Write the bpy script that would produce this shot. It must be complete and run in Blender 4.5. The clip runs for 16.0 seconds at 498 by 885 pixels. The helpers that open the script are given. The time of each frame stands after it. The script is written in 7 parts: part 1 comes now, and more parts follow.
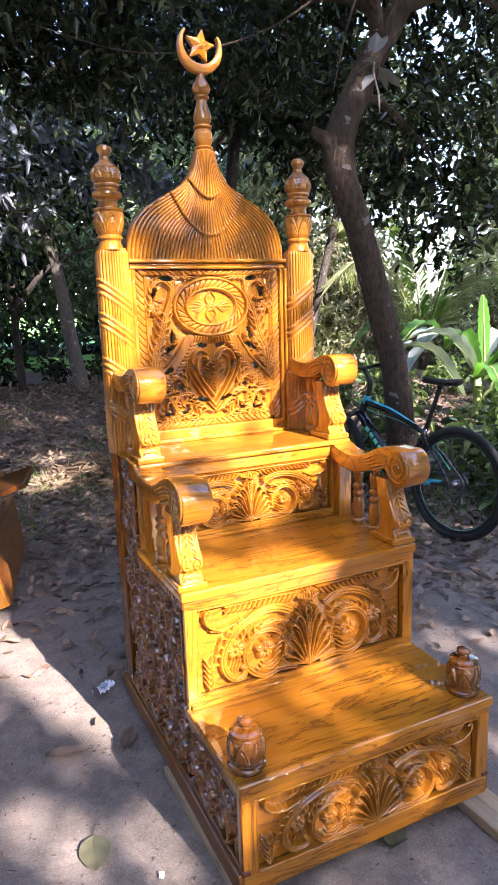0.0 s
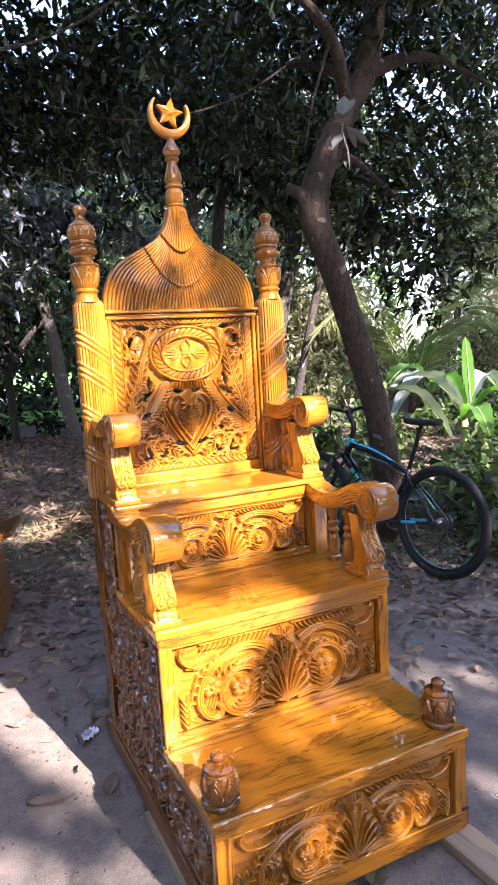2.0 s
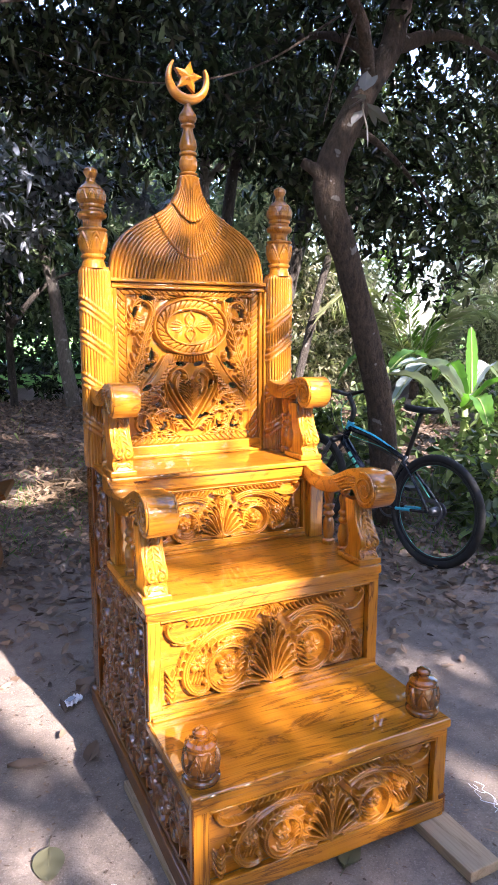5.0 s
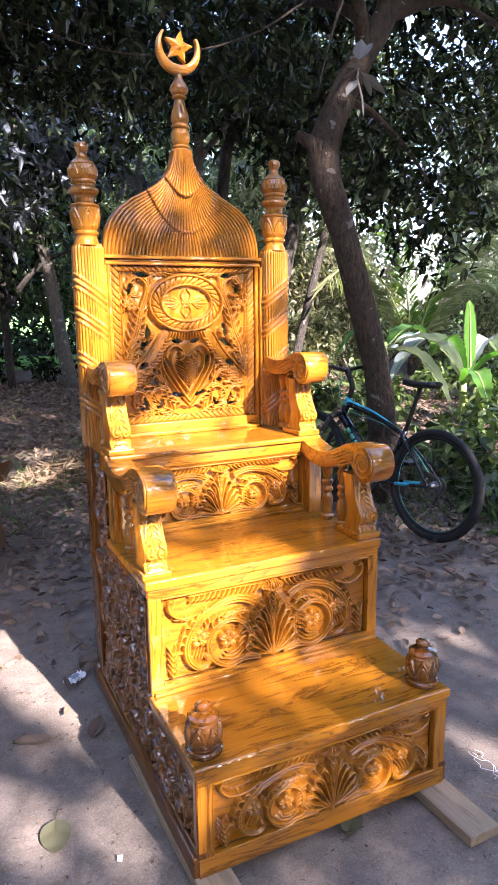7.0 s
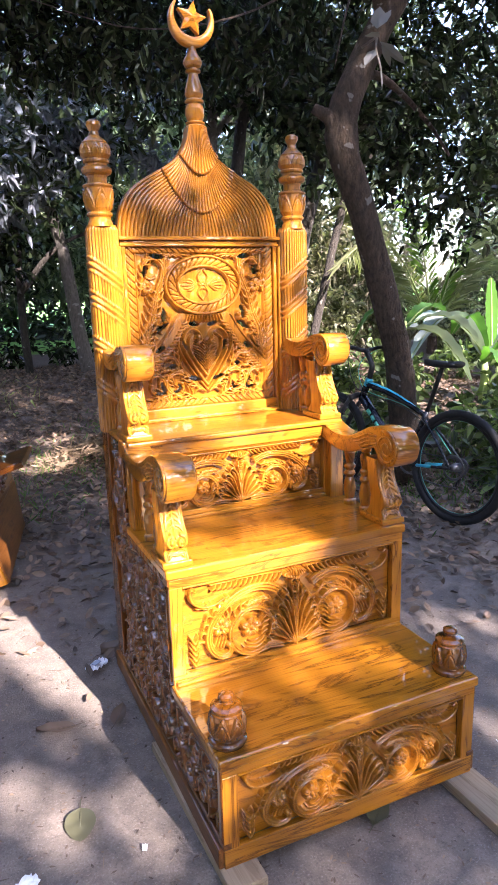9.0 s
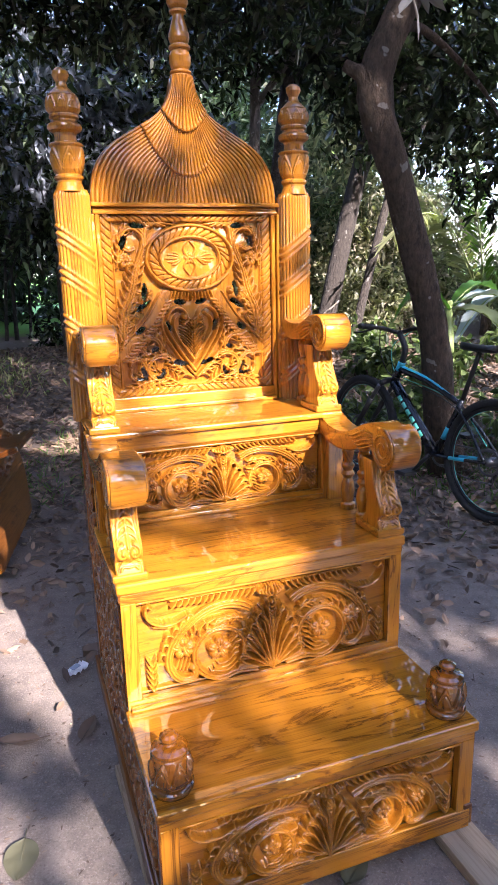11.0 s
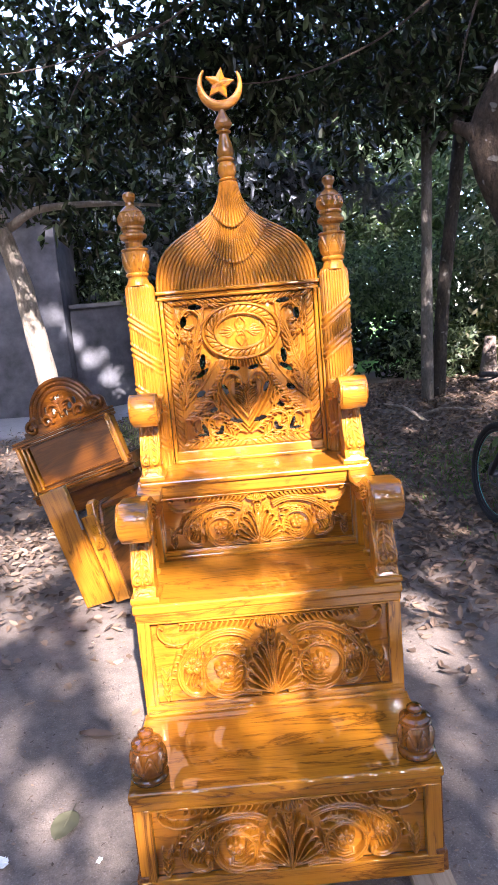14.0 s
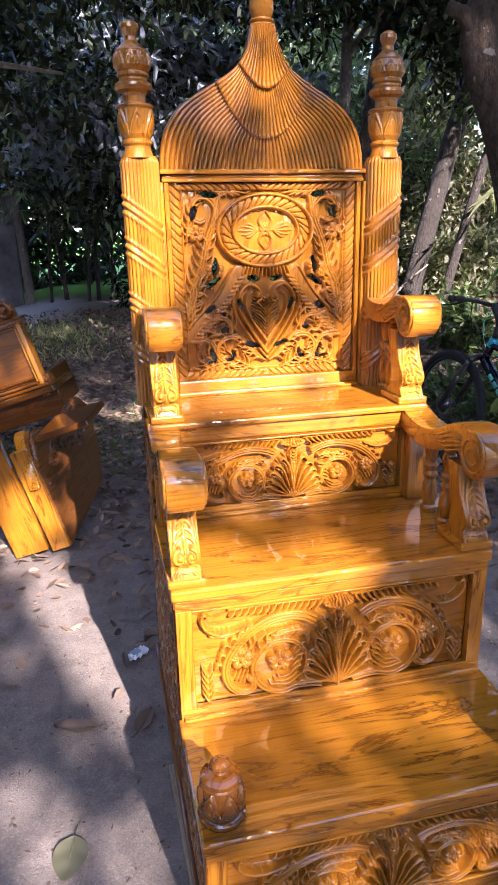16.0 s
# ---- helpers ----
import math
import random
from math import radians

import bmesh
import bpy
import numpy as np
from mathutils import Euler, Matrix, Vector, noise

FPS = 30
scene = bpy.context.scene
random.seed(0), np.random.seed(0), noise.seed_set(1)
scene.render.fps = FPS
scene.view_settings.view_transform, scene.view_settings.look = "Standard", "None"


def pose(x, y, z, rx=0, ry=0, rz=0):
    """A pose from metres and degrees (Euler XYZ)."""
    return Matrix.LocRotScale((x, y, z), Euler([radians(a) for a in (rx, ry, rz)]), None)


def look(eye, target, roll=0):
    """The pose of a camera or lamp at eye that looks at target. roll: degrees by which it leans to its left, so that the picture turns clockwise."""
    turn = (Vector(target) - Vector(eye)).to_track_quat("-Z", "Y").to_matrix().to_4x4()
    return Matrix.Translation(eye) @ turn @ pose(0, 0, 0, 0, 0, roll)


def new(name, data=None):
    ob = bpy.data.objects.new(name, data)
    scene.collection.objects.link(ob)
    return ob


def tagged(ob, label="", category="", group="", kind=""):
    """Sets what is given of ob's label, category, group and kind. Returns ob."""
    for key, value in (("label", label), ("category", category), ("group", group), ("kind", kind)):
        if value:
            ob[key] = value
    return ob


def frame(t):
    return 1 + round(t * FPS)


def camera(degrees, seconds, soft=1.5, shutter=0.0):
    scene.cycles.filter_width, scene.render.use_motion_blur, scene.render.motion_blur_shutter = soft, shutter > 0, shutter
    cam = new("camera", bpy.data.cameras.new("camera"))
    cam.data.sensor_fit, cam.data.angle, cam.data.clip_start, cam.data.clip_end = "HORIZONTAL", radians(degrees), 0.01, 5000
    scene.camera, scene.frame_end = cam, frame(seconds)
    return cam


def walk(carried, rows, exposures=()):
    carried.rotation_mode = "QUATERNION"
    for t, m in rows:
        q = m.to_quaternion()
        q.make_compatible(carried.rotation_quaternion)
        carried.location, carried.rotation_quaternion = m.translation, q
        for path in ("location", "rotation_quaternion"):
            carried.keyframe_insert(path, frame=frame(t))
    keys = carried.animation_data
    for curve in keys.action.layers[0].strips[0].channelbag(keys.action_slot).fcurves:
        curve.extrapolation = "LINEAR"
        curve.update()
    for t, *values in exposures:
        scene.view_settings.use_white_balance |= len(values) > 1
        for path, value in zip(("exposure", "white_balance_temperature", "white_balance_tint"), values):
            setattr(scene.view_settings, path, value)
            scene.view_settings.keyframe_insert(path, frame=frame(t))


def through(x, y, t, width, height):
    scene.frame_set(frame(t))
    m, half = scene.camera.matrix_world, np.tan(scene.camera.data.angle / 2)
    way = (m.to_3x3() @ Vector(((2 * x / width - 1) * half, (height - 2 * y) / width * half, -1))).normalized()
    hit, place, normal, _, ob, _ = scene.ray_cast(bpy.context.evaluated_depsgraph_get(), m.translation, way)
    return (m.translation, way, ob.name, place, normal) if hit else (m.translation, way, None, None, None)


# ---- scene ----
cam = camera(41.0, 16.0, soft=0.8)
PATH = [
    (0, (-0.945, -1.271, 1.463), (-0.11, 0.502, 1.063), -1.8),
    (0.5, (-0.919, -1.345, 1.463), (-0.126, 0.453, 1.092), -3.5),
    (1, (-0.902, -1.374, 1.444), (-0.152, 0.455, 1.141), -4.8),
    (1.5, (-0.904, -1.373, 1.446), (-0.103, 0.436, 1.15), -5.3),
    (2, (-0.902, -1.369, 1.443), (-0.046, 0.421, 1.187), -3.3),
    (2.5, (-0.905, -1.358, 1.448), (-0.051, 0.428, 1.169), -2.0),
    (3, (-0.891, -1.353, 1.444), (-0.052, 0.44, 1.155), -1.5),
    (3.5, (-0.892, -1.345, 1.447), (-0.043, 0.439, 1.141), 0.1),
    (4, (-0.895, -1.341, 1.447), (-0.035, 0.436, 1.13), 0.4),
    (6.5, (-0.904, -1.349, 1.445), (-0.053, 0.423, 1.081), -0.5),
    (7, (-0.894, -1.344, 1.438), (-0.04, 0.422, 1.049), -0.7),
    (7.5, (-0.89, -1.338, 1.441), (-0.039, 0.427, 1.04), -0.4),
    (8, (-0.885, -1.327, 1.437), (-0.034, 0.436, 1.025), 0.1),
    (8.5, (-0.884, -1.318, 1.438), (-0.032, 0.438, 1.0), 0.0),
    (8.7, (-0.883, -1.313, 1.439), (-0.057, 0.455, 1.003), -0.9),
    (10.8, (-0.689, -1.14, 1.436), (0.012, 0.667, 0.945), -1.8),
    (11, (-0.579, -1.139, 1.423), (0.067, 0.687, 0.923), -1.5),
    (11.5, (-0.453, -1.221, 1.438), (0.079, 0.657, 1.001), -1.6),
    (12, (-0.349, -1.38, 1.451), (0.085, 0.518, 0.992), -2.5),
    (12.5, (-0.221, -1.447, 1.465), (0.111, 0.475, 1.02), -2.3),
    (13, (-0.073, -1.509, 1.472), (0.069, 0.449, 1.09), -3.9),
    (13.5, (-0.024, -1.535, 1.472), (0.035, 0.432, 1.115), -6.2),
    (14, (-0.037, -1.511, 1.478), (-0.013, 0.46, 1.138), -5.0),
    (14.5, (-0.145, -1.43, 1.478), (-0.036, 0.517, 1.037), -2.8),
    (15, (-0.333, -1.348, 1.482), (0.043, 0.564, 1.033), -0.9),
    (15.5, (-0.436, -1.23, 1.49), (-0.023, 0.688, 1.103), 0.8),
    (16, (-0.509, -0.98, 1.468), (-0.096, 0.88, 0.861), -1.3),
]
walk(cam, [(t, look(eye, target, roll)) for t, eye, target, roll in PATH], [(0, 3.1, 6100, 28), (8.7, 3.1, 6100, 28), (11, 2.82, 5950, 29), (12.3, 2.95, 5950, 29), (14, 2.97, 5950, 29), (15, 2.88, 5900, 32), (15.5, 2.82, 5900, 32), (16, 2.65, 5900, 32)])

# ---------------------------------------------------------------- light
SUN_AZ, SUN_EL = radians(12.0), radians(32.0)          # the sun stands behind the viewer, a little to the right
TO_SUN = Vector((math.sin(SUN_AZ) * math.cos(SUN_EL), -math.cos(SUN_AZ) * math.cos(SUN_EL), math.sin(SUN_EL)))
world = bpy.data.worlds.new("world")
scene.world = world
world.use_nodes = True
sky = world.node_tree.nodes.new("ShaderNodeTexSky")
sky.sky_type, sky.sun_disc = "NISHITA", False
sky.sun_elevation, sky.sun_rotation = SUN_EL, math.pi - SUN_AZ
world.node_tree.nodes["Background"].inputs["Strength"].default_value = 0.15
world.node_tree.links.new(sky.outputs[0], world.node_tree.nodes["Background"].inputs["Color"])
sun = new("sun", bpy.data.lights.new("sun", "SUN"))
sun.data.energy, sun.data.angle, sun.data.color = 4.0, radians(0.5), (1.0, 0.94, 0.80)
sun.matrix_world = look(TO_SUN * 30, (0, 0, 0))


# ---------------------------------------------------------------- mesh helpers
def mesh_of(verts, faces, smooth=False):
    me = bpy.data.meshes.new("mesh")
    me.from_pydata([tuple(v) for v in verts], [], [tuple(f) for f in faces])
    if smooth:
        me.shade_smooth()
    return me


def mesh_np(v, f, smooth=False):
    """A mesh of numpy vertices and four-sided faces."""
    me = bpy.data.meshes.new("mesh")
    v, f = np.asarray(v, np.float32), np.asarray(f, np.int32)
    me.vertices.add(len(v))
    me.vertices.foreach_set("co", v.ravel())
    me.loops.add(f.size)
    me.loops.foreach_set("vertex_index", f.ravel())
    me.polygons.add(len(f))
    me.polygons.foreach_set("loop_start", np.arange(0, f.size, f.shape[1], dtype=np.int32))
    me.polygons.foreach_set("use_smooth", np.full(len(f), smooth, bool))
    me.update(calc_edges=True)
    return me


def finish(bm, smooth=False):
    me = bpy.data.meshes.new("mesh")
    bmesh.ops.recalc_face_normals(bm, faces=bm.faces)
    bm.to_mesh(me)
    bm.free()
    if smooth:
        me.shade_smooth()
    return me


def part(name, me, material, parent=None, label="", place=None):
    if isinstance(me, bmesh.types.BMesh):
        me = finish(me)
    ob = new(name, me)
    if material and not me.materials:
        me.materials.append(material)
    ob.parent = parent
    if place is not None:
        ob.matrix_basis = place
    if label:
        tagged(ob, label)
    return ob


def thing(name, label, category, place=None, group="", kind=""):
    ob = new(name)
    ob.empty_display_size = 0.05
    if place is not None:
        ob.matrix_basis = place
    return tagged(ob, label, category, group, kind)


def box(x0, x1, y0, y1, z0, z1, bevel=0.003, segs=2):
    bm = bmesh.new()
    bmesh.ops.create_cube(bm, size=1)
    for v in bm.verts:
        v.co = ((x0 + x1) / 2 + v.co.x * (x1 - x0), (y0 + y1) / 2 + v.co.y * (y1 - y0), (z0 + z1) / 2 + v.co.z * (z1 - z0))
    if bevel:
        bmesh.ops.bevel(bm, geom=bm.edges, offset=bevel, segments=segs, affect="EDGES", profile=0.5)
    return finish(bm)


def prism(profile, x0, x1, bevel=0.004, axis="x"):
    """A closed outline of (y, z) drawn out from x0 to x1 (or of (x, z) along y)."""
    bm = bmesh.new()
    put = (lambda a, p: (a, p[0], p[1])) if axis == "x" else (lambda a, p: (p[0], a, p[1]))
    lo = [bm.verts.new(put(x0, p)) for p in profile]
    hi = [bm.verts.new(put(x1, p)) for p in profile]
    n = len(profile)
    caps = [bm.faces.new(lo), bm.faces.new(hi[::-1])]
    for i in range(n):
        bm.faces.new((lo[i], hi[i], hi[(i + 1) % n], lo[(i + 1) % n]))
    bmesh.ops.recalc_face_normals(bm, faces=bm.faces)
    if bevel:
        rim = list({e for c in caps for e in c.edges})
        bmesh.ops.bevel(bm, geom=rim, offset=bevel, segments=2, affect="EDGES", profile=0.5)
    return finish(bm)


def curve_through(pts, n):
    """Catmull-Rom through the points, n samples."""
    p = np.array(pts, float)
    q = np.vstack([2 * p[0] - p[1], p, 2 * p[-1] - p[-2]])
    out = []
    for s in np.linspace(0, len(p) - 1 - 1e-9, n):
        i, u = int(s), s - int(s)
        a, b, c, d = q[i:i + 4]
        out.append(0.5 * (2 * b + (c - a) * u + (2 * a - 5 * b + 4 * c - d) * u * u + (3 * b - a - 3 * c + d) * u ** 3))
    return np.array(out)


def sweep_data(pts, radii, segs=8, rough=0.0, rng=None):
    """Vertices and faces of a round bar along points, with end caps."""
    pts = np.array(pts, float)
    n = len(pts)
    radii = np.full(n, radii) if np.isscalar(radii) else np.interp(np.linspace(0, 1, n), np.linspace(0, 1, len(radii)), radii)
    tang = np.gradient(pts, axis=0)
    tang /= np.linalg.norm(tang, axis=1)[:, None] + 1e-12
    up = np.array([0, 0, 1.0]) if abs(tang[0][2]) < 0.9 else np.array([1.0, 0, 0])
    verts = []
    side = np.cross(tang[0], up)
    for i in range(n):
        side = side - tang[i] * side.dot(tang[i])
        side /= np.linalg.norm(side) + 1e-12
        other = np.cross(tang[i], side)
        for k in range(segs):
            a = 2 * math.pi * k / segs
            r = radii[i] * (1 + (rough * (rng.random() - 0.5) if rng is not None else 0))
            verts.append(pts[i] + r * (math.cos(a) * side + math.sin(a) * other))
    faces = [(i * segs + k, i * segs + (k + 1) % segs, (i + 1) * segs + (k + 1) % segs, (i + 1) * segs + k) for i in range(n - 1) for k in range(segs)]
    b = len(verts)
    verts += [pts[0], pts[-1]]
    faces += [(b, (k + 1) % segs, k, b) for k in range(segs)]
    faces += [(b + 1, (n - 1) * segs + k, (n - 1) * segs + (k + 1) % segs, b + 1) for k in range(segs)]
    faces = [f if f[0] != f[3] else f[:3] for f in faces]
    return verts, faces


def sweep(pts, radii, segs=8, rough=0.0, rng=None, smooth=True):
    return mesh_of(*sweep_data(pts, radii, segs, rough, rng), smooth)


def joined(datas, smooth=True):
    verts, faces = [], []
    for v, f in datas:
        b = len(verts)
        verts += list(v)
        faces += [tuple(i + b for i in q) for q in f]
    return mesh_of(verts, faces, smooth)


def turned(profile, segs=32, carve=None, fine=0):
    """A turned piece: (radius, height) from bottom to top about z; carve(angle, z, r) takes wood away."""
    prof = np.array(profile, float)
    if fine:
        d = np.r_[0, np.cumsum(np.hypot(*np.diff(prof, axis=0).T))]
        s = np.unique(np.r_[np.linspace(0, d[-1], fine), d])
        prof = np.c_[np.interp(s, d, prof[:, 0]), np.interp(s, d, prof[:, 1])]
    a = np.linspace(0, 2 * np.pi, segs, endpoint=False)
    A, R = np.meshgrid(a, prof[:, 0])
    Z = np.repeat(prof[:, 1][:, None], segs, 1)
    if carve:
        R = R - carve(A, Z, R)
    R = np.maximum(R, 0.0006)
    v = np.stack([R * np.cos(A), R * np.sin(A), Z], -1).reshape(-1, 3)
    n = len(prof)
    i, k = np.meshgrid(np.arange(n - 1), np.arange(segs), indexing="ij")
    k2 = (k + 1) % segs
    f = np.stack([i * segs + k, i * segs + k2, (i + 1) * segs + k2, (i + 1) * segs + k], -1).reshape(-1, 4)
    return mesh_np(v, f, True)


class Relief:
    """A carved face: heights over a grid of width w and height h."""

    def __init__(self, x0, x1, z0, z1, step):
        self.x = np.linspace(x0, x1, int((x1 - x0) / step) + 1)
        self.z = np.linspace(z0, z1, int((z1 - z0) / step) + 1)
        self.H = np.zeros((len(self.z), len(self.x)))
        self.hole = np.zeros_like(self.H, bool)

    def window(self, lo, hi):
        i0, i1 = np.searchsorted(self.z, [lo[1], hi[1]])
        j0, j1 = np.searchsorted(self.x, [lo[0], hi[0]])
        return i0, i1, j0, j1

    def stroke(self, pts, w, h, n=22, sharp=0.33):
        q = np.array(pts, float)
        n = max(n, int(np.hypot(*np.diff(q, axis=0).T).sum() / (0.35 * np.mean(w))))
        p = curve_through(pts, n) if len(pts) > 2 else np.linspace(pts[0], pts[1], n)
        ws = np.interp(np.linspace(0, 1, n), np.linspace(0, 1, len(np.atleast_1d(w))), np.atleast_1d(w))
        m = ws.max()
        i0, i1, j0, j1 = self.window(p.min(0) - m, p.max(0) + m)
        if i1 <= i0 or j1 <= j0:
            return
        X, Z = np.meshgrid(self.x[j0:j1], self.z[i0:i1])
        d = (np.hypot(X[..., None] - p[:, 0], Z[..., None] - p[:, 1]) / ws).min(-1)
        g = h * np.clip(1 - d * d, 0, 1) ** sharp
        self.H[i0:i1, j0:j1] = np.maximum(self.H[i0:i1, j0:j1], g)

    def groove(self, pts, w, h, n=22):
        p = curve_through(pts, n) if len(pts) > 2 else np.linspace(pts[0], pts[1], n)
        i0, i1, j0, j1 = self.window(p.min(0) - w, p.max(0) + w)
        if i1 <= i0 or j1 <= j0:
            return
        X, Z = np.meshgrid(self.x[j0:j1], self.z[i0:i1])
        d = np.hypot(X[..., None] - p[:, 0], Z[..., None] - p[:, 1]).min(-1) / w
        self.H[i0:i1, j0:j1] -= h * np.clip(1 - d, 0, 1)

    def disc(self, cx, cz, rx, rz, h, sharp=0.5):
        i0, i1, j0, j1 = self.window((cx - rx, cz - rz), (cx + rx, cz + rz))
        X, Z = np.meshgrid(self.x[j0:j1], self.z[i0:i1])
        d = ((X - cx) / rx) ** 2 + ((Z - cz) / rz) ** 2
        self.H[i0:i1, j0:j1] = np.maximum(self.H[i0:i1, j0:j1], h * np.clip(1 - d, 0, 1) ** sharp)

    def pierce(self, cx, cz, rx, rz, turn=0.0):
        X, Z = np.meshgrid(self.x, self.z)
        c, s = math.cos(turn), math.sin(turn)
        u, v = (X - cx) * c + (Z - cz) * s, -(X - cx) * s + (Z - cz) * c
        self.hole |= (u / rx) ** 2 + (v / rz) ** 2 < 1

    def plume(self, spine, n, length, w, side, h, lean=50, start=0.08, stop=1.0):
        """Feathered leaf: fingers that spring from one or both sides of a spine."""
        p = curve_through(spine, 40)
        t = np.gradient(p, axis=0)
        t /= np.linalg.norm(t, axis=1)[:, None] + 1e-9
        for s in ((1, -1) if side == 0 else (side,)):
            for k in range(n):
                u = start + (stop - start) * k / max(n - 1, 1)
                i = min(int(u * 39), 39)
                a = radians(lean) * s
                d = np.array([t[i][0] * math.cos(a) - t[i][1] * math.sin(a), t[i][0] * math.sin(a) + t[i][1] * math.cos(a)])
                ln = length * (1 - 0.55 * u)
                tip = p[i] + d * ln + t[i] * ln * 0.35
                self.stroke([p[i], p[i] + d * ln * 0.6, tip], (w, w * 0.9, w * 0.35), h * (1 - 0.25 * u), 12)
        self.stroke(list(p[::6]), (w * 1.1, w * 0.7), h, 26)

    def spiral(self, cx, cz, r0, r1, a0, turns, way, w, h, n=48):
        u = np.linspace(0, 1, n)
        r = r0 + (r1 - r0) * u ** 0.8
        a = radians(a0) + way * turns * 2 * math.pi * u
        pts = np.c_[cx + r * np.cos(a), cz + r * np.sin(a)]
        self.stroke(list(pts[::2]) + [pts[-1]], w, h, n)
        return pts

    def flower(self, cx, cz, r, h, petals=5):
        for k in range(petals):
            a = 2 * math.pi * k / petals + 0.3
            self.disc(cx + 0.58 * r * math.cos(a), cz + 0.58 * r * math.sin(a), 0.46 * r, 0.46 * r, h * 0.85, 0.28)
        for k in range(petals):
            a = 2 * math.pi * k / petals + 0.3
            self.groove([(cx + 0.3 * r * math.cos(a), cz + 0.3 * r * math.sin(a)), (cx + 0.85 * r * math.cos(a), cz + 0.85 * r * math.sin(a))], 0.07 * r, h * 0.22, 8)
        self.disc(cx, cz, 0.26 * r, 0.26 * r, h * 1.15)

    def rope(self, pts, w, h, gap, lean=1):
        """A cable moulding: slanting strokes along a line."""
        p = np.array(pts, float)
        seg = np.r_[0, np.cumsum(np.hypot(*np.diff(p, axis=0).T))]
        for s in np.arange(gap / 2, seg[-1], gap):
            q = np.array([np.interp(s, seg, p[:, 0]), np.interp(s, seg, p[:, 1])])
            e = np.array([np.interp(s + 0.002, seg, p[:, 0]), np.interp(s + 0.002, seg, p[:, 1])]) - q
            if np.hypot(*e) < 1e-6:
                continue
            e /= np.hypot(*e)
            nrm = np.array([-e[1], e[0]]) * lean
            self.stroke([q - nrm * w - e * gap * 0.55, q, q + nrm * w + e * gap * 0.55], (gap * 0.28, gap * 0.5, gap * 0.28), h, 8)

    def mesh(self, put, keep=None, thick=0.0):
        """put(X, Z, H) gives the points; thick closes the piece behind, through its holes."""
        X, Z = np.meshgrid(self.x, self.z)
        nz, nx = X.shape
        v = np.stack(put(X, Z, self.H), -1).reshape(-1, 3)
        i, j = np.meshgrid(np.arange(nz - 1), np.arange(nx - 1), indexing="ij")
        f = np.stack([i * nx + j, i * nx + j + 1, (i + 1) * nx + j + 1, (i + 1) * nx + j], -1)
        ok = np.ones((nz - 1, nx - 1), bool)
        if keep is not None:
            ok &= keep((X[:-1, :-1] + X[1:, 1:]) / 2, (Z[:-1, :-1] + Z[1:, 1:]) / 2)
        ok &= ~(self.hole[:-1, :-1] | self.hole[1:, 1:])
        f = f[ok].reshape(-1, 4)
        if thick:
            n0 = len(v)
            back = np.stack(put(X, Z, np.full_like(self.H, -thick)), -1).reshape(-1, 3)
            g = f[:, ::-1] + n0
            e = np.concatenate([f[:, [k, (k + 1) % 4]] for k in range(4)])
            key, rev = e[:, 0].astype(np.int64) * n0 + e[:, 1], e[:, 1].astype(np.int64) * n0 + e[:, 0]
            rim = e[~np.isin(key, rev)]
            walls = np.c_[rim[:, 1], rim[:, 0], rim[:, 0] + n0, rim[:, 1] + n0]
            v, f = np.vstack([v, back]), np.vstack([f, g, walls])
        used = np.unique(f)
        remap = np.zeros(len(v), np.int64)
        remap[used] = np.arange(len(used))
        return mesh_np(v[used], remap[f], True)


def bundle(R, pts, n, gap, w, h, taper=0.5):
    """Several ridges side by side along one line, drawing together towards its end."""
    p = curve_through(pts, 60)
    t = np.gradient(p, axis=0)
    t /= np.linalg.norm(t, axis=1)[:, None] + 1e-9
    nrm = np.c_[-t[:, 1], t[:, 0]]
    close = np.linspace(1, taper, 60)[:, None]
    for k in range(n):
        q = p + nrm * (k - (n - 1) / 2) * gap * close
        R.stroke(list(q[::4]) + [q[-1]], (w, w * (0.4 + 0.6 * taper)), h * (1 - 0.10 * abs(k - (n - 1) / 2)), 40)


def leaf_band(R, pts, w, h, gap, lean=1):
    """A flat raised band with slanting leaf cuts across it."""
    p = np.array(pts, float)
    R.stroke(list(p), w, h, 40, 0.12)
    seg = np.r_[0, np.cumsum(np.hypot(*np.diff(p, axis=0).T))]
    for s in np.arange(gap / 2, seg[-1], gap):
        q = np.array([np.interp(s, seg, p[:, 0]), np.interp(s, seg, p[:, 1])])
        e = np.array([np.interp(s + 0.003, seg, p[:, 0]), np.interp(s + 0.003, seg, p[:, 1])]) - np.array([np.interp(s - 0.003, seg, p[:, 0]), np.interp(s - 0.003, seg, p[:, 1])])
        if np.hypot(*e) < 1e-6:
            continue
        e /= np.hypot(*e)
        nrm = np.array([-e[1], e[0]]) * lean
        R.groove([q - nrm * w * 0.9 - e * gap * 0.42, q - nrm * w * 0.1 - e * gap * 0.02, q + nrm * w * 0.9 + e * gap * 0.62], gap * 0.13, h * 0.62, 10)


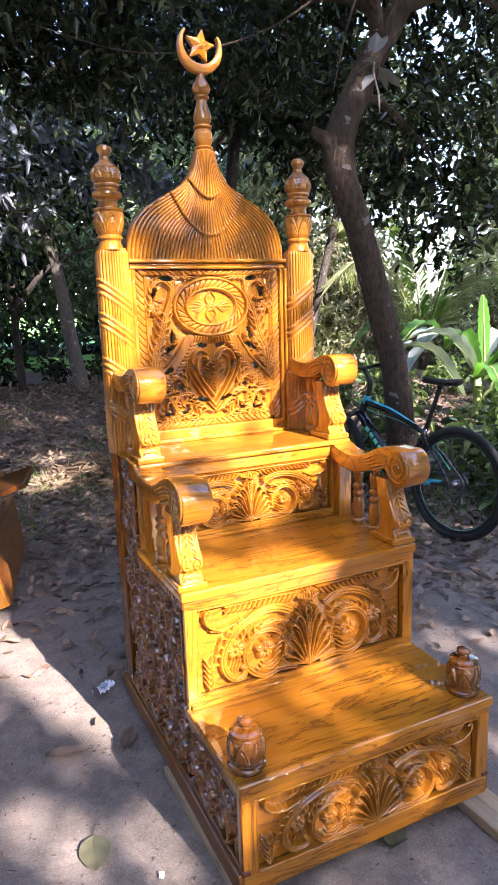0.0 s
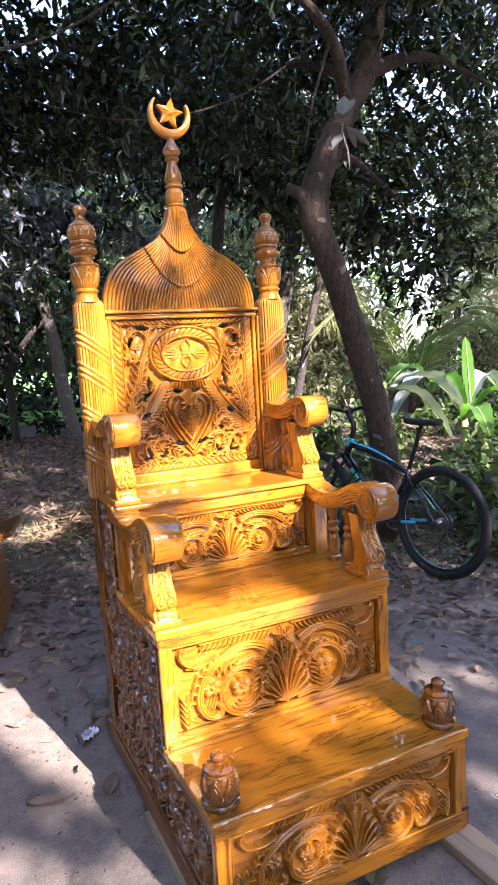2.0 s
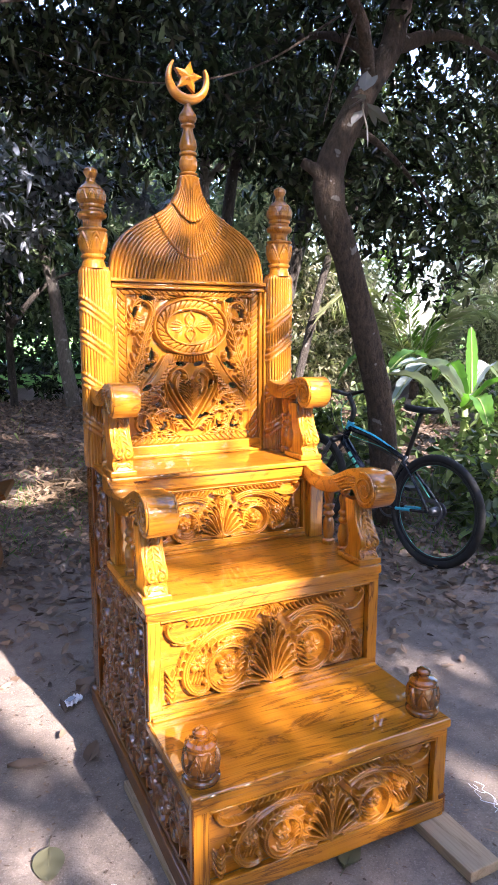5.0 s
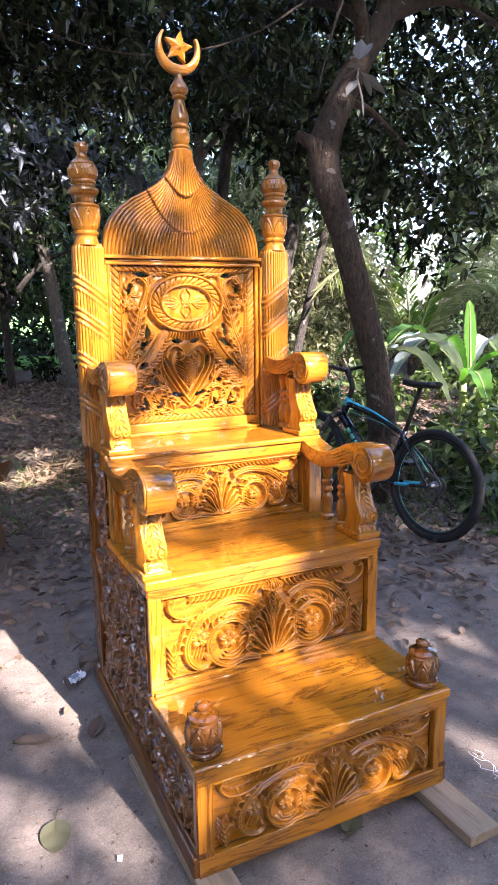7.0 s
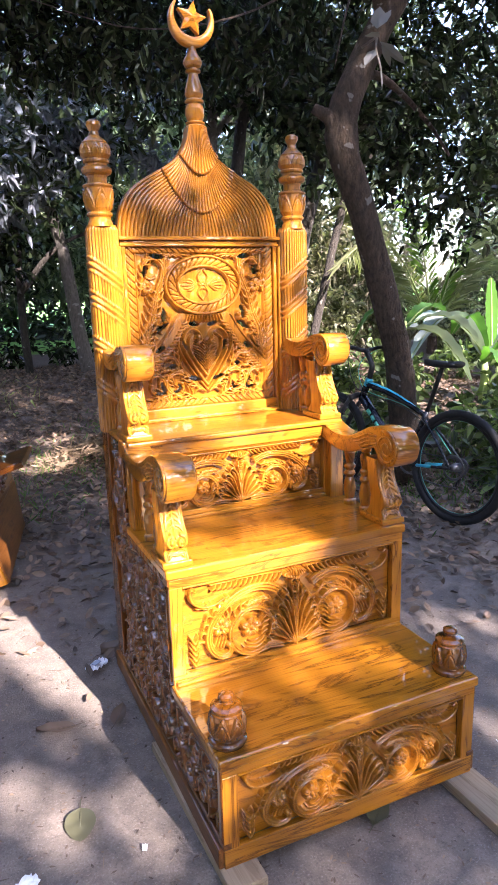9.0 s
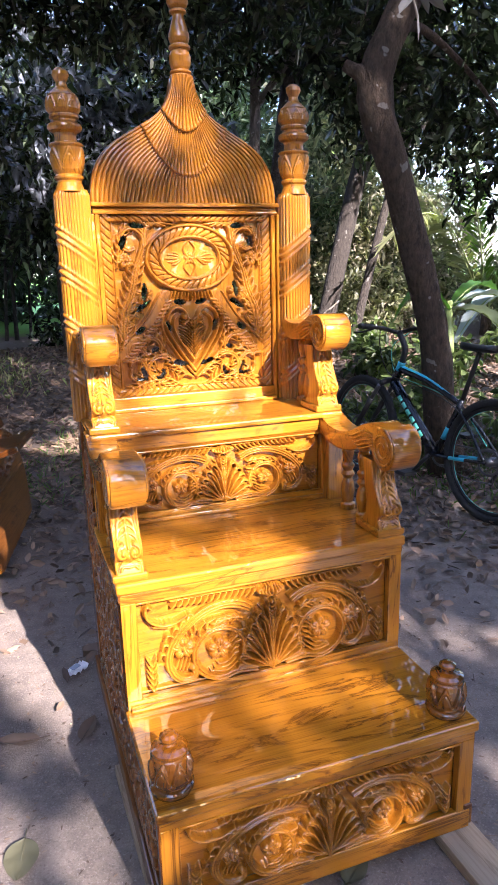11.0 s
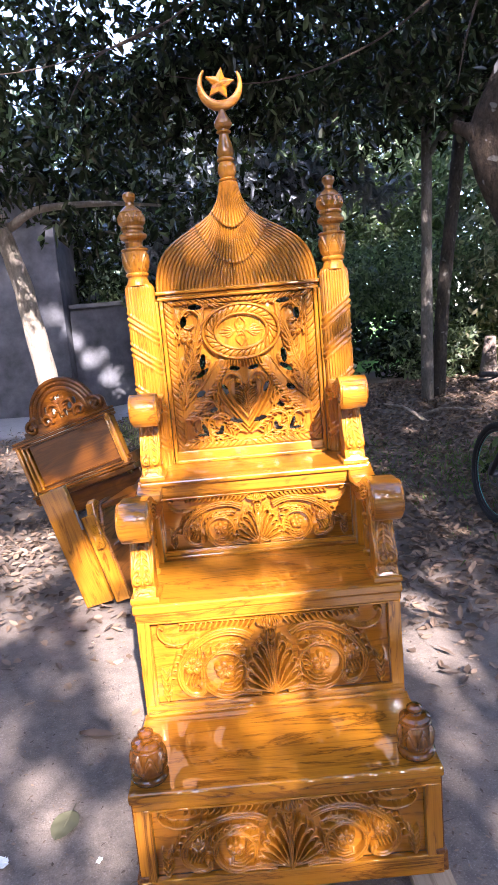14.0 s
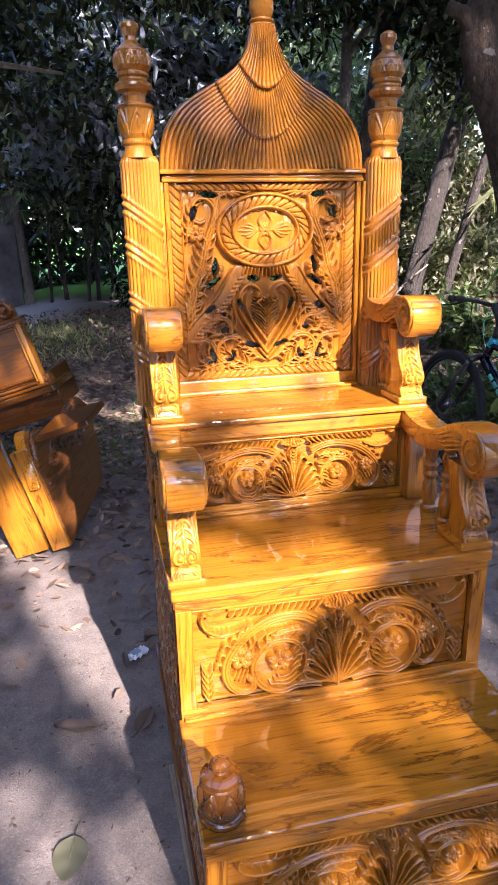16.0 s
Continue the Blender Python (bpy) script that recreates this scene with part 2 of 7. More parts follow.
def scrollwork(R, w, h, z0=0.0, y=0.007):
    """Mirrored acanthus scrolls, flowers and a palmette over a panel centred on x = 0."""
    U = w / 2
    f = 0.0040 * (h / 0.2) ** 0.6                              # finger half width
    for s in (-1, 1):
        at = lambda u, v: (s * u * U, z0 + v * h)
        off = lambda c, r, a: (c[0] + s * r * h * math.cos(radians(a)), c[1] + r * h * math.sin(radians(a)))
        # palmette: stems spring from the foot, sway outwards and hook over at their tips
        for k, (u1, v1, u2, v2, u3, v3) in enumerate(((0.012, 0.28, 0.040, 0.55, 0.085, 0.66), (0.040, 0.24, 0.085, 0.47, 0.140, 0.56), (0.062, 0.19, 0.120, 0.37, 0.178, 0.445), (0.080, 0.145, 0.150, 0.27, 0.205, 0.335), (0.095, 0.105, 0.170, 0.175, 0.230, 0.225), (0.105, 0.065, 0.175, 0.095, 0.245, 0.115))):
            R.stroke([at(0.004 + 0.003 * k, 0.03), at(u1, v1), at(u2, v2), at(u3, v3), at(u3 + 0.030, v3 - 0.010), at(u3 + 0.034, v3 - 0.055)], (f * 0.7, f * 0.9, f * 1.1, f * 1.35, f * 1.0, f * 0.35), y * (1.55 - 0.06 * k), 40)
            R.stroke([at(0.5 * (u1 + u2) + 0.012, 0.5 * (v1 + v2)), at(u2 + 0.022, v2 - 0.005), at(u3 + 0.006, v3 - 0.060)], (f * 0.4, f * 0.8, f * 0.3), y * 1.15, 14)
            R.stroke([at(u2 + 0.004, v2 + 0.01), at(u3 - 0.016, v3 + 0.025), at(u3 + 0.004, v3 + 0.065)], (f * 0.5, f * 0.95, f * 0.3), y * 1.3, 12)
        R.stroke([at(0.004, 0.40), at(0.020, 0.60), at(0.030, 0.70)], (f * 0.6, f * 1.1, f * 0.3), y * 1.5, 14)
        for k in range(3):                                     # small leaves between palmette and bud
            R.stroke([at(0.003, 0.62 + 0.045 * k), at(0.024, 0.655 + 0.045 * k), at(0.036 - 0.006 * k, 0.70 + 0.045 * k)], (f * 0.8, f * 1.0, f * 0.3), y * 1.4, 10)
        # inner scroll with its flower, and a shell of fingers beside it
        c1 = at(0.405, 0.325)
        ring = [at(0.12, 0.04), at(0.22, 0.06)] + [off(c1, 0.30 - 0.0045 * j, -118 + 25 * j) for j in range(14)]
        bundle(R, ring, 2, f * 2.1, f * 1.15, y * 1.35, 0.7)
        R.flower(*off(c1, 0.03, 60), 0.125 * h, y * 1.5, 5)
        for j in range(5):
            v = 0.50 - 0.062 * j
            R.stroke([at(0.235 + 0.010 * j, v + 0.03), at(0.285 + 0.006 * j, v + 0.012), at(0.325 + 0.004 * j, v - 0.035)], (f * 0.9, f * 1.2, f * 0.4), y * 1.2, 12)
        for j in range(3):
            r = 0.235 - 0.045 * j
            R.stroke([off(c1, r, -150 + 8 * j), off(c1, r, -105), off(c1, r, -60 - 8 * j)], (f * 0.5, f * 1.0, f * 0.4), y * 1.1, 16)
        for j in range(7):                                     # leaves on the back of the ring
            a = 10 + 17 * j
            R.stroke([off(c1, 0.30, a), off(c1, 0.355, a + 7), off(c1, 0.375, a + 22)], (f * 0.8, f * 1.1, f * 0.3), y * 1.05, 9)
        # leaf between the two scrolls
        R.stroke([at(0.235, 0.655), at(0.34, 0.675), at(0.44, 0.635), at(0.505, 0.555)], (f * 0.8, f * 1.1, f * 0.5), y * 1.25, 22)
        for j in range(6):
            u, v = 0.27 + 0.040 * j, 0.672 - 0.004 * j * j
            R.stroke([at(u, v), at(u + 0.020, v - 0.030), at(u + 0.052, v - 0.062)], (f * 0.7, f * 1.0, f * 0.3), y * 1.1, 9)
            R.stroke([at(u - 0.01, v), at(u + 0.018, v + 0.030), at(u + 0.050, v + 0.032)], (f * 0.7, f * 0.95, f * 0.3), y * 1.1, 9)
        # outer arm: ridges that leave the middle, arch over and hook in under the second flower
        arm = [at(0.17, 0.745), at(0.27, 0.815), at(0.39, 0.835), at(0.52, 0.795), at(0.64, 0.70), at(0.735, 0.565), at(0.795, 0.41), at(0.795, 0.24), at(0.735, 0.115), at(0.655, 0.085), at(0.605, 0.14), at(0.625, 0.205)]
        bundle(R, arm, 3, f * 2.0, f * 1.1, y * 1.35, 0.65)
        R.disc(*at(0.628, 0.21), 0.05 * h, 0.05 * h, y * 1.5)
        R.flower(*at(0.690, 0.435), 0.115 * h, y * 1.5, 5)
        for j in range(4):
            u, v = 0.655 + 0.026 * j, 0.245 + 0.012 * j
            R.stroke([at(u + 0.022, v - 0.06), at(u + 0.008, v), at(u - 0.012, v + 0.065)], (f, f * 1.05, f * 0.35), y * 1.05, 10)
        for j in range(4):
            u, v = 0.60 + 0.030 * j, 0.655 - 0.050 * j
            R.stroke([at(u, v), at(u - 0.002, v - 0.055), at(u + 0.022, v - 0.095)], (f * 0.7, f * 1.0, f * 0.35), y * 1.05, 10)
        for j in range(7):                                     # leaf edge along the outside of the arm
            u, v = np.interp(j / 6, [0, 0.5, 1], [0.60, 0.77, 0.845]), np.interp(j / 6, [0, 0.5, 1], [0.775, 0.59, 0.30])
            R.stroke([at(u, v), at(u + 0.034, v + 0.012), at(u + 0.060, v - 0.045)], (f * 0.8, f * 1.15, f * 0.3), y * 1.05, 10)
        # corner curl
        R.stroke([at(0.66, 0.79), at(0.75, 0.735), at(0.85, 0.735), at(0.925, 0.80), at(0.955, 0.89), at(0.940, 0.955), at(0.910, 0.93)], (f * 0.6, f * 1.3, f * 1.3, f * 1.2, f * 1.1), y * 1.3, 34)
        for j in range(4):
            R.stroke([at(0.74 + 0.035 * j, 0.745 + 0.004 * j), at(0.765 + 0.035 * j, 0.70 + 0.006 * j), at(0.81 + 0.032 * j, 0.685 + 0.012 * j)], (f * 0.7, f * 1.0, f * 0.3), y, 10)
        for k in range(5):                                     # wheat ear in the lower corner
            v = 0.04 + 0.068 * k
            R.stroke([at(0.930, v), at(0.962, v + 0.085)], (f * 1.1, f * 0.4), y * 1.15, 8)
            R.stroke([at(0.922, v), at(0.892, v + 0.085)], (f * 1.1, f * 0.4), y * 1.15, 8)
        # garland of slanting leaves under the upper edge
        R.stroke([at(0.10, 0.955), at(0.40, 0.970), at(0.77, 0.965)], (f * 0.8, f * 0.7, f * 0.4), y * 1.0, 30)
        for k in range(14):
            u, e = 0.115 + 0.047 * k, 1 - 0.035 * k
            R.stroke([at(u, 0.965), at(u + 0.016, 0.92), at(u + 0.052 * e + 0.012, 0.965 - 0.115 * e)], (f * 0.5, f * 1.25, f * 0.3), y * 1.2, 12)
        for k in range(4):                                     # petals of the bud
            R.stroke([at(0.004 + 0.010 * k, 0.845), at(0.030 + 0.024 * k, 0.885 + 0.004 * k), at(0.022 + 0.020 * k, 0.965 - 0.012 * k)], (f * 0.7, f * 1.1, f * 0.5), y * (1.7 - 0.12 * k), 14)
        R.stroke([at(0.006, 0.845), at(0.034, 0.825), at(0.050, 0.79)], (f * 0.8, f * 1.1, f * 0.3), y * 1.4, 10)
    R.disc(0, z0 + 0.91 * h, 0.008, 0.075 * h, y * 1.8)
    R.disc(0, z0 + 0.765 * h, 0.007, 0.035 * h, y * 1.6)
    R.stroke([(0, z0 + 0.02 * h), (0, z0 + 0.60 * h)], (f * 1.2, f * 0.7), y * 1.6, 30)


# ---------------------------------------------------------------- materials
def nodes_of(name):
    m = bpy.data.materials.new(name)
    m.use_nodes = True
    nt = m.node_tree
    return m, nt, nt.nodes["Principled BSDF"]


def node(nt, kind, **kw):
    n = nt.nodes.new(kind)
    for k, v in kw.items():
        if k in n.inputs:
            n.inputs[k].default_value = v
    return n


def ramp(nt, src, *stops):
    n = nt.nodes.new("ShaderNodeValToRGB")
    while len(n.color_ramp.elements) < len(stops):
        n.color_ramp.elements.new(0.5)
    for e, (p, c) in zip(n.color_ramp.elements, stops):
        e.position, e.color = p, (*c, 1)
    nt.links.new(src, n.inputs[0])
    return n.outputs[0]


def mixed(nt, fac, a, b, mode="MIX"):
    n = nt.nodes.new("ShaderNodeMix")
    n.data_type, n.blend_type = "RGBA", mode
    for sock, v in ((n.inputs[0], fac), (n.inputs[6], a), (n.inputs[7], b)):
        if isinstance(v, (int, float)):
            sock.default_value = v
        elif isinstance(v, tuple):
            sock.default_value = (*v, 1)
        else:
            nt.links.new(v, sock)
    return n.outputs[2]


def bump(nt, bsdf, src, strength=0.3, dist=0.01):
    b = nt.nodes.new("ShaderNodeBump")
    b.inputs["Strength"].default_value, b.inputs["Distance"].default_value = strength, dist
    nt.links.new(src, b.inputs["Height"])
    nt.links.new(b.outputs[0], bsdf.inputs["Normal"])


def coords(nt, scale, rot=(0, 0, 0), random_shift=False):
    tc = nt.nodes.new("ShaderNodeTexCoord")
    mp = nt.nodes.new("ShaderNodeMapping")
    mp.inputs["Scale"].default_value, mp.inputs["Rotation"].default_value = scale, rot
    nt.links.new(tc.outputs["Object"], mp.inputs["Vector"])
    if random_shift:
        oi = nt.nodes.new("ShaderNodeObjectInfo")
        mul = nt.nodes.new("ShaderNodeVectorMath")
        mul.operation = "MULTIPLY"
        mul.inputs[1].default_value = (3.7, 5.1, 4.3)
        nt.links.new(oi.outputs["Random"], mul.inputs[0])
        nt.links.new(mul.outputs[0], mp.inputs["Location"])
    return mp.outputs[0]


def wood(name, axis, light=(0.47, 0.198, 0.014), mid=(0.28, 0.104, 0.009), dark=(0.062, 0.018, 0.004), gloss=0.16, coat=0.95, figure=1.0):
    """Varnished hardwood with grain along one axis."""
    m, nt, b = nodes_of(name)
    along = {"x": (2.0, 12, 12), "y": (12, 2.0, 12), "z": (12, 12, 2.0)}[axis]
    vec = coords(nt, along, random_shift=True)
    n1 = node(nt, "ShaderNodeTexNoise", Scale=1.0, Detail=5.0, Roughness=0.58, Distortion=2.6)
    nt.links.new(vec, n1.inputs["Vector"])
    fine = coords(nt, tuple(s * (15 if s > 2 else 0.8) for s in along), random_shift=True)
    n2 = node(nt, "ShaderNodeTexNoise", Scale=1.0, Detail=4.0, Roughness=0.62, Distortion=0.7)
    nt.links.new(fine, n2.inputs["Vector"])
    big = node(nt, "ShaderNodeTexNoise", Scale=2.2, Detail=2.0)
    nt.links.new(coords(nt, (1, 1, 1), random_shift=True), big.inputs["Vector"])
    rings = nt.nodes.new("ShaderNodeMath")
    rings.operation = "PINGPONG"
    mul = nt.nodes.new("ShaderNodeMath")
    mul.operation = "MULTIPLY"
    mul.inputs[1].default_value = 3.4
    nt.links.new(n1.outputs[0], mul.inputs[0])
    nt.links.new(mul.outputs[0], rings.inputs[0])
    rings.inputs[1].default_value = 0.5
    col = ramp(nt, rings.outputs[0], (0.0, tuple(0.85 * figure * p + (1 - 0.85 * figure) * q for p, q in zip(dark, mid))), (0.16, tuple(0.5 * figure * p + (1 - 0.5 * figure) * q for p, q in zip(mid, light)) if figure < 1 else mid), (0.6, light), (1.0, light))
    col = mixed(nt, ramp(nt, big.outputs[0], (0.35, (0, 0, 0)), (0.7, (0.6, 0.6, 0.6))), col, mid)
    col = mixed(nt, ramp(nt, n2.outputs[0], (0.34, (0.45 * figure,) * 3), (0.52, (0, 0, 0))), col, dark)
    nt.links.new(col, b.inputs["Base Color"])
    b.inputs["Roughness"].default_value = gloss + 0.12
    b.inputs["Specular IOR Level"].default_value = 0.12
    b.inputs["Coat Weight"].default_value = coat
    b.inputs["Coat Roughness"].default_value = 0.02
    b.inputs["Coat IOR"].default_value = 1.75
    b.inputs["Coat Tint"].default_value = (1.0, 0.93, 0.70, 1)
    bump(nt, b, n2.outputs[0], 0.06, 0.002)
    return m


wood_x, wood_y, wood_z = wood("varnished_wood_across", "x", figure=0.8), wood("varnished_wood_deep", "y", figure=0.8), wood("varnished_wood_upright", "z", figure=0.8)
# side wood: shade of the chair's flanks is put into this darker colour
wood_side = wood("shaded_wood_upright", "z", (0.27, 0.085, 0.010), (0.14, 0.040, 0.006), (0.03, 0.008, 0.002), 0.2, 1.0)
wood_knob = wood("brown_stained_wood", "z", (0.17, 0.060, 0.004), (0.09, 0.030, 0.003), (0.030, 0.009, 0.002), 0.14, 1.0, 0.5)
carved_x, carved_z = wood("carved_wood_across", "x", (0.39, 0.153, 0.012), figure=0.5), wood("carved_wood_upright", "z", (0.39, 0.153, 0.012), figure=0.5)
wood_red = wood("red_brown_wood", "y", (0.22, 0.085, 0.018), (0.14, 0.050, 0.012), (0.06, 0.02, 0.006), 0.3, 0.5)


def plain(name, color, rough=0.6, metal=0.0, var=0.25, scale=12, bumpy=0.15, spec=0.5):
    m, nt, b = nodes_of(name)
    n = node(nt, "ShaderNodeTexNoise", Scale=scale, Detail=6.0, Roughness=0.62)
    nt.links.new(coords(nt, (1, 1, 1), random_shift=True), n.inputs["Vector"])
    col = ramp(nt, n.outputs[0], (0.3, tuple(c * (1 - var) for c in color)), (0.7, tuple(min(c * (1 + var), 1) for c in color)))
    nt.links.new(col, b.inputs["Base Color"])
    b.inputs["Roughness"].default_value, b.inputs["Metallic"].default_value = rough, metal
    b.inputs["Specular IOR Level"].default_value = spec
    if bumpy:
        bump(nt, b, n.outputs[0], bumpy, 0.01)
    return m


def leafy(name, a, c, through=0.35, rough=0.35, pale=1.0):
    """Leaves: colour varies leaf by leaf, and some light passes through."""
    m, nt, b = nodes_of(name)
    g = nt.nodes.new("ShaderNodeNewGeometry")
    col = ramp(nt, g.outputs["Random Per Island"], (0.0, a), (0.6, tuple((x + y) / 2 for x, y in zip(a, c))), (0.88, c), (1.0, tuple(min(1, x * pale + 0.02 * (pale - 1)) for x in c)))
    nt.links.new(col, b.inputs["Base Color"])
    b.inputs["Roughness"].default_value = rough
    t = nt.nodes.new("ShaderNodeBsdfTranslucent")
    bright = mixed(nt, 1.0, col, (1.6, 1.9, 0.9), "MULTIPLY")
    nt.links.new(bright, t.inputs[0])
    mx = nt.nodes.new("ShaderNodeMixShader")
    mx.inputs[0].default_value = through
    nt.links.new(b.outputs[0], mx.inputs[1])
    nt.links.new(t.outputs[0], mx.inputs[2])
    nt.links.new(mx.outputs[0], nt.nodes["Material Output"].inputs["Surface"])
    return m


def bark(name, a, c, spots=(0.35, 0.34, 0.31)):
    m, nt, b = nodes_of(name)
    n = node(nt, "ShaderNodeTexNoise", Scale=1.0, Detail=8.0, Roughness=0.7)
    nt.links.new(coords(nt, (38, 38, 16)), n.inputs["Vector"])
    v = node(nt, "ShaderNodeTexNoise", Scale=13.0, Detail=2.0, Roughness=0.45)
    nt.links.new(coords(nt, (1, 1, 1)), v.inputs["Vector"])
    col = ramp(nt, n.outputs[0], (0.3, a), (0.7, c))
    col = mixed(nt, ramp(nt, v.outputs[0], (0.67, (0, 0, 0)), (0.70, (0.8, 0.8, 0.8))), col, spots)
    nt.links.new(col, b.inputs["Base Color"])
    b.inputs["Roughness"].default_value = 0.9
    bump(nt, b, n.outputs[0], 1.0, 0.05)
    return m


def dirt(name):
    """Trodden grey earth, with grit, stains and low bumps; green field far behind."""
    m, nt, b = nodes_of(name)
    vec = coords(nt, (1, 1, 1))
    big = node(nt, "ShaderNodeTexNoise", Scale=1.3, Detail=5.0, Roughness=0.6)
    mid = node(nt, "ShaderNodeTexNoise", Scale=14.0, Detail=6.0, Roughness=0.68)
    fine = node(nt, "ShaderNodeTexNoise", Scale=160.0, Detail=3.0, Roughness=0.6)
    for n in (big, mid, fine):
        nt.links.new(vec, n.inputs["Vector"])
    col = ramp(nt, big.outputs[0], (0.3, (0.165, 0.132, 0.108)), (0.7, (0.24, 0.193, 0.158)))
    col = mixed(nt, ramp(nt, mid.outputs[0], (0.42, (0.6, 0.6, 0.6)), (0.58, (0, 0, 0))), col, (0.12, 0.096, 0.080))
    col = mixed(nt, ramp(nt, fine.outputs[0], (0.56, (0, 0, 0)), (0.70, (0.7, 0.7, 0.7))), col, (0.31, 0.265, 0.228))
    col = mixed(nt, ramp(nt, fine.outputs[0], (0.30, (0.7, 0.7, 0.7)), (0.44, (0, 0, 0))), col, (0.10, 0.08, 0.07))
    sep = nt.nodes.new("ShaderNodeSeparateXYZ")
    nt.links.new(vec, sep.inputs[0])
    far = nt.nodes.new("ShaderNodeMapRange")
    far.inputs[1].default_value, far.inputs[2].default_value = 11.9, 12.8
    nt.links.new(sep.outputs[1], far.inputs[0])
    soil = nt.nodes.new("ShaderNodeMapRange")
    soil.inputs[1].default_value, soil.inputs[2].default_value = 1.3, 3.6
    nt.links.new(sep.outputs[1], soil.inputs[0])
    col = mixed(nt, soil.outputs[0], col, mixed(nt, mid.outputs[0], (0.06, 0.044, 0.032), (0.17, 0.13, 0.10)))
    lane = nt.nodes.new("ShaderNodeMapRange")                  # bare trodden path along the wall
    lane.inputs[1].default_value, lane.inputs[2].default_value = 7.9, 9.0
    nt.links.new(sep.outputs[1], lane.inputs[0])
    verge = nt.nodes.new("ShaderNodeMapRange")
    verge.inputs[1].default_value, verge.inputs[2].default_value = -0.6, -1.2
    nt.links.new(sep.outputs[0], verge.inputs[0])
    both = nt.nodes.new("ShaderNodeMath")
    both.operation = "MULTIPLY"
    nt.links.new(lane.outputs[0], both.inputs[0])
    nt.links.new(verge.outputs[0], both.inputs[1])
    col = mixed(nt, both.outputs[0], col, mixed(nt, mid.outputs[0], (0.20, 0.185, 0.18), (0.36, 0.335, 0.325)))
    col = mixed(nt, far.outputs[0], col, mixed(nt, mid.outputs[0], (0.10, 0.27, 0.03), (0.19, 0.42, 0.06)))
    nt.links.new(col, b.inputs["Base Color"])
    b.inputs["Roughness"].default_value = 0.92
    add = nt.nodes.new("ShaderNodeMath")
    nt.links.new(mid.outputs[0], add.inputs[0])
    nt.links.new(fine.outputs[0], add.inputs[1])
    bump(nt, b, add.outputs[0], 0.45, 0.010)
    return m


# ---------------------------------------------------------------- ground
def ground_z(x, y):
    """Flat yard, and a low leafy bank behind it."""
    bank = 0.36 * np.clip((y - 3.2 + 0.12 * np.minimum(x, 0)) / 4.5, 0, 1) ** 1.3
    return bank * np.clip((x + 3.2) / 2.0, 0.35, 1)


def build_ground():
    xs = np.unique(np.r_[np.linspace(-400, -12, 12), np.linspace(-12, -2.5, 40), np.linspace(-2.5, 2.8, 150), np.linspace(2.8, 14, 44), np.linspace(14, 400, 12)])
    ys = np.unique(np.r_[np.linspace(-400, -8, 10), np.linspace(-8, -1.2, 30), np.linspace(-1.2, 4.5, 160), np.linspace(4.5, 14, 60), np.linspace(14, 600, 16)])
    X, Y = np.meshgrid(xs, ys)
    Z = ground_z(X, Y)
    near = (np.abs(X) < 13) & (np.abs(Y) < 13)
    for k, (i, j) in enumerate(zip(*np.nonzero(near))):
        p = Vector((X[i, j], Y[i, j], 0.0))
        amp = 0.006 + 0.03 * min(max((Y[i, j] - 2.0) / 3, 0), 1)
        Z[i, j] += amp * (noise.noise(p * 1.7) + 0.5 * noise.noise(p * 5.3)) - 0.004
    n = len(xs)
    i, j = np.meshgrid(np.arange(len(ys) - 1), np.arange(n - 1), indexing="ij")
    f = np.stack([i * n + j, i * n + j + 1, (i + 1) * n + j + 1, (i + 1) * n + j], -1).reshape(-1, 4)
    ob = part("ground", mesh_np(np.stack([X, Y, Z], -1).reshape(-1, 3), f, True), dirt("trodden_earth"))
    tagged(ob, "trodden grey earth yard with a low leaf-strewn bank behind", "ground", kind="structure")


build_ground()

# ---------------------------------------------------------------- carved pulpit chair
chair = thing("pulpit_chair", "varnished golden teak pulpit chair with carved panels standing on boards", "chair")
HW = 0.398                      # half width of the body
Z0, Z1, Z2, Z3 = 0.032, 0.345, 0.698, 0.985
Y1, Y2, YB = 0.352, 0.765, 1.03


def framed_riser(name, y, z0, z1, w, pz0, pz1, top):
    """A front: stiles and rails round a sunken carved panel."""
    part("front_frame", box(-HW + 0.004, HW - 0.004, y, y + 0.022, z0, pz0, 0.002), wood_x, chair)
    part("front_frame", box(-HW + 0.004, HW - 0.004, y, y + 0.022, pz1, z1 - top, 0.002), wood_x, chair)
    for s in (-1, 1):
        a, b = sorted((s * w / 2, s * (HW - 0.004)))
        part("front_frame", box(a, b, y, y + 0.022, pz0, pz1, 0.002), wood_z, chair)
    R = Relief(-w / 2, w / 2, pz0, pz1, 0.0015)
    scrollwork(R, w * 0.985, (pz1 - pz0) * 0.96, pz0 + 0.004)
    part("carved_panel", R.mesh(lambda X, Z, H: (X, y + 0.024 - H * 3.0, Z)), carved_x, chair, "carved panel with leaf scrolls and flowers")
    for z, k in ((pz0, 1), (pz1, -1)):                      # thin bead round the panel
        part("bead", box(-w / 2, w / 2, y - 0.003, y + 0.006, min(z, z + k * 0.006), max(z, z + k * 0.006), 0.002), wood_x, chair)


# first step
framed_riser("base", 0.004, Z0, Z1, 0.705, 0.085, 0.294, 0.028)
part("tread", box(-HW - 0.004, HW + 0.004, -0.004, Y1 + 0.01, Z1 - 0.028, Z1, 0.006), wood_x, chair, "glossy step board with flowing grain")
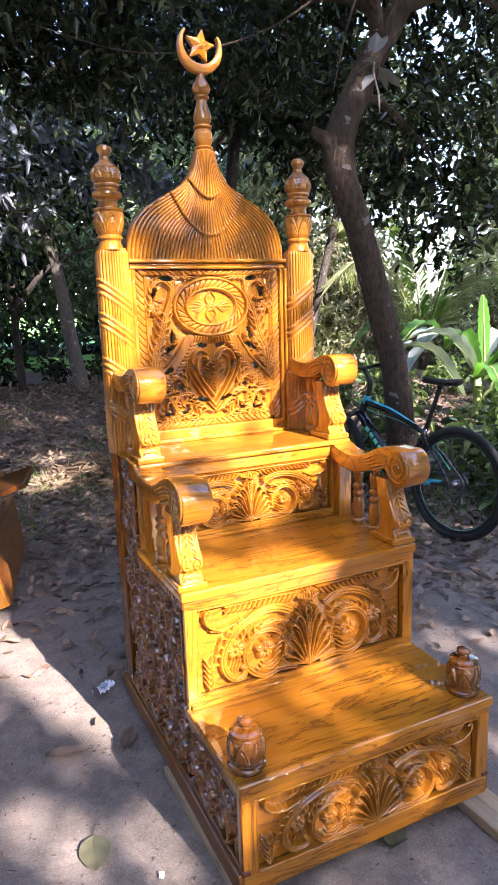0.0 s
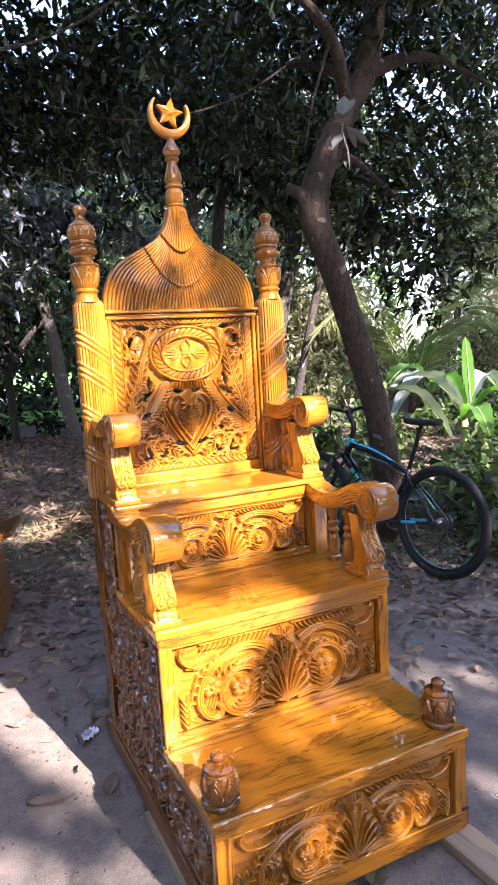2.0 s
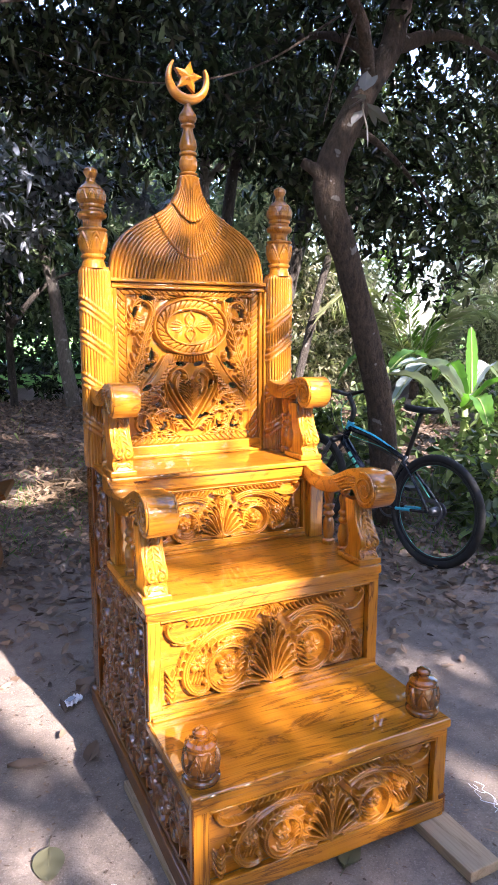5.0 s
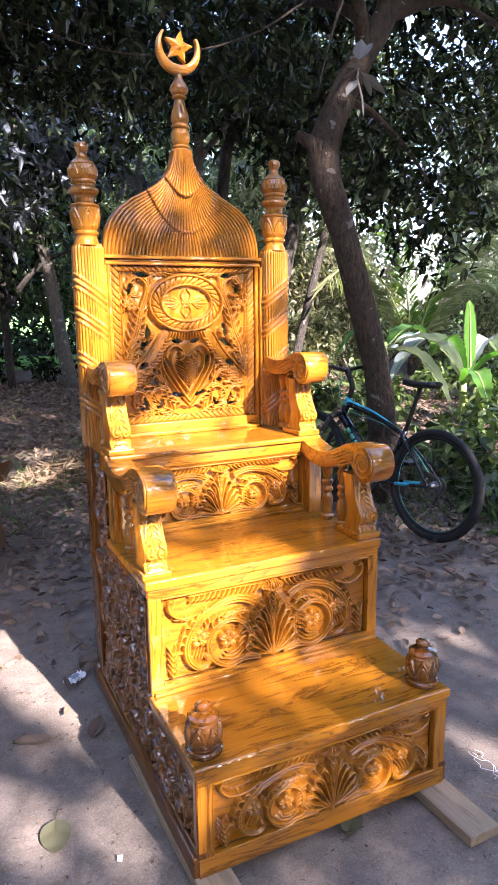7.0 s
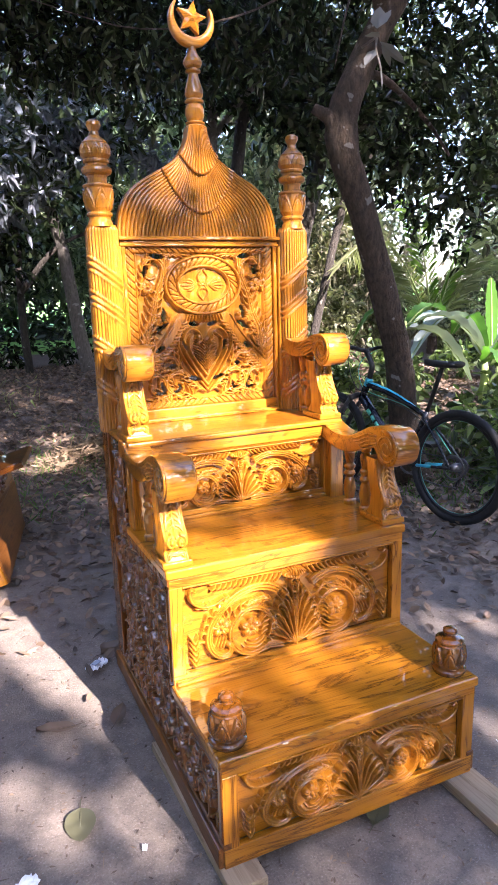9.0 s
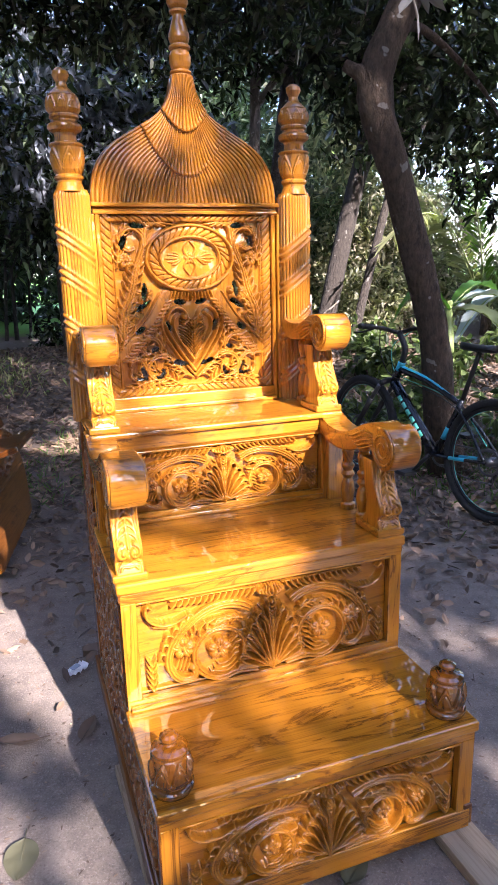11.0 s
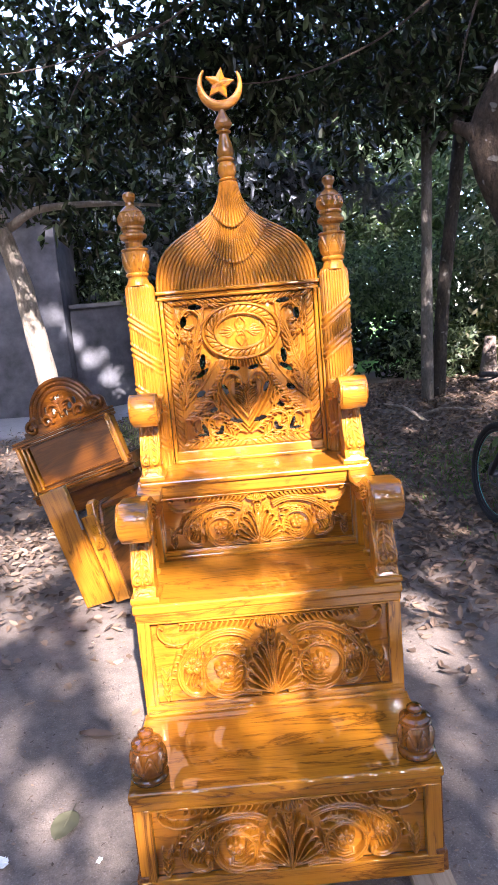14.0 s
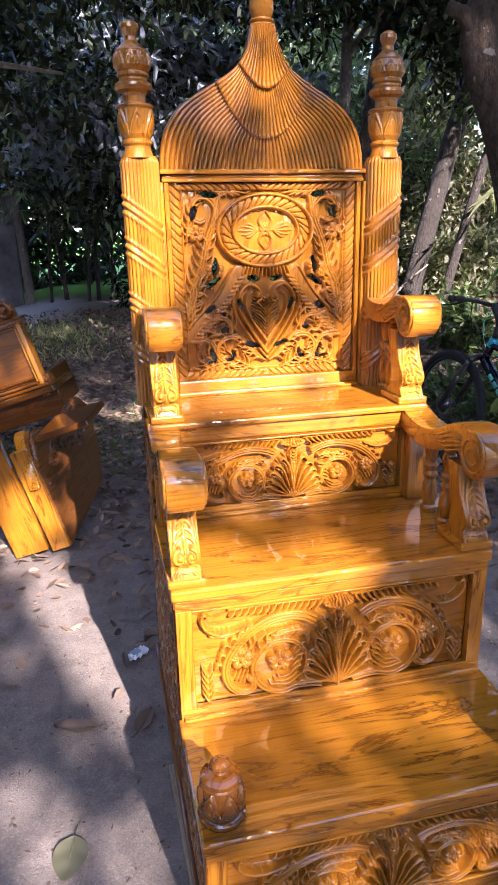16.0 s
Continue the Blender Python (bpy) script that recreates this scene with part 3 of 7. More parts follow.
# second step
framed_riser("second", Y1, Z1, Z2, 0.712, 0.372, 0.642, 0.03)
part("bead", box(-HW + 0.01, HW - 0.01, Y1 - 0.012, Y1, Z1, Z1 + 0.014, 0.004), wood_x, chair)
part("tread", box(-HW - 0.004, HW + 0.004, Y1 - 0.006, Y2 + 0.01, Z2 - 0.03, Z2, 0.006), wood_x, chair, "glossy step board with flowing grain")
# seat front and seat
framed_riser("third", Y2 - 0.026, Z2, Z3 - 0.05, 0.66, 0.722, 0.918, 0.0)
part("bead", box(-HW + 0.064, HW - 0.064, Y2 - 0.040, Y2 - 0.026, Z2, Z2 + 0.014, 0.004), wood_x, chair)
part("seat_apron", box(-HW + 0.02, HW - 0.02, Y2 - 0.04, Y2 + 0.01, Z3 - 0.058, Z3 - 0.014, 0.004), wood_x, chair)
part("cove", prism([(Y2 - 0.036, Z3 - 0.058), (Y2 - 0.030, Z3 - 0.066), (Y2 - 0.012, Z3 - 0.074), (Y2 - 0.006, Z3 - 0.084), (Y2 + 0.004, Z3 - 0.084), (Y2 + 0.004, Z3 - 0.058)], -HW + 0.03, HW - 0.03, 0.0), wood_x, chair)
part("seat", box(-HW + 0.004, HW - 0.004, Y2 - 0.055, YB + 0.01, Z3 - 0.018, Z3, 0.006), wood_x, chair, "glossy seat board")


def side_inside(Y, Z):
    """The stepped outline of a side, inside its frame."""
    a = (Y > 0.028) & (Y < 0.36) & (Z < Z1 - 0.022)
    b = (Y >= 0.36) & (Y > Y1 + 0.02) & (Y < 0.77) & (Z < Z2 - 0.022)
    c = (Y > 0.77) & (Y < 0.975) & (Z < Z3 - 0.012)
    return (a | b | c) & (Z > 0.105)


def carve_side():
    """A dense tangle of small vine scrolls, each with leaf fingers."""
    R = Relief(0.02, 0.985, 0.09, 0.985, 0.0021)
    rng = random.Random(5)
    for k in range(420):                                     # leaves that fill the ground between the scrolls
        u, v, a = rng.uniform(0.02, 0.98), rng.uniform(0.1, 0.98), rng.uniform(0, 6.28)
        if not bool(side_inside(np.array(u), np.array(v))):
            continue
        e, b = np.array([math.cos(a), math.sin(a)]), rng.uniform(-0.010, 0.010)
        m = np.array([u, v])
        R.stroke([m - e * 0.015, m + np.array([-e[1], e[0]]) * b, m + e * 0.020], (0.004, 0.0062, 0.002), rng.uniform(0.006, 0.010), 8)
    row = 0
    for v in np.arange(0.150, 0.97, 0.104):
        row += 1
        for u in np.arange(0.075 + 0.055 * (row % 2), 0.97, 0.112):
            if not bool(side_inside(np.array(u), np.array(v))):
                continue
            u1, v1 = u + rng.uniform(-0.010, 0.010), v + rng.uniform(-0.010, 0.010)
            way, r, a0 = rng.choice((-1, 1)), rng.uniform(0.046, 0.060), rng.uniform(0, 360)
            p = R.spiral(u1, v1, r, 0.006, a0, 1.5, way, (0.0074, 0.0058), 0.015, 46)
            for j in range(7):
                q, t = p[2 + 3 * j], p[4 + 3 * j] - p[2 + 3 * j]
                t = t / (np.hypot(*t) + 1e-9)
                o = np.array([q[0] - u1, q[1] - v1])
                o = o / (np.hypot(*o) + 1e-9)
                R.stroke([q, q + o * 0.013 + t * 0.010, q + o * 0.018 + t * 0.029], (0.0052, 0.0066, 0.0022), 0.013, 8)
    for y0, y1, z in ((0.02, 0.36, Z1 - 0.03), (0.36, 0.77, Z2 - 0.03)):
        R.rope([(y0, z), (y1, z)], 0.007, 0.008, 0.016)
    R.rope([(0.775, 0.11), (0.775, 0.97)], 0.006, 0.009, 0.016)
    R.rope([(0.375, 0.33), (0.375, 0.66)], 0.006, 0.009, 0.016)
    return R


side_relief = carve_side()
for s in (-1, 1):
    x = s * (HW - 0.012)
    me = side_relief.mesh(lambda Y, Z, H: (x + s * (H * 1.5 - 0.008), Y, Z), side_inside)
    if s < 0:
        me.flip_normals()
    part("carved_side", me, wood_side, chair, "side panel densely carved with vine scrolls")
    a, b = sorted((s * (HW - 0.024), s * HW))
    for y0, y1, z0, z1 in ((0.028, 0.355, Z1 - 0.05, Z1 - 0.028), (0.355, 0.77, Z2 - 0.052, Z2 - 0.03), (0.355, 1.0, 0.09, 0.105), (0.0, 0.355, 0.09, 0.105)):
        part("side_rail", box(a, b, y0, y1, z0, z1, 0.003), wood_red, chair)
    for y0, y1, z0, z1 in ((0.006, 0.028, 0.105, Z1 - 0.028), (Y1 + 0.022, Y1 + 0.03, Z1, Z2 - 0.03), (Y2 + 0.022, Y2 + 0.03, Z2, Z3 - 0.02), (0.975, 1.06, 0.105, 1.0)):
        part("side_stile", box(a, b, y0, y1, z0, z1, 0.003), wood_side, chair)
    a, b = sorted((s * (HW - 0.02), s * (HW + 0.010)))
    part("plinth", box(a, b, 0.01, 1.075, Z0, 0.092, 0.004), wood_red, chair, "red-brown plinth board")
part("back_board", box(-HW + 0.01, HW - 0.01, 1.045, 1.06, Z0, Z3, 0.002), wood_z, chair)


# ------ back with posts
def fluted_post(s):
    a = np.linspace(0, 2 * np.pi, 180, endpoint=False)
    z = np.linspace(Z3 - 0.01, 1.665, 260)
    A, Z = np.meshgrid(a, z)
    c, sn = np.cos(A), np.sin(A)
    r = 1.0 / (np.abs(c / 0.053) ** 3.2 + np.abs(sn / 0.042) ** 3.2) ** (1 / 3.2)
    X = r * c
    cut = 0.0060 * (np.abs(np.cos(A * 15)) ** 5)
    for zb in (1.505, 1.395, 1.245, 1.10):
        d = (Z - zb - s * X * 0.75) / 0.026
        band = np.clip(1.25 - np.abs(d), 0, 1) ** 0.4
        rope = 0.0008 + 0.0034 * np.cos(d * 7.5)
        cut = cut * (1 - band) - rope * band
    top = np.clip((Z - 1.650) / 0.012, 0, 1)
    r = (r - cut * (1 - top)) - 0.006 * top
    v = np.stack([s * 0.358 + r * c, 1.008 + r * sn, Z], -1).reshape(-1, 3)
    n = len(a)
    i, k = np.meshgrid(np.arange(len(z) - 1), np.arange(n), indexing="ij")
    f = np.stack([i * n + k, i * n + (k + 1) % n, (i + 1) * n + (k + 1) % n, (i + 1) * n + k], -1).reshape(-1, 4)
    return mesh_np(v, f, True)


def petals(z0, z1, count, depth):
    """Pointed leaves standing proud of a sunk ground, round a turned cup."""
    def carve(A, Z, R):
        u = (Z - z0) / (z1 - z0)
        p = np.abs(((A / (2 * np.pi) * count) % 1) - 0.5) * 2
        arch = 1 - p ** 1.7
        sunk = np.clip((u - arch) / 0.06, 0, 1) * np.clip((1.12 - u) / 0.06, 0, 1) * (u > 0)
        line = np.exp(-((u - arch + 0.24) / 0.055) ** 2) * (u > 0.04) * (p < 0.8)
        return depth * (sunk + 0.55 * line)
    return carve


POST_TOP = [(0.001, 1.655), (0.044, 1.660), (0.040, 1.674), (0.036, 1.684), (0.036, 1.690), (0.042, 1.697), (0.042, 1.703), (0.037, 1.708), (0.044, 1.720), (0.050, 1.745), (0.051, 1.775), (0.050, 1.789),
            (0.046, 1.793), (0.032, 1.797), (0.031, 1.812), (0.034, 1.820), (0.046, 1.826), (0.050, 1.834), (0.049, 1.842), (0.038, 1.850), (0.036, 1.856), (0.042, 1.860), (0.042, 1.866), (0.040, 1.870),
            (0.049, 1.882), (0.050, 1.900), (0.044, 1.918), (0.030, 1.932), (0.018, 1.942), (0.015, 1.954), (0.018, 1.960), (0.024, 1.972), (0.023, 1.982), (0.014, 1.990), (0.001, 1.992)]


def cut_finial(A, Z, R):
    return petals(1.716, 1.778, 6, 0.006)(A, Z, R) + petals(1.876, 1.915, 9, 0.004)(A, Z, R)


for s in (-1, 1):
    part("back_post", fluted_post(s), carved_z, chair, "fluted back post with slanting carved bands")
    part("post_finial", turned(POST_TOP, 144, cut_finial, 230), wood_z, chair, "turned finial with leaf cups", pose(s * 0.360, 1.006, 0))
    a, b = sorted((s * 0.294, s * 0.280))
    part("back_stile", box(a, b, 1.012, 1.055, Z3, 1.60, 0.004), wood_z, chair)
    a, b = sorted((s * 0.311, s * 0.296))
    part("back_stile", box(a, b, 1.002, 1.055, Z3, 1.60, 0.004), wood_z, chair)
    a, b = sorted((s * 0.404, s * 0.312))
    part("back_stile", box(a, b, 1.035, 1.066, 0.98, 1.648, 0.004), wood_z, chair)

part("back_rail", box(-0.282, 0.282, 1.004, 1.055, Z3, 1.032, 0.004), wood_x, chair)
part("back_rail", box(-0.285, 0.285, 0.99, 1.01, Z3, Z3 + 0.014, 0.004), wood_x, chair)


def pierced_back():
    x1, z0, z1 = 0.282, 1.03, 1.602
    R = Relief(-x1, x1, z0, z1, 0.0018)
    d, f = 0.008, 0.0042
    for s in (-1, 1):
        at = lambda u, v: (s * u, v)
        R.stroke([at(0.244, z0 + 0.02), at(0.244, z1 - 0.02)], 0.003, d * 0.8, 8)
        # corner scrolls and the leaf stem along the border
        ring = [at(0.190 + (0.046 - 0.0022 * j) * math.cos(radians(200 - 27 * j)), 1.520 + (0.050 - 0.0022 * j) * math.sin(radians(200 - 27 * j))) for j in range(13)]
        bundle(R, ring, 2, f * 2.1, f * 1.1, d * 1.2, 0.6)
        R.flower(s * 0.207, 1.462, 0.025, d * 1.4)
        bundle(R, [at(0.232, 1.21), at(0.222, 1.30), at(0.196, 1.36), at(0.178, 1.43), at(0.150, 1.50), at(0.142, 1.56)], 3, f * 2.1, f * 1.1, d * 1.15, 0.8)
        for j in range(9):
            v = 1.225 + 0.027 * j
            u = np.interp(v, [1.21, 1.30, 1.36, 1.43, 1.47], [0.226, 0.218, 0.196, 0.182, 0.17])
            R.stroke([at(u - 0.002, v), at(u + 0.016, v + 0.018), at(u + 0.024, v + 0.042)], (f, f * 1.25, f * 0.4), d * 1.05, 10)
            R.stroke([at(u - 0.006, v), at(u - 0.024, v + 0.010), at(u - 0.036, v + 0.032)], (f, f * 1.2, f * 0.4), d, 10)
        R.flower(s * 0.156, 1.357, 0.030, d * 1.6)
        # slanting leaf band from the medallion to the border
        R.stroke([at(0.084, 1.352), at(0.132, 1.275), at(0.180, 1.222), at(0.238, 1.160)], 0.0185, d * 0.8, 40, 0.10)
        R.stroke([at(0.104, 1.360), at(0.150, 1.288), at(0.200, 1.234), at(0.242, 1.190)], 0.0036, d * 1.15, 20)
        R.rope([at(0.070, 1.340), at(0.118, 1.264), at(0.168, 1.206), at(0.230, 1.146)], 0.0075, d * 1.25, 0.0150, s)
        for j in range(6):
            u, v = 0.150 + 0.015 * j, 1.320 - 0.019 * j
            R.stroke([at(u, v), at(u + 0.022, v + 0.012), at(u + 0.046, v + 0.004)], (f, f * 1.2, f * 0.4), d, 10)
        # heart palmette with inner fingers
        R.stroke([at(0, 1.105), at(0.045, 1.170), at(0.082, 1.235), at(0.083, 1.285), at(0.056, 1.312), at(0.026, 1.300), at(0.016, 1.272), at(0.030, 1.258)], (f * 1.5, f * 1.3, f * 1.1), d * 1.45, 40)
        R.stroke([at(0, 1.088), at(0.060, 1.165), at(0.100, 1.235), at(0.102, 1.290), at(0.072, 1.326)], (f * 1.0, f * 1.1, f * 0.6), d * 1.3, 36)
        R.stroke([at(0, 1.140), at(0.036, 1.190), at(0.062, 1.240), at(0.062, 1.275), at(0.046, 1.290)], (f * 1.1, f), d * 1.3, 24)
        for j in range(11):
            R.stroke([at(0.003, 1.150 + 0.0118 * j), at(0.016 + 0.0006 * j, 1.171 + 0.0115 * j), at(0.044 - 0.0013 * abs(j - 5), 1.197 + 0.0088 * j)], (f * 0.5, f * 0.65, f * 0.25), d * 1.2, 10)
        R.disc(s * 0.026, 1.282, 0.011, 0.013, d * 1.5)
        # foot scrolls and leaves
        for cx, cz, r, a0, way in ((0.118, 1.112, 0.047, 120, -1), (0.196, 1.112, 0.044, 60, 1), (0.150, 1.185, 0.040, 200, -1)):
            ring = [at(cx + (r - 0.0022 * j) * math.cos(radians(a0 + way * 27 * j)), cz + (r - 0.0022 * j) * math.sin(radians(a0 + way * 27 * j))) for j in range(13)]
            bundle(R, ring, 2, f * 2.0, f * 1.1, d * 1.2, 0.55)
            for j in range(8):
                a = a0 + way * (20 + 26 * j)
                R.stroke([at(cx + r * math.cos(radians(a)), cz + r * math.sin(radians(a))), at(cx + (r + 0.014) * math.cos(radians(a + way * 8)), cz + (r + 0.014) * math.sin(radians(a + way * 8))), at(cx + (r + 0.022) * math.cos(radians(a + way * 28)), cz + (r + 0.022) * math.sin(radians(a + way * 28)))], (f, f * 1.2, f * 0.4), d, 9)
            for j in range(4):
                a = a0 + way * (60 + 50 * j)
                R.stroke([at(cx + r * 0.75 * math.cos(radians(a)), cz + r * 0.75 * math.sin(radians(a))), at(cx + r * 0.25 * math.cos(radians(a + way * 30)), cz + r * 0.25 * math.sin(radians(a + way * 30)))], (f * 1.1, f * 0.5), d * 1.05, 8)
        for j in range(7):
            R.stroke([at(0.008 + 0.006 * j, 1.082 + 0.006 * j), at(0.032 + 0.010 * j, 1.092 + 0.012 * j), at(0.052 + 0.012 * j, 1.078 + 0.013 * j)], (f, f * 1.15, f * 0.4), d * 1.1, 10)
            R.stroke([at(0.060 + 0.018 * j, 1.048), at(0.072 + 0.018 * j, 1.064), at(0.092 + 0.017 * j, 1.068)], (f, f, f * 0.4), d * 0.9, 10)
        for j in range(5):
            R.stroke([at(0.055 + 0.02 * j, 1.565 + 0.006 * (j == 0)), at(0.10 + 0.014 * j, 1.575), at(0.135 + 0.012 * j, 1.560 - 0.004 * j)], (f * 0.8, f, f * 0.4), d * 0.9, 10)
    for j in range(13):                                        # fringe under the medallion
        u = -0.072 + 0.012 * j
        R.stroke([(u * 0.9, 1.362), (u * 1.05, 1.335)], (f * 1.2, f * 0.6), d * 1.2, 8)
    # leaf sprays that fill the ground between bands and borders
    for s in (-1, 1):
        at = lambda u, v: (s * u, v)
        R.plume([at(0.236, 1.19), at(0.216, 1.27), at(0.198, 1.33), at(0.160, 1.37)], 10, 0.036, f, 0, d * 1.1, 45)
        R.plume([at(0.045, 1.055), at(0.10, 1.085), at(0.16, 1.075), at(0.23, 1.05)], 11, 0.040, f, 0, d * 1.1, 50)
        R.plume([at(0.236, 1.44), at(0.226, 1.50), at(0.200, 1.555), at(0.150, 1.58)], 9, 0.030, f, 0, d * 1.1, 48)
        R.plume([at(0.030, 1.09), at(0.082, 1.15), at(0.108, 1.215), at(0.100, 1.28)], 10, 0.032, f, -s, d * 1.1, 42)
        R.plume([at(0.215, 1.13), at(0.20, 1.17), at(0.165, 1.20), at(0.135, 1.24)], 8, 0.030, f, 0, d * 1.1, 45)
    # borders
    for s in (-1, 1):
        leaf_band(R, [(s * 0.264, z0 + 0.004), (s * 0.264, z1 - 0.004)], 0.0155, d * 0.95, 0.0245, -s)
        leaf_band(R, [(0, z1 - 0.013), (s * 0.247, z1 - 0.013)], 0.0105, d * 0.95, 0.0205, s)
        leaf_band(R, [(0, z0 + 0.013), (s * 0.247, z0 + 0.013)], 0.0125, d * 0.95, 0.0225, -s)
    # oval medallion
    t = np.linspace(0, 2 * np.pi, 73)
    X, Z = np.meshgrid(R.x, R.z)
    oval = lambda a, b: (X / a) ** 2 + ((Z - 1.467) / b) ** 2 < 1
    R.H[oval(0.150, 0.108)] = 0.2 * d
    R.stroke(list(np.c_[0.143 * np.cos(t), 1.467 + 0.101 * np.sin(t)][::2]), 0.0065, d * 1.5, 160)
    leaf_band(R, np.c_[0.119 * np.cos(t), 1.467 + 0.083 * np.sin(t)], 0.0145, d * 1.3, 0.0215)
    R.stroke(list(np.c_[0.098 * np.cos(t), 1.467 + 0.066 * np.sin(t)][::2]), 0.005, d * 1.5, 160)
    R.H[oval(0.0935, 0.0615)] = d * 0.5
    for s in (-1, 1):
        for k in range(5):
            a = radians(-36 + 18 * k)
            L = 0.072 - 0.010 * abs(k - 2)
            R.stroke([(s * 0.024, 1.467), (s * (0.024 + L * 0.5 * math.cos(a)), 1.467 + L * 0.55 * math.sin(a)), (s * (0.010 + L * math.cos(a * 0.6)), 1.467 + L * 0.6 * math.sin(a))], (0.003, 0.0046, 0.0016), d * 0.85, 12)
        for v in (0.05, -0.05):
            R.stroke([(s * 0.004, 1.467), (s * 0.019, 1.467 + v * 0.55), (s * 0.002, 1.467 + v * 1.08)], (0.004, 0.0050, 0.0018), d * 1.0, 14)
    R.flower(0, 1.467, 0.020, d * 1.1)
    # openings
    for s in (-1, 1):
        for u, v, a, b, t in ((0.166, 1.568, 0.026, 0.009, 0.1), (0.213, 1.517, 0.011, 0.021, 0.2), (0.154, 1.364, 0.010, 0.028, 0.1), (0.160, 1.320, 0.028, 0.0085, -0.6), (0.036, 1.329, 0.020, 0.009, 0.2), (0.172, 1.243, 0.019, 0.010, -0.5), (0.079, 1.253, 0.008, 0.022, -0.4),
                              (0.128, 1.178, 0.015, 0.009, -0.3), (0.046, 1.130, 0.026, 0.009, 0.25), (0.168, 1.102, 0.008, 0.026, -0.35), (0.182, 1.084, 0.018, 0.007, 0.1), (0.106, 1.098, 0.008, 0.019, 0.3), (0.116, 1.086, 0.014, 0.007, 0.1)):
            R.pierce(s * u, v, a, b, s * t)
    return R.mesh(lambda X, Z, H: (X, 1.040 - H * 2.4, Z), None, 0.014)


part("pierced_back_panel", pierced_back(), carved_z, chair, "pierced back panel carved with medallion and leaves")
for z0, z1, y, hw in ((1.600, 1.611, 1.008, 0.300), (1.611, 1.621, 1.013, 0.299), (1.621, 1.634, 1.000, 0.304)):
    part("cornice", box(-hw, hw, y, 1.062, z0, z1, 0.004), wood_x, chair)


# ------ onion-shaped crest
DOME = [(1.633, 0.3015), (1.665, 0.300), (1.70, 0.294), (1.735, 0.283), (1.77, 0.262), (1.80, 0.232), (1.825, 0.195), (1.85, 0.150), (1.875, 0.106), (1.90, 0.074), (1.93, 0.053), (1.96, 0.041), (1.997, 0.033)]


def crest():
    """Three overlapping tiers; the ribs of each fan out from the rim of the one above and bend along the outline."""
    prof = curve_through(DOME, 240)
    out = lambda z: np.interp(z, prof[:, 0], prof[:, 1])
    a = np.linspace(0, 1, 200)

    def rim(half, low, high):
        """A hanging arc from the middle to the outline, by its own length."""
        x, z = half * a, low + (high - low) * a ** 2.1
        d = np.r_[0, np.cumsum(np.hypot(np.diff(x), np.diff(z)))]
        return lambda q: (np.interp(q, d / d[-1], x), np.interp(q, d / d[-1], z))

    foot = lambda q: (0.3015 * q, np.full_like(q, 1.633))
    arc2, arc1 = rim(0.1365, 1.712, 1.857), rim(0.0705, 1.838, 1.9025)
    top = lambda q: (0.033 * q, np.full_like(q, 1.997))
    verts, faces = [], []
    for upper, lower, ribs, rows, proud in ((arc2, foot, 23, 70, 0.0), (arc1, arc2, 17, 44, 0.007), (top, arc1, 8, 44, 0.014)):
        q = np.linspace(-1, 1, ribs * 2 * 8 + 1)
        v = np.linspace(0, 1, rows)
        (xu, zu), (xl, zl) = upper(np.abs(q)), lower(np.abs(q))
        (eu, fu), (el, fl) = upper(np.array([1.0])), lower(np.array([1.0]))
        bend = (out(fu[0] + (fl[0] - fu[0]) * v) - eu[0]) / (el[0] - eu[0])       # the outline's own bend between the two rims
        w = v[:, None] + (bend - v)[:, None] * np.abs(q)[None, :] ** 0.8
        X = np.sign(q) * (xu + (xl - xu) * w)
        Z = zu + (zl - zu) * v[:, None]
        U = np.clip(np.abs(X) / out(Z), 0, 1)
        f = np.abs(((np.abs(q) * ribs) % 1) * 2 - 1)                        # nought in the middle of a rib
        rib = np.sqrt(np.clip(1 - f ** 2, 0, 1))
        size = np.clip(np.hypot(np.gradient(X, axis=1), np.gradient(Z, axis=1)) * 8, 0, 0.014)
        H = 0.022 * np.sqrt(np.clip(1 - 0.96 * U ** 2, 0, 1)) + proud + rib * size * 0.55 - 0.004
        if lower is not foot:
            H = H + 0.004 * np.exp(-(((1 - v[:, None]) * (zu - zl) - 0.004) / 0.004) ** 2)
        Y = 1.030 - H
        n, base = len(q), sum(len(k) for k in verts)
        front = np.stack([X, Y, np.broadcast_to(Z, X.shape)], -1)
        lip = front[-1:].copy()
        lip[..., 1] = 1.045
        grid = np.concatenate([front, lip])
        back = grid.copy()
        back[..., 1] = 1.058
        i, k = np.meshgrid(np.arange(rows), np.arange(n - 1), indexing="ij")
        quads = np.stack([(i + 1) * n + k, (i + 1) * n + k + 1, i * n + k + 1, i * n + k], -1).reshape(-1, 4)
        m = (rows + 1) * n
        r = np.arange(rows)
        sides = [np.c_[r * n, r * n + m, (r + 1) * n + m, (r + 1) * n], np.c_[r * n + n - 1, (r + 1) * n + n - 1, (r + 1) * n + n - 1 + m, r * n + n - 1 + m]]
        verts += [grid.reshape(-1, 3), back.reshape(-1, 3)]
        faces += [quads + base, quads[:, ::-1] + m + base] + [e + base for e in sides]
    me = mesh_np(np.vstack(verts), np.vstack(faces), True)
    me.set_sharp_from_angle(angle=radians(50))
    return me


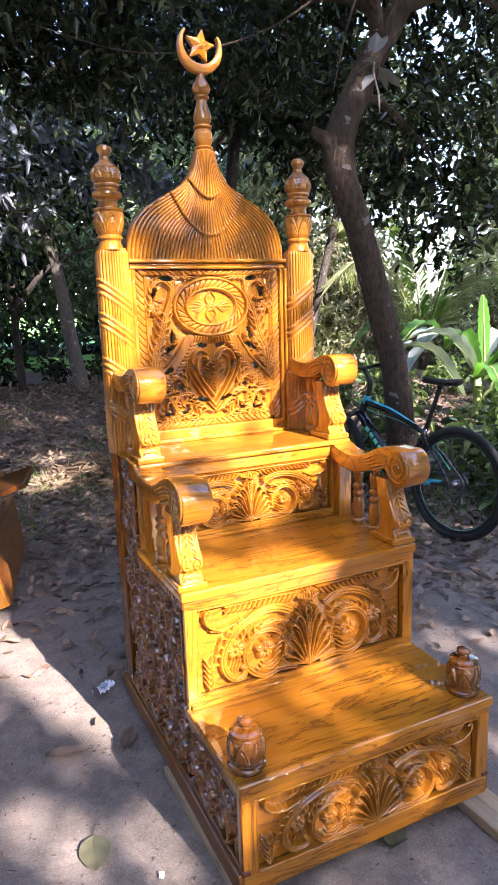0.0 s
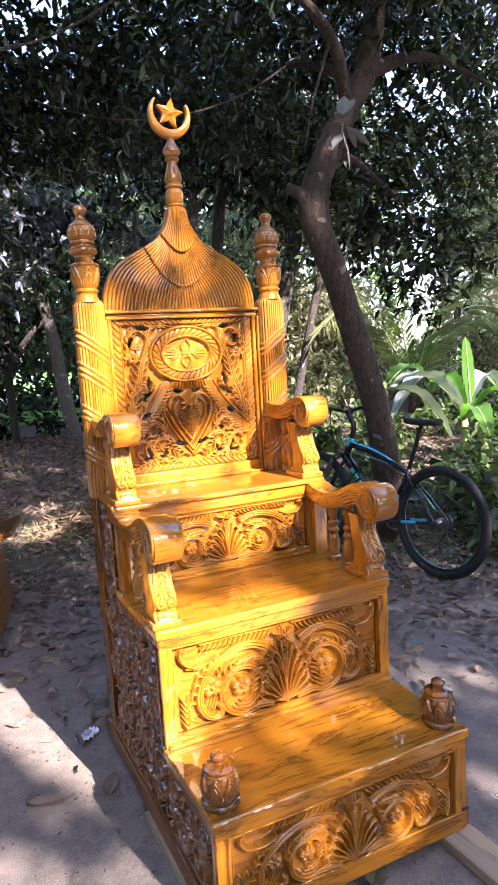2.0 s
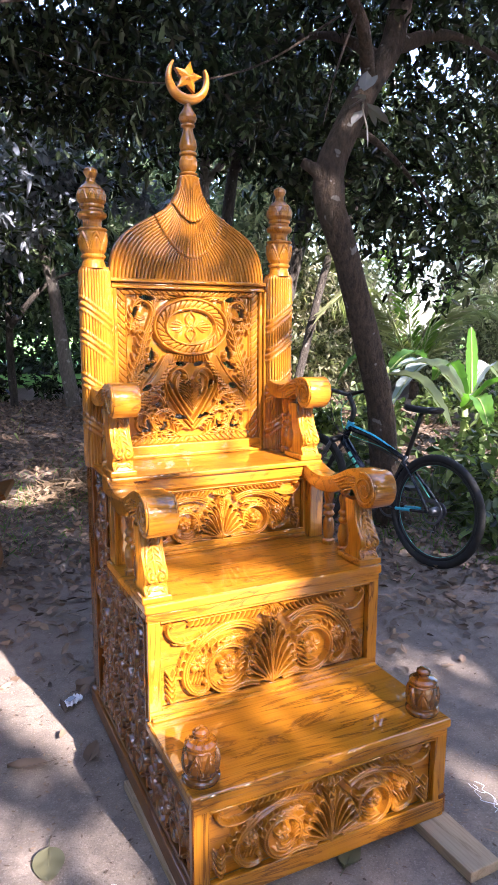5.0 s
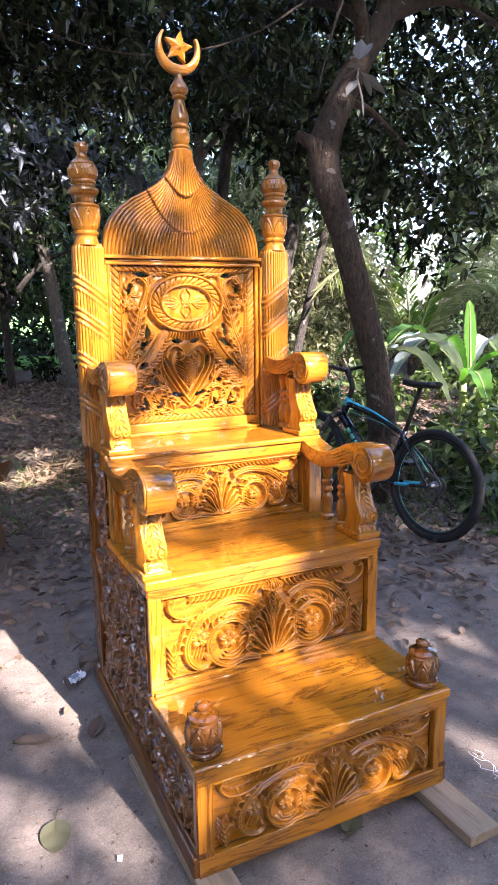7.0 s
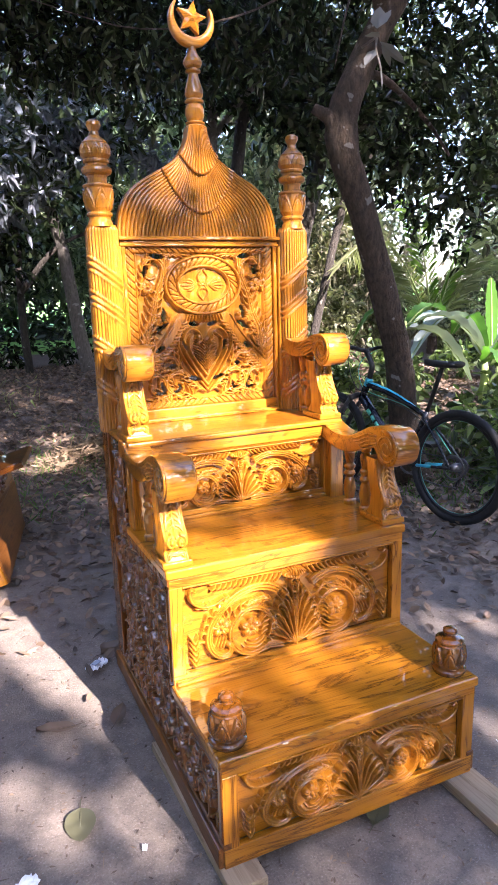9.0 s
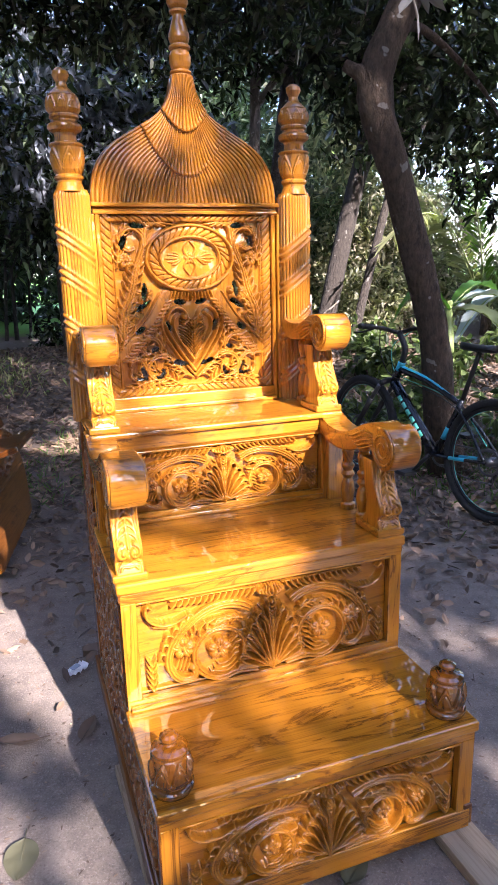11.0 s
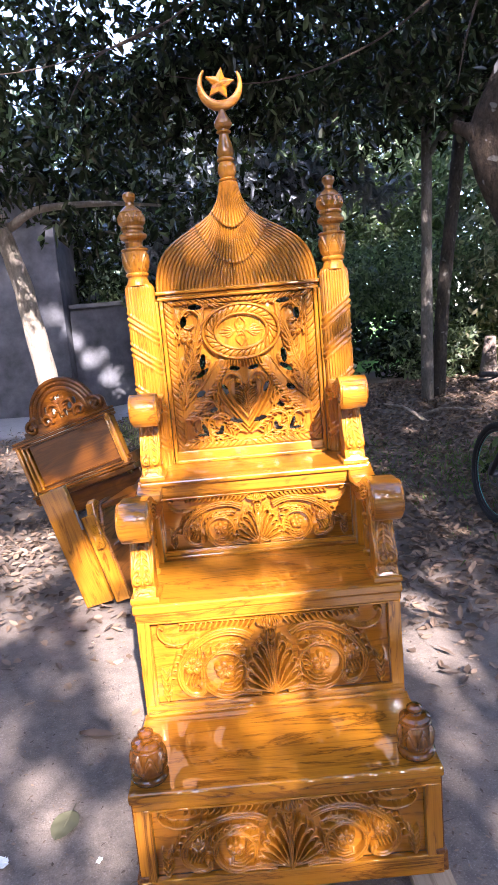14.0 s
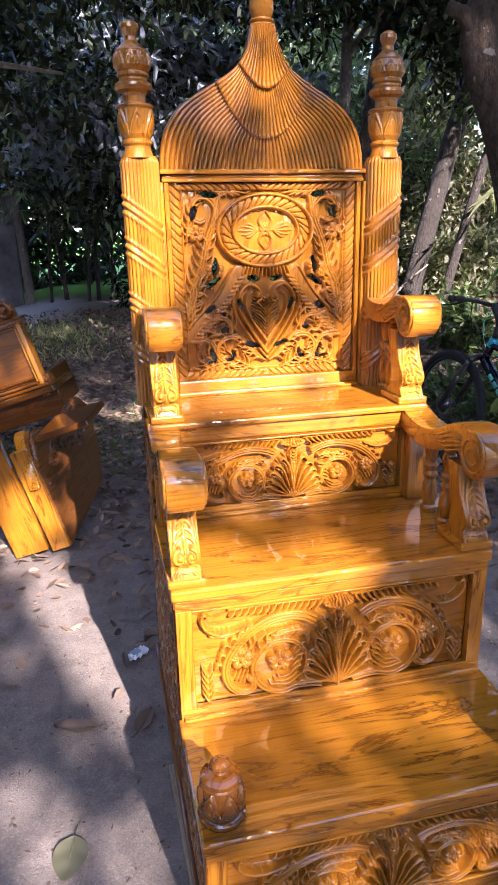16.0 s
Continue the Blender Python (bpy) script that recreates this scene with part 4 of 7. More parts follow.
part("crest", crest(), carved_z, chair, "onion-shaped crest with fine ribs in three tiers")
SPIRE = [(0.001, 1.985), (0.034, 1.990), (0.036, 1.995), (0.034, 2.000), (0.027, 2.003), (0.0335, 2.007), (0.0335, 2.011), (0.024, 2.015), (0.029, 2.022), (0.0335, 2.035), (0.0335, 2.053), (0.029, 2.065), (0.024, 2.070), (0.033, 2.074), (0.033, 2.081), (0.024, 2.086),
         (0.029, 2.092), (0.032, 2.101), (0.031, 2.115), (0.026, 2.132), (0.020, 2.150), (0.017, 2.163), (0.018, 2.166), (0.026, 2.170), (0.026, 2.176), (0.019, 2.180), (0.028, 2.187), (0.033, 2.198), (0.030, 2.210), (0.022, 2.222), (0.014, 2.235), (0.011, 2.248), (0.001, 2.250)]
part("spire", turned(SPIRE, 40, None, 110), wood_z, chair, "turned spire", pose(0, 1.034, 0))


def crescent():
    """A moon of round section, thick below and fine at its horns."""
    n, R0, r0, up, tilt = 61, 0.081, 0.063, 0.017, radians(-6)
    verts, m = [], 14
    for k in range(n):
        a = radians(50) + radians(260) * k / (n - 1)            # from horn to horn, through the foot
        d = np.array([math.sin(a), math.cos(a)])
        inner = up * d[1] + math.sqrt(r0 ** 2 - (up * d[0]) ** 2)
        mid, half = (R0 + min(inner, R0 - 0.002)) / 2, max((R0 - inner) / 2, 0.0012)
        for q in range(m):
            b = 2 * math.pi * q / m
            cb, sb = math.cos(b), math.sin(b)
            rr, yy = mid + half * math.copysign(abs(cb) ** 0.6, cb), 0.015 * min(1, half / 0.006) * math.copysign(abs(sb) ** 0.6, sb)
            x, z = d * rr
            verts.append((x * math.cos(tilt) - z * math.sin(tilt), 1.035 + yy, 2.325 + x * math.sin(tilt) + z * math.cos(tilt)))
    faces = [(k * m + q, (k + 1) * m + q, (k + 1) * m + (q + 1) % m, k * m + (q + 1) % m) for k in range(n - 1) for q in range(m)]
    faces += [tuple(range(m)), tuple(range((n - 1) * m, n * m))[::-1]]
    return mesh_of(verts, faces, True)


def star():
    bm = bmesh.new()
    tilt = radians(10)
    ring = []
    for k in range(10):
        r = 0.054 if k % 2 == 0 else 0.026
        a = tilt + math.pi * k / 5
        ring.append((r * math.sin(a), r * math.cos(a)))
    c = (0.0, 2.334)
    rim = [[bm.verts.new((c[0] + x, y, c[1] + z)) for x, z in ring] for y in (1.026, 1.044)]
    mid = [bm.verts.new((c[0], 1.012, c[1])), bm.verts.new((c[0], 1.052, c[1]))]
    for k in range(10):
        q = (k + 1) % 10
        bm.faces.new((rim[0][k], rim[0][q], mid[0]))
        bm.faces.new((rim[1][q], rim[1][k], mid[1]))
        bm.faces.new((rim[0][k], rim[1][k], rim[1][q], rim[0][q]))
    return finish(bm)


part("crescent", crescent(), wood_x, chair, "carved crescent")
part("star", star(), wood_x, chair, "five-pointed carved star")


# ------ arms
def arm_mesh(y_back, z_back, yc, zc, r, x0, x1, dip):
    """A rolled arm: outline from the back over a shallow dip to the scroll."""
    span = y_back - yc
    top = curve_through([(y_back, z_back), (y_back - 0.25 * span, z_back - dip), (y_back - 0.50 * span, z_back - dip * 0.75), (y_back - 0.78 * span, zc + r * 0.90), (yc, zc + r)], 26)
    roll = [(yc - r * math.sin(a), zc + r * math.cos(a)) for a in np.linspace(0.12, 4.3, 34)]
    low = curve_through([(yc + r + 0.022, zc - 0.002), (y_back - 0.55 * span, z_back - dip - 0.048), (y_back - 0.28 * span, z_back - dip - 0.058), (y_back, z_back - 0.058)], 16)
    me = prism([tuple(p) for p in top] + roll + [tuple(p) for p in low], x0, x1, 0.007)
    me.shade_smooth()
    me.set_sharp_from_angle(angle=radians(32))
    return me


def scroll_lines(yc, zc, r, x, y_back, z_back, dip):
    """Carved volute and leaf ridges on the cheek of an arm."""
    out = []
    t = np.linspace(0, 1, 46)
    a, rr = -0.3 + 2.3 * 2 * math.pi * t, r * (0.93 - 0.78 * t)
    out.append(sweep_data(np.c_[np.full(46, x), yc - rr * np.sin(a), zc + rr * np.cos(a)], (0.0055, 0.003), 6))
    for k in range(5):
        o = 0.008 * k
        p = curve_through([(yc + 0.05, zc + 0.030 - o * 1.0), (yc + 0.10, zc + 0.028 - o * 1.5), (yc + 0.155 - 0.01 * k, zc + 0.006 - o), (yc + 0.19 - 0.014 * k, zc - 0.004 - o * 0.6)], 14)
        out.append(sweep_data(np.c_[np.full(14, x), p[:, 0], p[:, 1]], (0.003, 0.0045, 0.002), 6))
    return joined(out)


def arm_post(yf, z0, z1, xc, w):
    """The S-shaped front support of an arm, with a leaf and a curl carved on its face."""
    hgt = z1 - z0
    front = curve_through([(yf - 0.004, z0), (yf + 0.002, z0 + 0.07 * hgt), (yf + 0.010, z0 + 0.15 * hgt), (yf - 0.003, z0 + 0.25 * hgt), (yf - 0.001, z0 + 0.36 * hgt), (yf + 0.018, z0 + 0.50 * hgt), (yf + 0.036, z0 + 0.70 * hgt), (yf + 0.046, z1)], 60)
    R = Relief(-w / 2, w / 2, 0, hgt, 0.0018)
    for s in (-1, 1):
        for k in range(6):                                     # drooping leaf fingers
            v = 0.96 - 0.085 * k
            R.stroke([(s * 0.002, v * hgt), (s * (0.010 + 0.002 * k), (v - 0.06) * hgt), (s * (0.018 + 0.0022 * k), (v - 0.20) * hgt)], (0.0035, 0.0048, 0.0018), 0.007, 12)
        curl = [(s * (0.014 + (0.015 - 0.0010 * j) * math.cos(radians(90 - 36 * j))), 0.30 * hgt + (0.020 - 0.0013 * j) * math.sin(radians(90 - 36 * j))) for j in range(11)]
        R.stroke(curl, (0.0052, 0.0042), 0.011, 30)
        R.disc(s * 0.014, 0.30 * hgt, 0.007, 0.008, 0.013)
        for k in range(3):
            R.stroke([(s * 0.002, (0.15 - 0.03 * k) * hgt), (s * 0.014, (0.17 - 0.035 * k) * hgt), (s * (0.028 - 0.003 * k), (0.13 - 0.04 * k) * hgt)], (0.0036, 0.004, 0.0016), 0.006, 10)
        R.stroke([(s * (w / 2 - 0.003), 0.0), (s * (w / 2 - 0.003), hgt)], 0.0028, 0.003, 8)
    R.stroke([(0, 0.36 * hgt), (0, 0.98 * hgt)], (0.004, 0.0025), 0.008, 10)
    R.disc(0, 0.20 * hgt, 0.010, 0.014, 0.008)
    yz = lambda Z: np.interp(Z + z0, front[:, 1], front[:, 0])
    face = R.mesh(lambda X, Z, H: (xc + X, yz(Z) - H, Z + z0))
    back = [(yf + 0.100, z1), (yf + 0.086, z0 + 0.62 * hgt), (yf + 0.072, z0 + 0.36 * hgt), (yf + 0.076, z0 + 0.16 * hgt), (yf + 0.10, z0)]
    body = prism([(p[0] + 0.0015, p[1]) for p in front[::3]] + [tuple(front[-1])] + back, xc - w / 2, xc + w / 2, 0.002)
    return face, body


BALUSTER = [(0.001, 0.0), (0.023, 0.001), (0.023, 0.016), (0.016, 0.022), (0.019, 0.034), (0.022, 0.058), (0.019, 0.085), (0.013, 0.100), (0.018, 0.106), (0.021, 0.112), (0.018, 0.118), (0.014, 0.124), (0.020, 0.136), (0.020, 0.142),
            (0.013, 0.150), (0.017, 0.170), (0.020, 0.188), (0.017, 0.200), (0.013, 0.206), (0.019, 0.212), (0.019, 0.224), (0.001, 0.2245)]
for s in (-1, 1):
    for low in (True, False):
        if low:
            yb, zb, yc, zc, r, dip, zf, yf, xa, xb = 0.752, 0.985, 0.348, 0.955, 0.060, 0.030, Z2, 0.366, 0.320, 0.404
        else:
            yb, zb, yc, zc, r, dip, zf, yf, xa, xb = 1.000, 1.268, 0.716, 1.234, 0.056, 0.014, Z3, 0.728, 0.308, 0.392
        x0, x1 = sorted((s * xa, s * xb))
        arm = part("armrest", arm_mesh(yb, zb, yc, zc, r, x0, x1, dip), wood_x, chair, "rolled armrest with carved cheeks")
        for x in (x0, x1):
            part("carved_scroll", scroll_lines(yc, zc, r, x, yb, zb, dip), wood_x, arm)
        xc = (x0 + x1) / 2
        face, body = arm_post(yf, zf + 0.018, zc - r + 0.012, xc, 0.068)
        post = part("arm_support", body, wood_z, chair, "curved arm support with carved leaf front")
        part("carved_front", face, wood_z, post)
        part("foot_block", box(xc - 0.044, xc + 0.044, yf - 0.010, yf + 0.118, zf, zf + 0.020, 0.005), wood_x, post)
        for y in ((0.515, 0.612) if low else (0.868, 0.915)):
            if low:
                me = turned(BALUSTER, 28, None, 60)
                part("baluster", me, wood_z, chair, "turned baluster", pose(s * 0.362, y, Z2))
            else:
                part("baluster", turned([(a, b * 1.03) for a, b in BALUSTER], 28, None, 60), wood_z, chair, "turned baluster", pose(s * 0.352, y, Z3))
        if low:
            a, b = sorted((s * 0.338, s * 0.392))
            part("pilaster", box(a, b, 0.700, Y2, Z2, 0.94, 0.004), wood_z, chair)
            part("arm_block", box(x0, x1, 0.735, 0.80, 0.925, 0.986, 0.006), wood_x, chair)

# ------ knobs on the first step
KNOB = [(0.001, 0.0), (0.046, 0.001), (0.049, 0.008), (0.049, 0.014), (0.045, 0.018), (0.039, 0.021), (0.039, 0.025), (0.045, 0.029), (0.0485, 0.040), (0.0495, 0.055), (0.048, 0.072), (0.043, 0.087), (0.038, 0.092), (0.038, 0.095),
        (0.041, 0.098), (0.040, 0.103), (0.030, 0.108), (0.016, 0.111), (0.012, 0.115), (0.018, 0.119), (0.021, 0.125), (0.020, 0.131), (0.013, 0.136), (0.001, 0.138)]
for s in (-1, 1):
    part("knob", turned(KNOB, 160, petals(0.032, 0.082, 7, 0.0085), 170), wood_knob, chair, "turned knob with leaf cuts", pose(s * 0.350, 0.066, Z1))


# ---------------------------------------------------------------- trees and plants
bark_dark = bark("dark_bark", (0.022, 0.014, 0.009), (0.13, 0.088, 0.058), (0.30, 0.28, 0.25))
# darker bark copy with the shade under the trees put into its tone
bark_shaded = bark("shaded_bark", (0.018, 0.014, 0.011), (0.075, 0.060, 0.048), (0.20, 0.19, 0.17))
bark_pale = bark("pale_bark", (0.20, 0.165, 0.13), (0.40, 0.34, 0.27))
bark_grey = bark("grey_bark", (0.09, 0.078, 0.068), (0.22, 0.195, 0.17))
# near-black: the crowns' deep shade and grey sky glints are put into the colour
leaf_shaded = leafy("leaves_in_shade", (0.010, 0.015, 0.007), (0.042, 0.058, 0.028), 0.25, 0.2, 3.5)
leaf_mid = leafy("green_leaves", (0.03, 0.07, 0.015), (0.12, 0.19, 0.05), 0.4, 0.4)
# blue-grey because sky light is put into this leaf colour
leaf_skylit = leafy("skylit_leaves", (0.09, 0.105, 0.125), (0.27, 0.29, 0.345), 0.15, 0.45)
leaf_dry = leafy("dry_leaves", (0.055, 0.036, 0.025), (0.24, 0.162, 0.110), 0.05, 0.65)


def leaves(centres, dirs, length, width, rng, droop=0.35):
    """Folded pointed leaves: six points, two faces each."""
    n = len(centres)
    d = dirs / (np.linalg.norm(dirs, axis=1)[:, None] + 1e-9)
    up = rng.normal(size=(n, 3)) * 0.5 + np.array([0, 0, 1.0])
    side = np.cross(d, up)
    side /= np.linalg.norm(side, axis=1)[:, None] + 1e-9
    nrm = np.cross(side, d)
    L = (length * rng.uniform(0.6, 1.25, n))[:, None]
    W = (width * rng.uniform(0.7, 1.2, n))[:, None]
    base = centres
    tip = centres + d * L - np.array([0, 0, 1.0]) * L * droop * rng.uniform(0, 1, n)[:, None]
    q = lambda t, w, f: centres + d * L * t + side * W * w + nrm * W * f - np.array([0, 0, 1.0]) * L * droop * 0.4 * t
    pts = np.stack([base, q(0.33, 0.5, 0.12), q(0.72, 0.40, 0.10), tip, q(0.72, -0.40, 0.10), q(0.33, -0.5, 0.12)], 1)
    v = pts.reshape(-1, 3)
    o = np.arange(n)[:, None] * 6
    f = np.concatenate([o + np.array([[0, 1, 2, 3]]), o + np.array([[0, 3, 4, 5]])])
    return v, f


def crown_points(blobs, clusters, per, spread, rng):
    """Leaf places: tufts scattered in ellipsoids (x, y, z, rx, ry, rz), thicker towards their skin."""
    vol = np.array([b[3] * b[4] * b[5] for b in blobs]) ** 0.8
    pick = rng.choice(len(blobs), clusters, p=vol / vol.sum())
    B = np.array(blobs)[pick]
    u = rng.normal(size=(clusters, 3))
    u /= np.linalg.norm(u, axis=1)[:, None]
    c = B[:, :3] + u * B[:, 3:] * (rng.uniform(0, 1, clusters) ** 0.4)[:, None]
    axis = rng.normal(size=(clusters, 3)) + u * 0.8
    axis /= np.linalg.norm(axis, axis=1)[:, None]
    C = np.repeat(c, per, 0) + np.repeat(axis, per, 0) * rng.uniform(-spread, spread, clusters * per)[:, None]
    D = np.repeat(axis, per, 0) * 0.6 + rng.normal(size=(clusters * per, 3)) * 0.8
    return C, D


def tree(name, label, trunk, radii, limbs, blobs, clusters, per, size, bark_m, leaf_m, seed, crown_label="", parent_kind="tree", keep=None):
    rng = np.random.default_rng(seed)
    t = thing(name, label, parent_kind, Matrix.Translation(trunk[0]))
    o = np.array(trunk[0])
    p = curve_through(trunk, 26)
    part("trunk", sweep(p - o, radii, 18, 0.14, rng), bark_m, t)
    for pts, rr in limbs:
        part("limb", sweep(curve_through(pts, 16) - o, rr, 9, 0.15, rng), bark_m, t)
    if clusters:
        C, D = crown_points(blobs, clusters, per, size * 1.3, rng)
        if keep is not None:
            ok = keep(C)
            C, D = C[ok], D[ok]
        v, f = leaves(C - o, D, size, size * 0.42, rng)
        part("crown", mesh_np(v, f), leaf_m, t, crown_label)
    return t



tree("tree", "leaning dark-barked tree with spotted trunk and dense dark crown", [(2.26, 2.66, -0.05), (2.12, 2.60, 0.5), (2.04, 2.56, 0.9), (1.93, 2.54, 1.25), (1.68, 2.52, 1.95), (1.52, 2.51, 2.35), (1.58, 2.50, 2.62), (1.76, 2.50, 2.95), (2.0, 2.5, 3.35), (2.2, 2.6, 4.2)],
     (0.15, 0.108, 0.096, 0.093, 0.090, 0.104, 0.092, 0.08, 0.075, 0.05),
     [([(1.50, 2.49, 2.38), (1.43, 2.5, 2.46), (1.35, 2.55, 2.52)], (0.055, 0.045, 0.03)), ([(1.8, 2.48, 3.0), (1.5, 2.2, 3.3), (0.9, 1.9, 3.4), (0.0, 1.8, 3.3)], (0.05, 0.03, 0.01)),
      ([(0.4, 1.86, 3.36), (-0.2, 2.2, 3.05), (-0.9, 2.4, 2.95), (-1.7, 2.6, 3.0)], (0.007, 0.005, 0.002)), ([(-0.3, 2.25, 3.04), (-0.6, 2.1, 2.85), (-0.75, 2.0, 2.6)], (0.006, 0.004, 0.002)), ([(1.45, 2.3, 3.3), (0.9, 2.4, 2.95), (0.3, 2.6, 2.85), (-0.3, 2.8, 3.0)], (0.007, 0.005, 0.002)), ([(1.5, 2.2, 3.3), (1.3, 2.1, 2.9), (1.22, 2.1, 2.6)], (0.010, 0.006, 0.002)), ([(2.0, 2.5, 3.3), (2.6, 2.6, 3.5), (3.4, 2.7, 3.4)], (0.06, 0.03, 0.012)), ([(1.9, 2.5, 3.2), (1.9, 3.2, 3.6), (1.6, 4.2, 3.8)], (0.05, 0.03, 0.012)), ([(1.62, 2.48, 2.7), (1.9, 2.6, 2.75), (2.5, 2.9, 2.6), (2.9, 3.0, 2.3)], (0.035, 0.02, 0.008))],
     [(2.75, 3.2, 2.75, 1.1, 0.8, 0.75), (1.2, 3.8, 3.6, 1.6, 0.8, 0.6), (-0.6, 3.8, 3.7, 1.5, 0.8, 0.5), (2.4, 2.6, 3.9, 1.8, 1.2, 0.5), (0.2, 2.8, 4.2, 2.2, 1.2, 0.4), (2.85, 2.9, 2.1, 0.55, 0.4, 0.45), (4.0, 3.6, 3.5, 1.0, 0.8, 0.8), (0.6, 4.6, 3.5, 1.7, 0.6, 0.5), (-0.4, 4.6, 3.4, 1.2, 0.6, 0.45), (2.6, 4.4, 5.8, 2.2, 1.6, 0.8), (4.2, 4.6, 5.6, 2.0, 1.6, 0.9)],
     6200, 10, 0.092, bark_dark, leaf_shaded, 11)
BACK = [((1.02, 8.5, 0.3), (0.90, 8.5, 1.1), (0.76, 8.5, 2.2), (0.5, 8.5, 3.2), (0.4, 8.6, 4.5)), ((0.22, 8.8, 0.3), (0.2, 8.8, 1.5), (0.3, 8.8, 4)), ((2.53, 7.4, 0.3), (2.57, 7.4, 1.6), (2.64, 7.4, 3.4), (2.7, 7.4, 5.2)),
        ((2.70, 7.5, 0.3), (2.83, 7.5, 1.7), (3.1, 7.5, 3.6), (3.3, 7.5, 5.4)), ((4.02, 8.4, 0.2), (4.45, 8.4, 2.0), (4.88, 8.4, 3.6), (5.1, 8.4, 5.2)), ((4.35, 8.0, 0.2), (4.80, 8.0, 1.9), (5.10, 8.0, 3.0), (5.4, 8.0, 4.6))]
for k, (pts, r, n, lm) in enumerate(zip(BACK, ((0.11, 0.08, 0.07), (0.06, 0.04), (0.085, 0.068, 0.058), (0.095, 0.07), (0.15, 0.13, 0.11), (0.07, 0.06, 0.05)), (420, 380, 480, 300, 480, 300), (leaf_skylit, leaf_shaded, leaf_shaded, leaf_shaded, leaf_shaded, leaf_shaded))):
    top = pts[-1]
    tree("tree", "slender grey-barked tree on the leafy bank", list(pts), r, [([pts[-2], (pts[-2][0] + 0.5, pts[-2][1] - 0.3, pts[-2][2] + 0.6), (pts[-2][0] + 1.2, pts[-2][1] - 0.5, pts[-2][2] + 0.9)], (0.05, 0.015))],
         [(top[0], top[1] - 0.4, top[2] - 0.4, 1.9, 1.0, 1.3), (top[0] - 0.8, top[1] - 0.3, top[2] - (1.5 if k < 2 else 1.0), 1.1, 0.7, 0.9)], n, 9, 0.16, (bark_grey, bark_shaded, bark_grey, bark_shaded, bark_shaded, bark_shaded)[k], lm, 20 + k)
tree("tree", "pale sunlit leaning trunk with a dark crown beside the wall", [(-2.03, 6.0, 0.0), (-2.10, 6.0, 0.9), (-2.18, 6.0, 1.55), (-2.27, 6.0, 2.2), (-2.45, 6.0, 2.95), (-2.7, 6.0, 4.2)], (0.14, 0.115, 0.11, 0.10, 0.09, 0.06),
     [([(-2.3, 6.0, 2.75), (-1.9, 5.7, 2.85), (-1.2, 5.4, 2.8), (-0.6, 5.2, 2.7)], (0.05, 0.035, 0.012))],
     [(-1.9, 5.8, 3.7, 1.7, 1.0, 1.0), (-1.0, 6.4, 3.1, 1.2, 0.7, 0.8), (-3.2, 6.2, 3.6, 1.3, 0.9, 0.9)], 720, 9, 0.14, bark_pale, leaf_shaded, 31)

tree("tree", "slender pale grey trunk at the end of the wall", [(-1.62, 11.8, 0.0), (-1.66, 11.8, 1.0), (-1.70, 11.8, 2.1), (-1.64, 11.8, 3.4), (-1.5, 11.8, 5.0)], (0.085, 0.07, 0.065, 0.06, 0.04),
     [([(-1.69, 11.8, 2.5), (-1.2, 11.6, 3.1), (-0.7, 11.4, 3.4)], (0.03, 0.02, 0.008))], [(-1.5, 11.7, 4.2, 1.2, 0.8, 0.9)], 260, 9, 0.15, bark_grey, leaf_shaded, 33)

for k, (x, lean, r) in enumerate(((-1.25, 0.10, 0.03), (-0.98, -0.12, 0.045), (-0.62, 0.16, 0.035), (-0.44, 0.05, 0.04), (-0.2, 0.12, 0.03))):
    y = 11.3 + 0.3 * math.sin(k * 2.1)
    tree("sapling", "thin dark sapling at the edge of the green field", [(x, y, 0.1), (x + lean * 0.4, y, 1.0), (x + lean, y, 1.9), (x + lean * 2.2, y, 3.2)], (r, r * 0.8, r * 0.65, r * 0.4),
         [([(x + lean * 0.6, y, 1.3), (x + lean * 0.6 + 0.2, y, 1.7), (x + lean + 0.35, y, 2.2)], (r * 0.5, r * 0.2))], [(x + lean, y, 1.9, 0.28, 0.25, 0.45), (x + lean * 2, y, 2.9, 0.5, 0.4, 0.5)], 46, 8, 0.11, bark_shaded, leaf_shaded, 70 + k)

